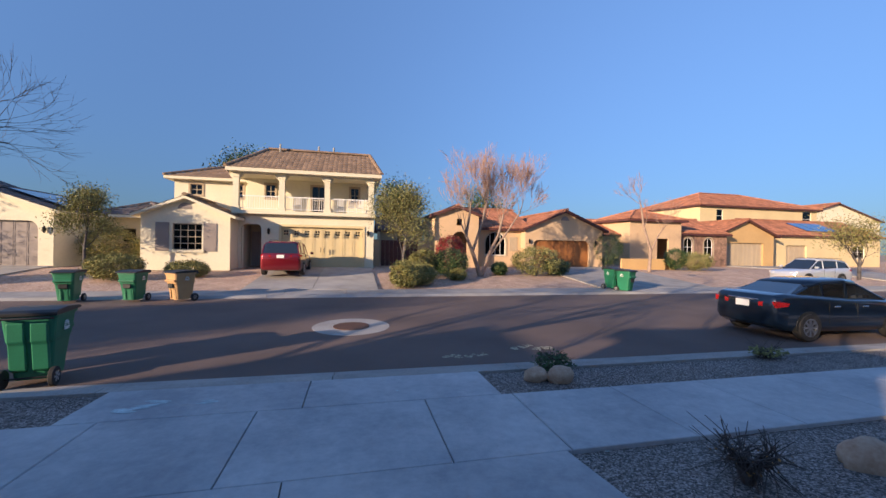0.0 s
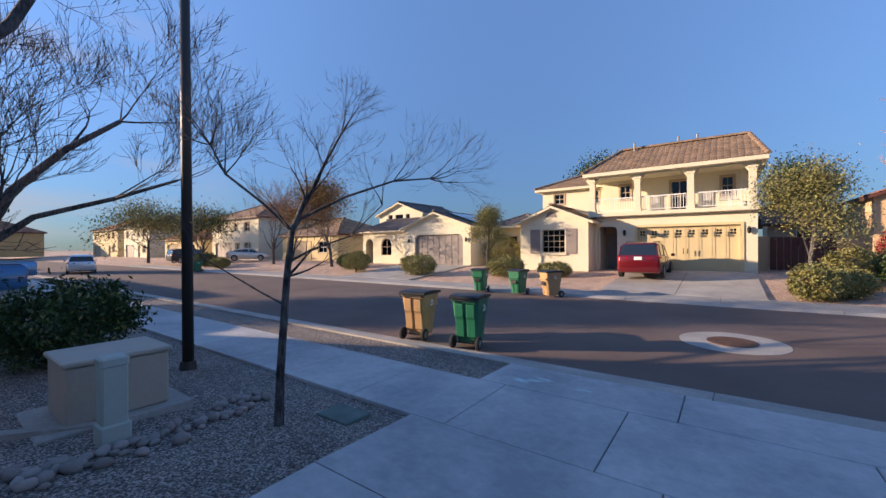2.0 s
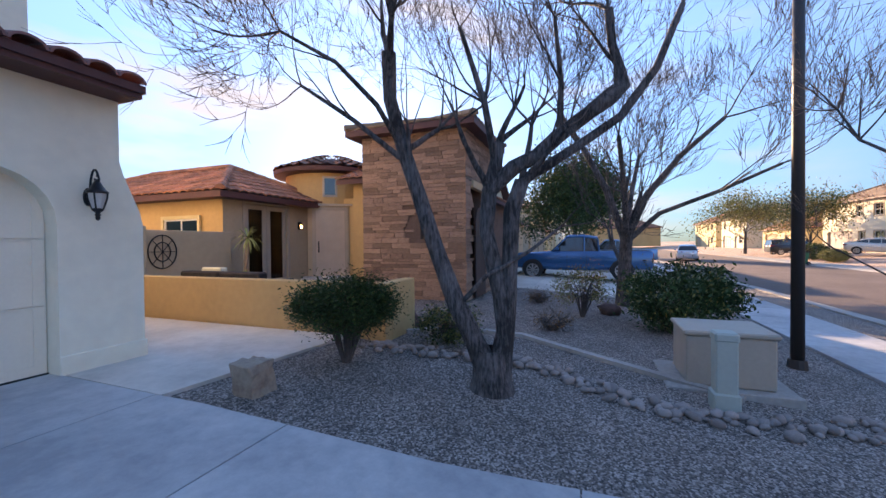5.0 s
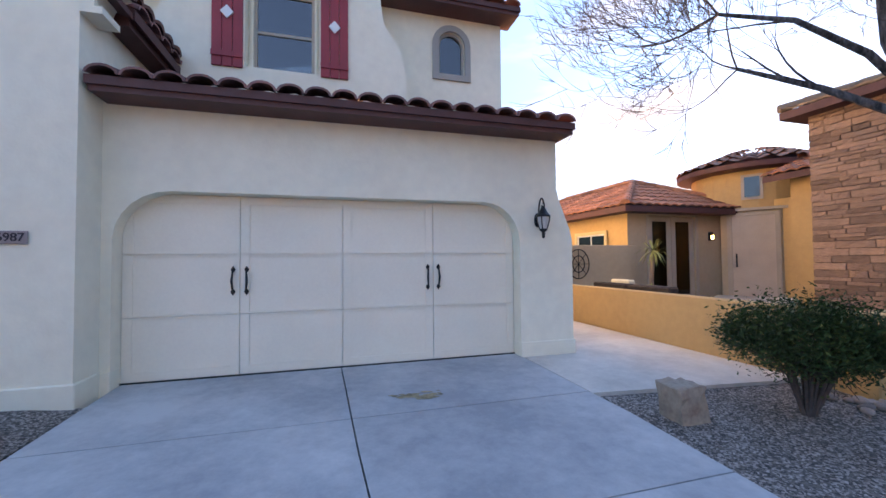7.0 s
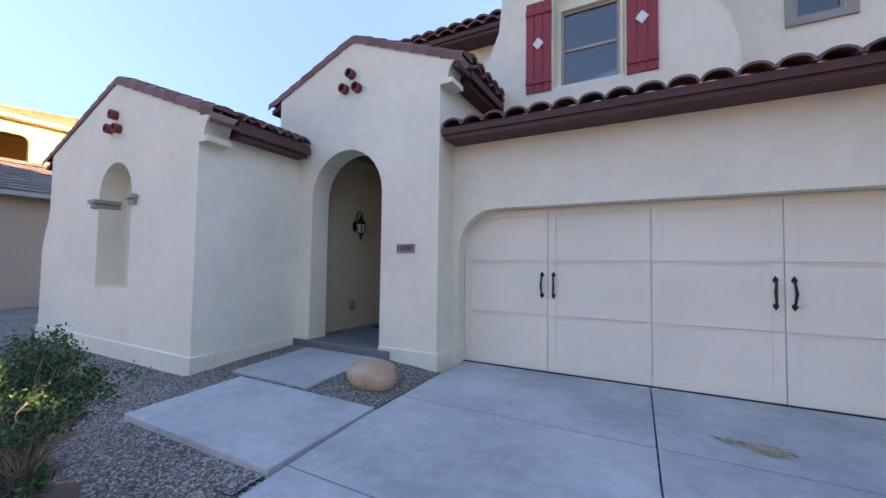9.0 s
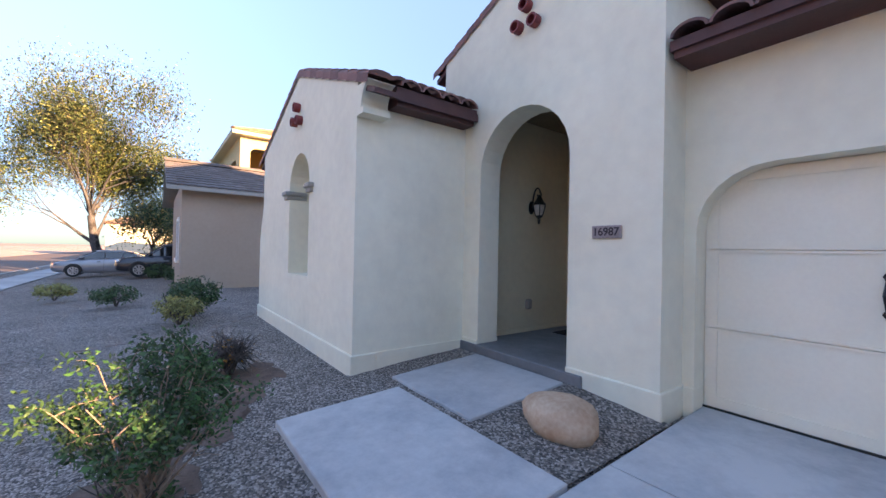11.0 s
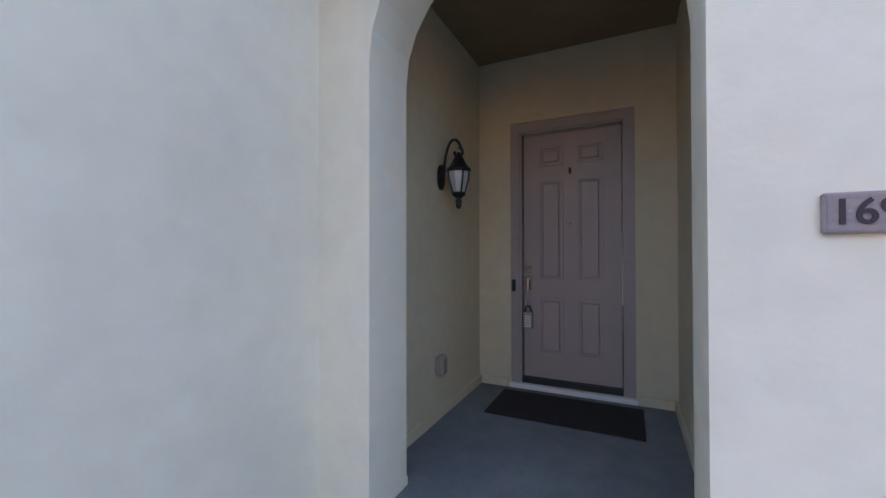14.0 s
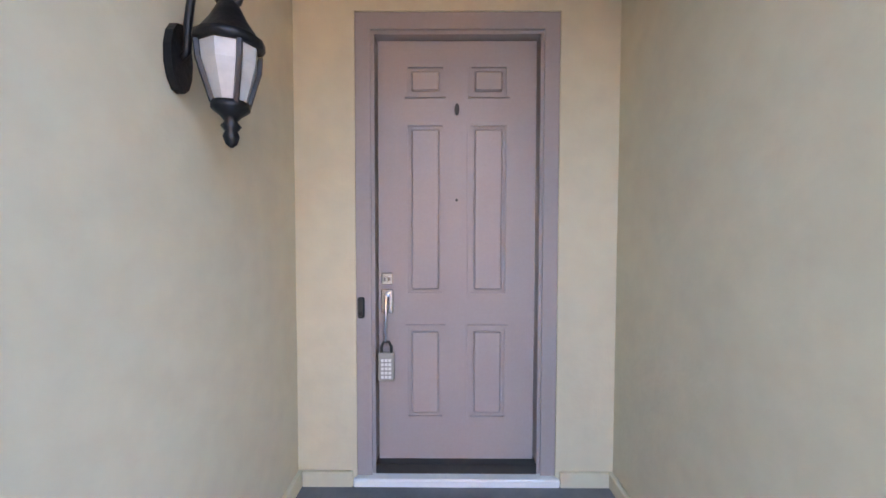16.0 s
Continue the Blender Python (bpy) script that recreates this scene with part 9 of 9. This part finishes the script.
def stone_house():
    h = thing("house", (33, 32, 0), "yellow stucco house with a stone front and red tile roofs", "house")
    ent = rect(28.3, 29.6, -0.1, 2.6)
    block(h, STUCCO_PEACH, 25.3, 31.0, 31.5, 37, -0.1, 4.3, rel([ent], 25.3), -1)
    hip_roof(h, TILE_RED, 25.3, 31.0, 31.5, 37, 4.35, 0.35, FASCIA)
    wins = [arch(31.8, 32.9, 0.9, 2.8), arch(34.2, 35.3, 0.9, 2.8)]
    block(h, material("distant ledger stone", (0.33, 0.20, 0.14), 0.9, 0.3, 2.5, 8, 0.04, 8), 31.0, 37.0, 32.0, 39, -0.1, 3.3, rel(wins, 31.0), -1)
    for w in wins:
        window(h, w, (0, 32.0, 0), (1, 0, 0), (0, -1, 0), WHITE, STUCCO_TAN, 0.12, (1, 1), inset=0.1, blind=bpy.data.materials["teal curtain"])
    gable_roof(h, TILE_RED, 31.0, 37.0, 32.0, 40, 3.3, 1.6, "x", FASCIA, 0.35)
    gar = rect(37.9, 42.7, -0.1, 2.4)
    block(h, STUCCO_OCHRE, 36.6, 44.1, 32.8, 42, -0.1, 3.3, rel([gar], 36.6), -1, 1.5)
    garage_door(h, rect(37.9, 42.7, -0.1, 2.4), (0, 32.8, 0), (1, 0, 0), (0, -1, 0), STUCCO_TAN, 8, 4, label="closed tan garage door")
    gable_roof(h, TILE_RED, 36.6, 44.1, 32.8, 42, 3.3, 1.55, "y", FASCIA, 0.4)
    wins = [rect(58.5, 60.0, 5.0, 7.0), rect(44.5, 45.5, 5.2, 6.8)]
    b = thing("house", (52, 45, 0), "large yellow two-storey house with red tiles and solar panels", "house")
    block(b, STUCCO_YELLOW, 42, 61, 40, 52, -0.1, 7.2, rel(wins, 42), -1)
    for w in wins:
        window(b, w, (0, 40, 0), (1, 0, 0), (0, -1, 0), WHITE, None, 0.1, (0, 1), inset=0.08, blind=DOOR_GREY)
    hip_roof(b, TILE_RED, 42, 61, 40, 52, 7.25, 0.38, FASCIA, coarse=1.4)
    c = thing("house", (52, 32, 0), "yellow stucco house with a red tile roof beside a driveway", "house")
    gg = rect(47.5, 50.5, -0.1, 2.3)
    ww = rect(57.5, 59.5, 0.9, 2.4)
    block(c, STUCCO_YELLOW, 45.5, 62, 34, 42, -0.1, 3.6, rel([gg, ww], 45.5), -1)
    garage_door(c, gg, (0, 34, 0), (1, 0, 0), (0, -1, 0), STUCCO_TAN, 4, 4)
    window(c, ww, (0, 34, 0), (1, 0, 0), (0, -1, 0), WHITE, None, 0.1, (1, 1), inset=0.08)
    gable_roof(c, TILE_RED, 45.5, 62, 34, 42, 3.6, 1.8, "x", FASCIA, 0.4, 1.4)
    for x in (51.5, 53.2, 54.9):
        s = thing("solar_panel", (x, 35.5, 4.6), "dark blue solar panel on a red tile roof", "solar panel", "solar panels")
        bm = bmesh.new()
        prism(bm, [(x, 34.6, 4.05), (x + 1.6, 34.6, 4.05), (x + 1.6, 37, 5.12), (x, 37, 5.12)], (0, 0, -0.05))
        part("panel", bm, SOLAR, s)
    d = thing("house", (72, 40, 0), "pale yellow two-storey house far along the street", "house")
    ws = [rect(64, 66, 4.6, 5.6), rect(69, 72, 4.4, 5.8)]
    block(d, STUCCO_PALE, 62, 80, 44, 56, -0.1, 6.6, rel(ws, 62), -1, 2.4)
    for w in ws:
        window(d, w, (0, 44, 0), (1, 0, 0), (0, -1, 0), WHITE, None, 0.1, (1, 0), inset=0.08)
    gable_roof(d, TILE_RED, 62, 80, 44, 56, 6.6, 2.45, "y", FASCIA, 0.4, 1.5)
    bm = bmesh.new()
    box(bm, 20.3, 25.2, 26.0, 26.2, -0.1, 0.78)
    structure("garden_wall", bm, STUCCO_OCHRE, "low orange stucco garden wall", "wall")


def plain_house(x0, x1, y0, y1, front, wall, tiles, label, two=False, gx=None):
    """A far house of the estate: garage, windows, tiled roofs."""
    z = 5.6 if two else 3.0
    h = thing("house", ((x0 + x1) / 2, y0, 0), label, "house")
    yf = y0 if front < 0 else y1
    n = (0, front, 0)
    gx = gx or x0 + 1.0
    gar = arch(gx, gx + 4.9, -0.1, 2.3, 0.3, 4)
    wins = [rect(x1 - 3.6, x1 - 2.0, 0.9, 2.2), rect(x1 - 6.0, x1 - 5.0, -0.1, 2.2)]
    if two:
        wins += [rect(x0 + 1.6, x0 + 2.8, 3.8, 5.0), rect(x1 - 3.6, x1 - 2.2, 3.8, 5.0), rect(x1 - 6.4, x1 - 5.4, 3.8, 5.0)]
    block(h, wall, x0, x1, y0, y1, -0.1, z, rel([gar] + wins, x0), front)
    garage_door(h, gar, (0, yf, 0), (1, 0, 0), n, DOOR_GREY if wall is STUCCO_PALE else STUCCO_TAN, 4, 4)
    for w in wins:
        window(h, w, (0, yf, 0), (1, 0, 0), n, WHITE, STUCCO_TAN, 0.1, (1, 1), inset=0.08)
    hip_roof(h, tiles, x0, x1, y0, y1, z + 0.05, 0.42, FASCIA, coarse=1.5)
    return h


two_storey()
cream_garage_house()
peach_house()
stone_house()
for args in ((-46, -35, 28.5, 38, -1, STUCCO_YELLOW, TILE_TAN, "yellow stucco house behind trees"), (-62, -49, 27, 38, -1, STUCCO_PALE, TILE_TAN, "cream house down the street", True),
             (-80, -66, 27, 38, -1, STUCCO_YELLOW, TILE_RED, "yellow house down the street"), (-98, -84, 26, 38, -1, STUCCO_PALE, TILE_TAN, "pale house down the street", True),
             (-120, -102, 26, 38, -1, STUCCO_YELLOW, TILE_RED, "yellow house at the street's end", True), (-150, -134, -2, 20, -1, STUCCO_OCHRE, TILE_RED, "ochre house closing the street", True),
             (-42, -27.5, -18, -6.0, 1, STUCCO_PEACH, TILE_TAN, "peach stucco house beyond the driveway"), (-60, -46, -18, -6.5, 1, STUCCO_TAN, TILE_RED, "tan house down the street", True),
             (-80, -64, -18, -6.5, 1, STUCCO_YELLOW, TILE_RED, "yellow house down the street"), (-104, -86, -18, -6.5, 1, STUCCO_PALE, TILE_TAN, "pale house down the street", True),
             (33, 46, -17, -5.0, 1, STUCCO_PEACH, TILE_RED, "peach house along the street"), (50, 64, -17, -5.0, 1, STUCCO_PALE, TILE_RED, "pale house along the street", True), (68, 82, -17, -5, 1, STUCCO_YELLOW, TILE_RED, "yellow house along the street", True),
             (84, 98, 28, 40, -1, STUCCO_YELLOW, TILE_RED, "yellow house far along the street", True), (100, 114, -10, 6, -1, STUCCO_PALE, TILE_TAN, "sunlit house at the bend of the street", True)):
    plain_house(*args)


def east_house():
    h = thing("house", (20, -8, 0), "taupe stucco house with grey tiles and a lit upper storey", "house")
    block(h, STUCCO_GREY, 17.2, 24.5, -17, -2.3, -0.14, 3.55, [rect(1.2, 2.4, 0.9, 2.3)], 1)
    window(h, rect(18.4, 19.6, 0.9, 2.3), (0, -2.3, 0), (1, 0, 0), (0, 1, 0), WHITE, WHITE, 0.12, (1, 1), inset=0.05, sill=True)
    gable_roof(h, TILE_GREY, 17.2, 24.5, -17, -2.3, 3.55, 1.3, "y", TRIM_GREY, 0.45, label="grey brown flat tile gable roof")
    # upper storey with an open loggia
    x0, y1 = 24.55, -5.18
    opening = arch(x0 + 1.3, x0 + 4.3, 4.2, 6.35, 0.35, 4)
    block(h, STUCCO_YELLOW, x0, x0 + 9, -19, y1, 3.0, 7.5, rel([opening], x0), 1, side_holes={"w": [arch(11.93, 13.11, 4.9, 6.8, 0.3, 4)]})
    bm = bmesh.new()
    plate(bm, [rect(x0 + 0.5, x0 + 6, 3.0, 7.3)], (0, y1 - 2.6, 0), (1, 0, 0), (0, 1, 0), 0.1)
    plate(bm, [rect(0, 6, 3.0, 7.3)], (x0 + 3.0, -12, 0), (0, 1, 0), (-1, 0, 0), 0.1)
    part("inner_wall", bm, STUCCO_OCHRE, h)
    hip_roof(h, TILE_TAN, x0, x0 + 9, -19, y1, 7.55, 0.35, STUCCO_PALE)


east_house()
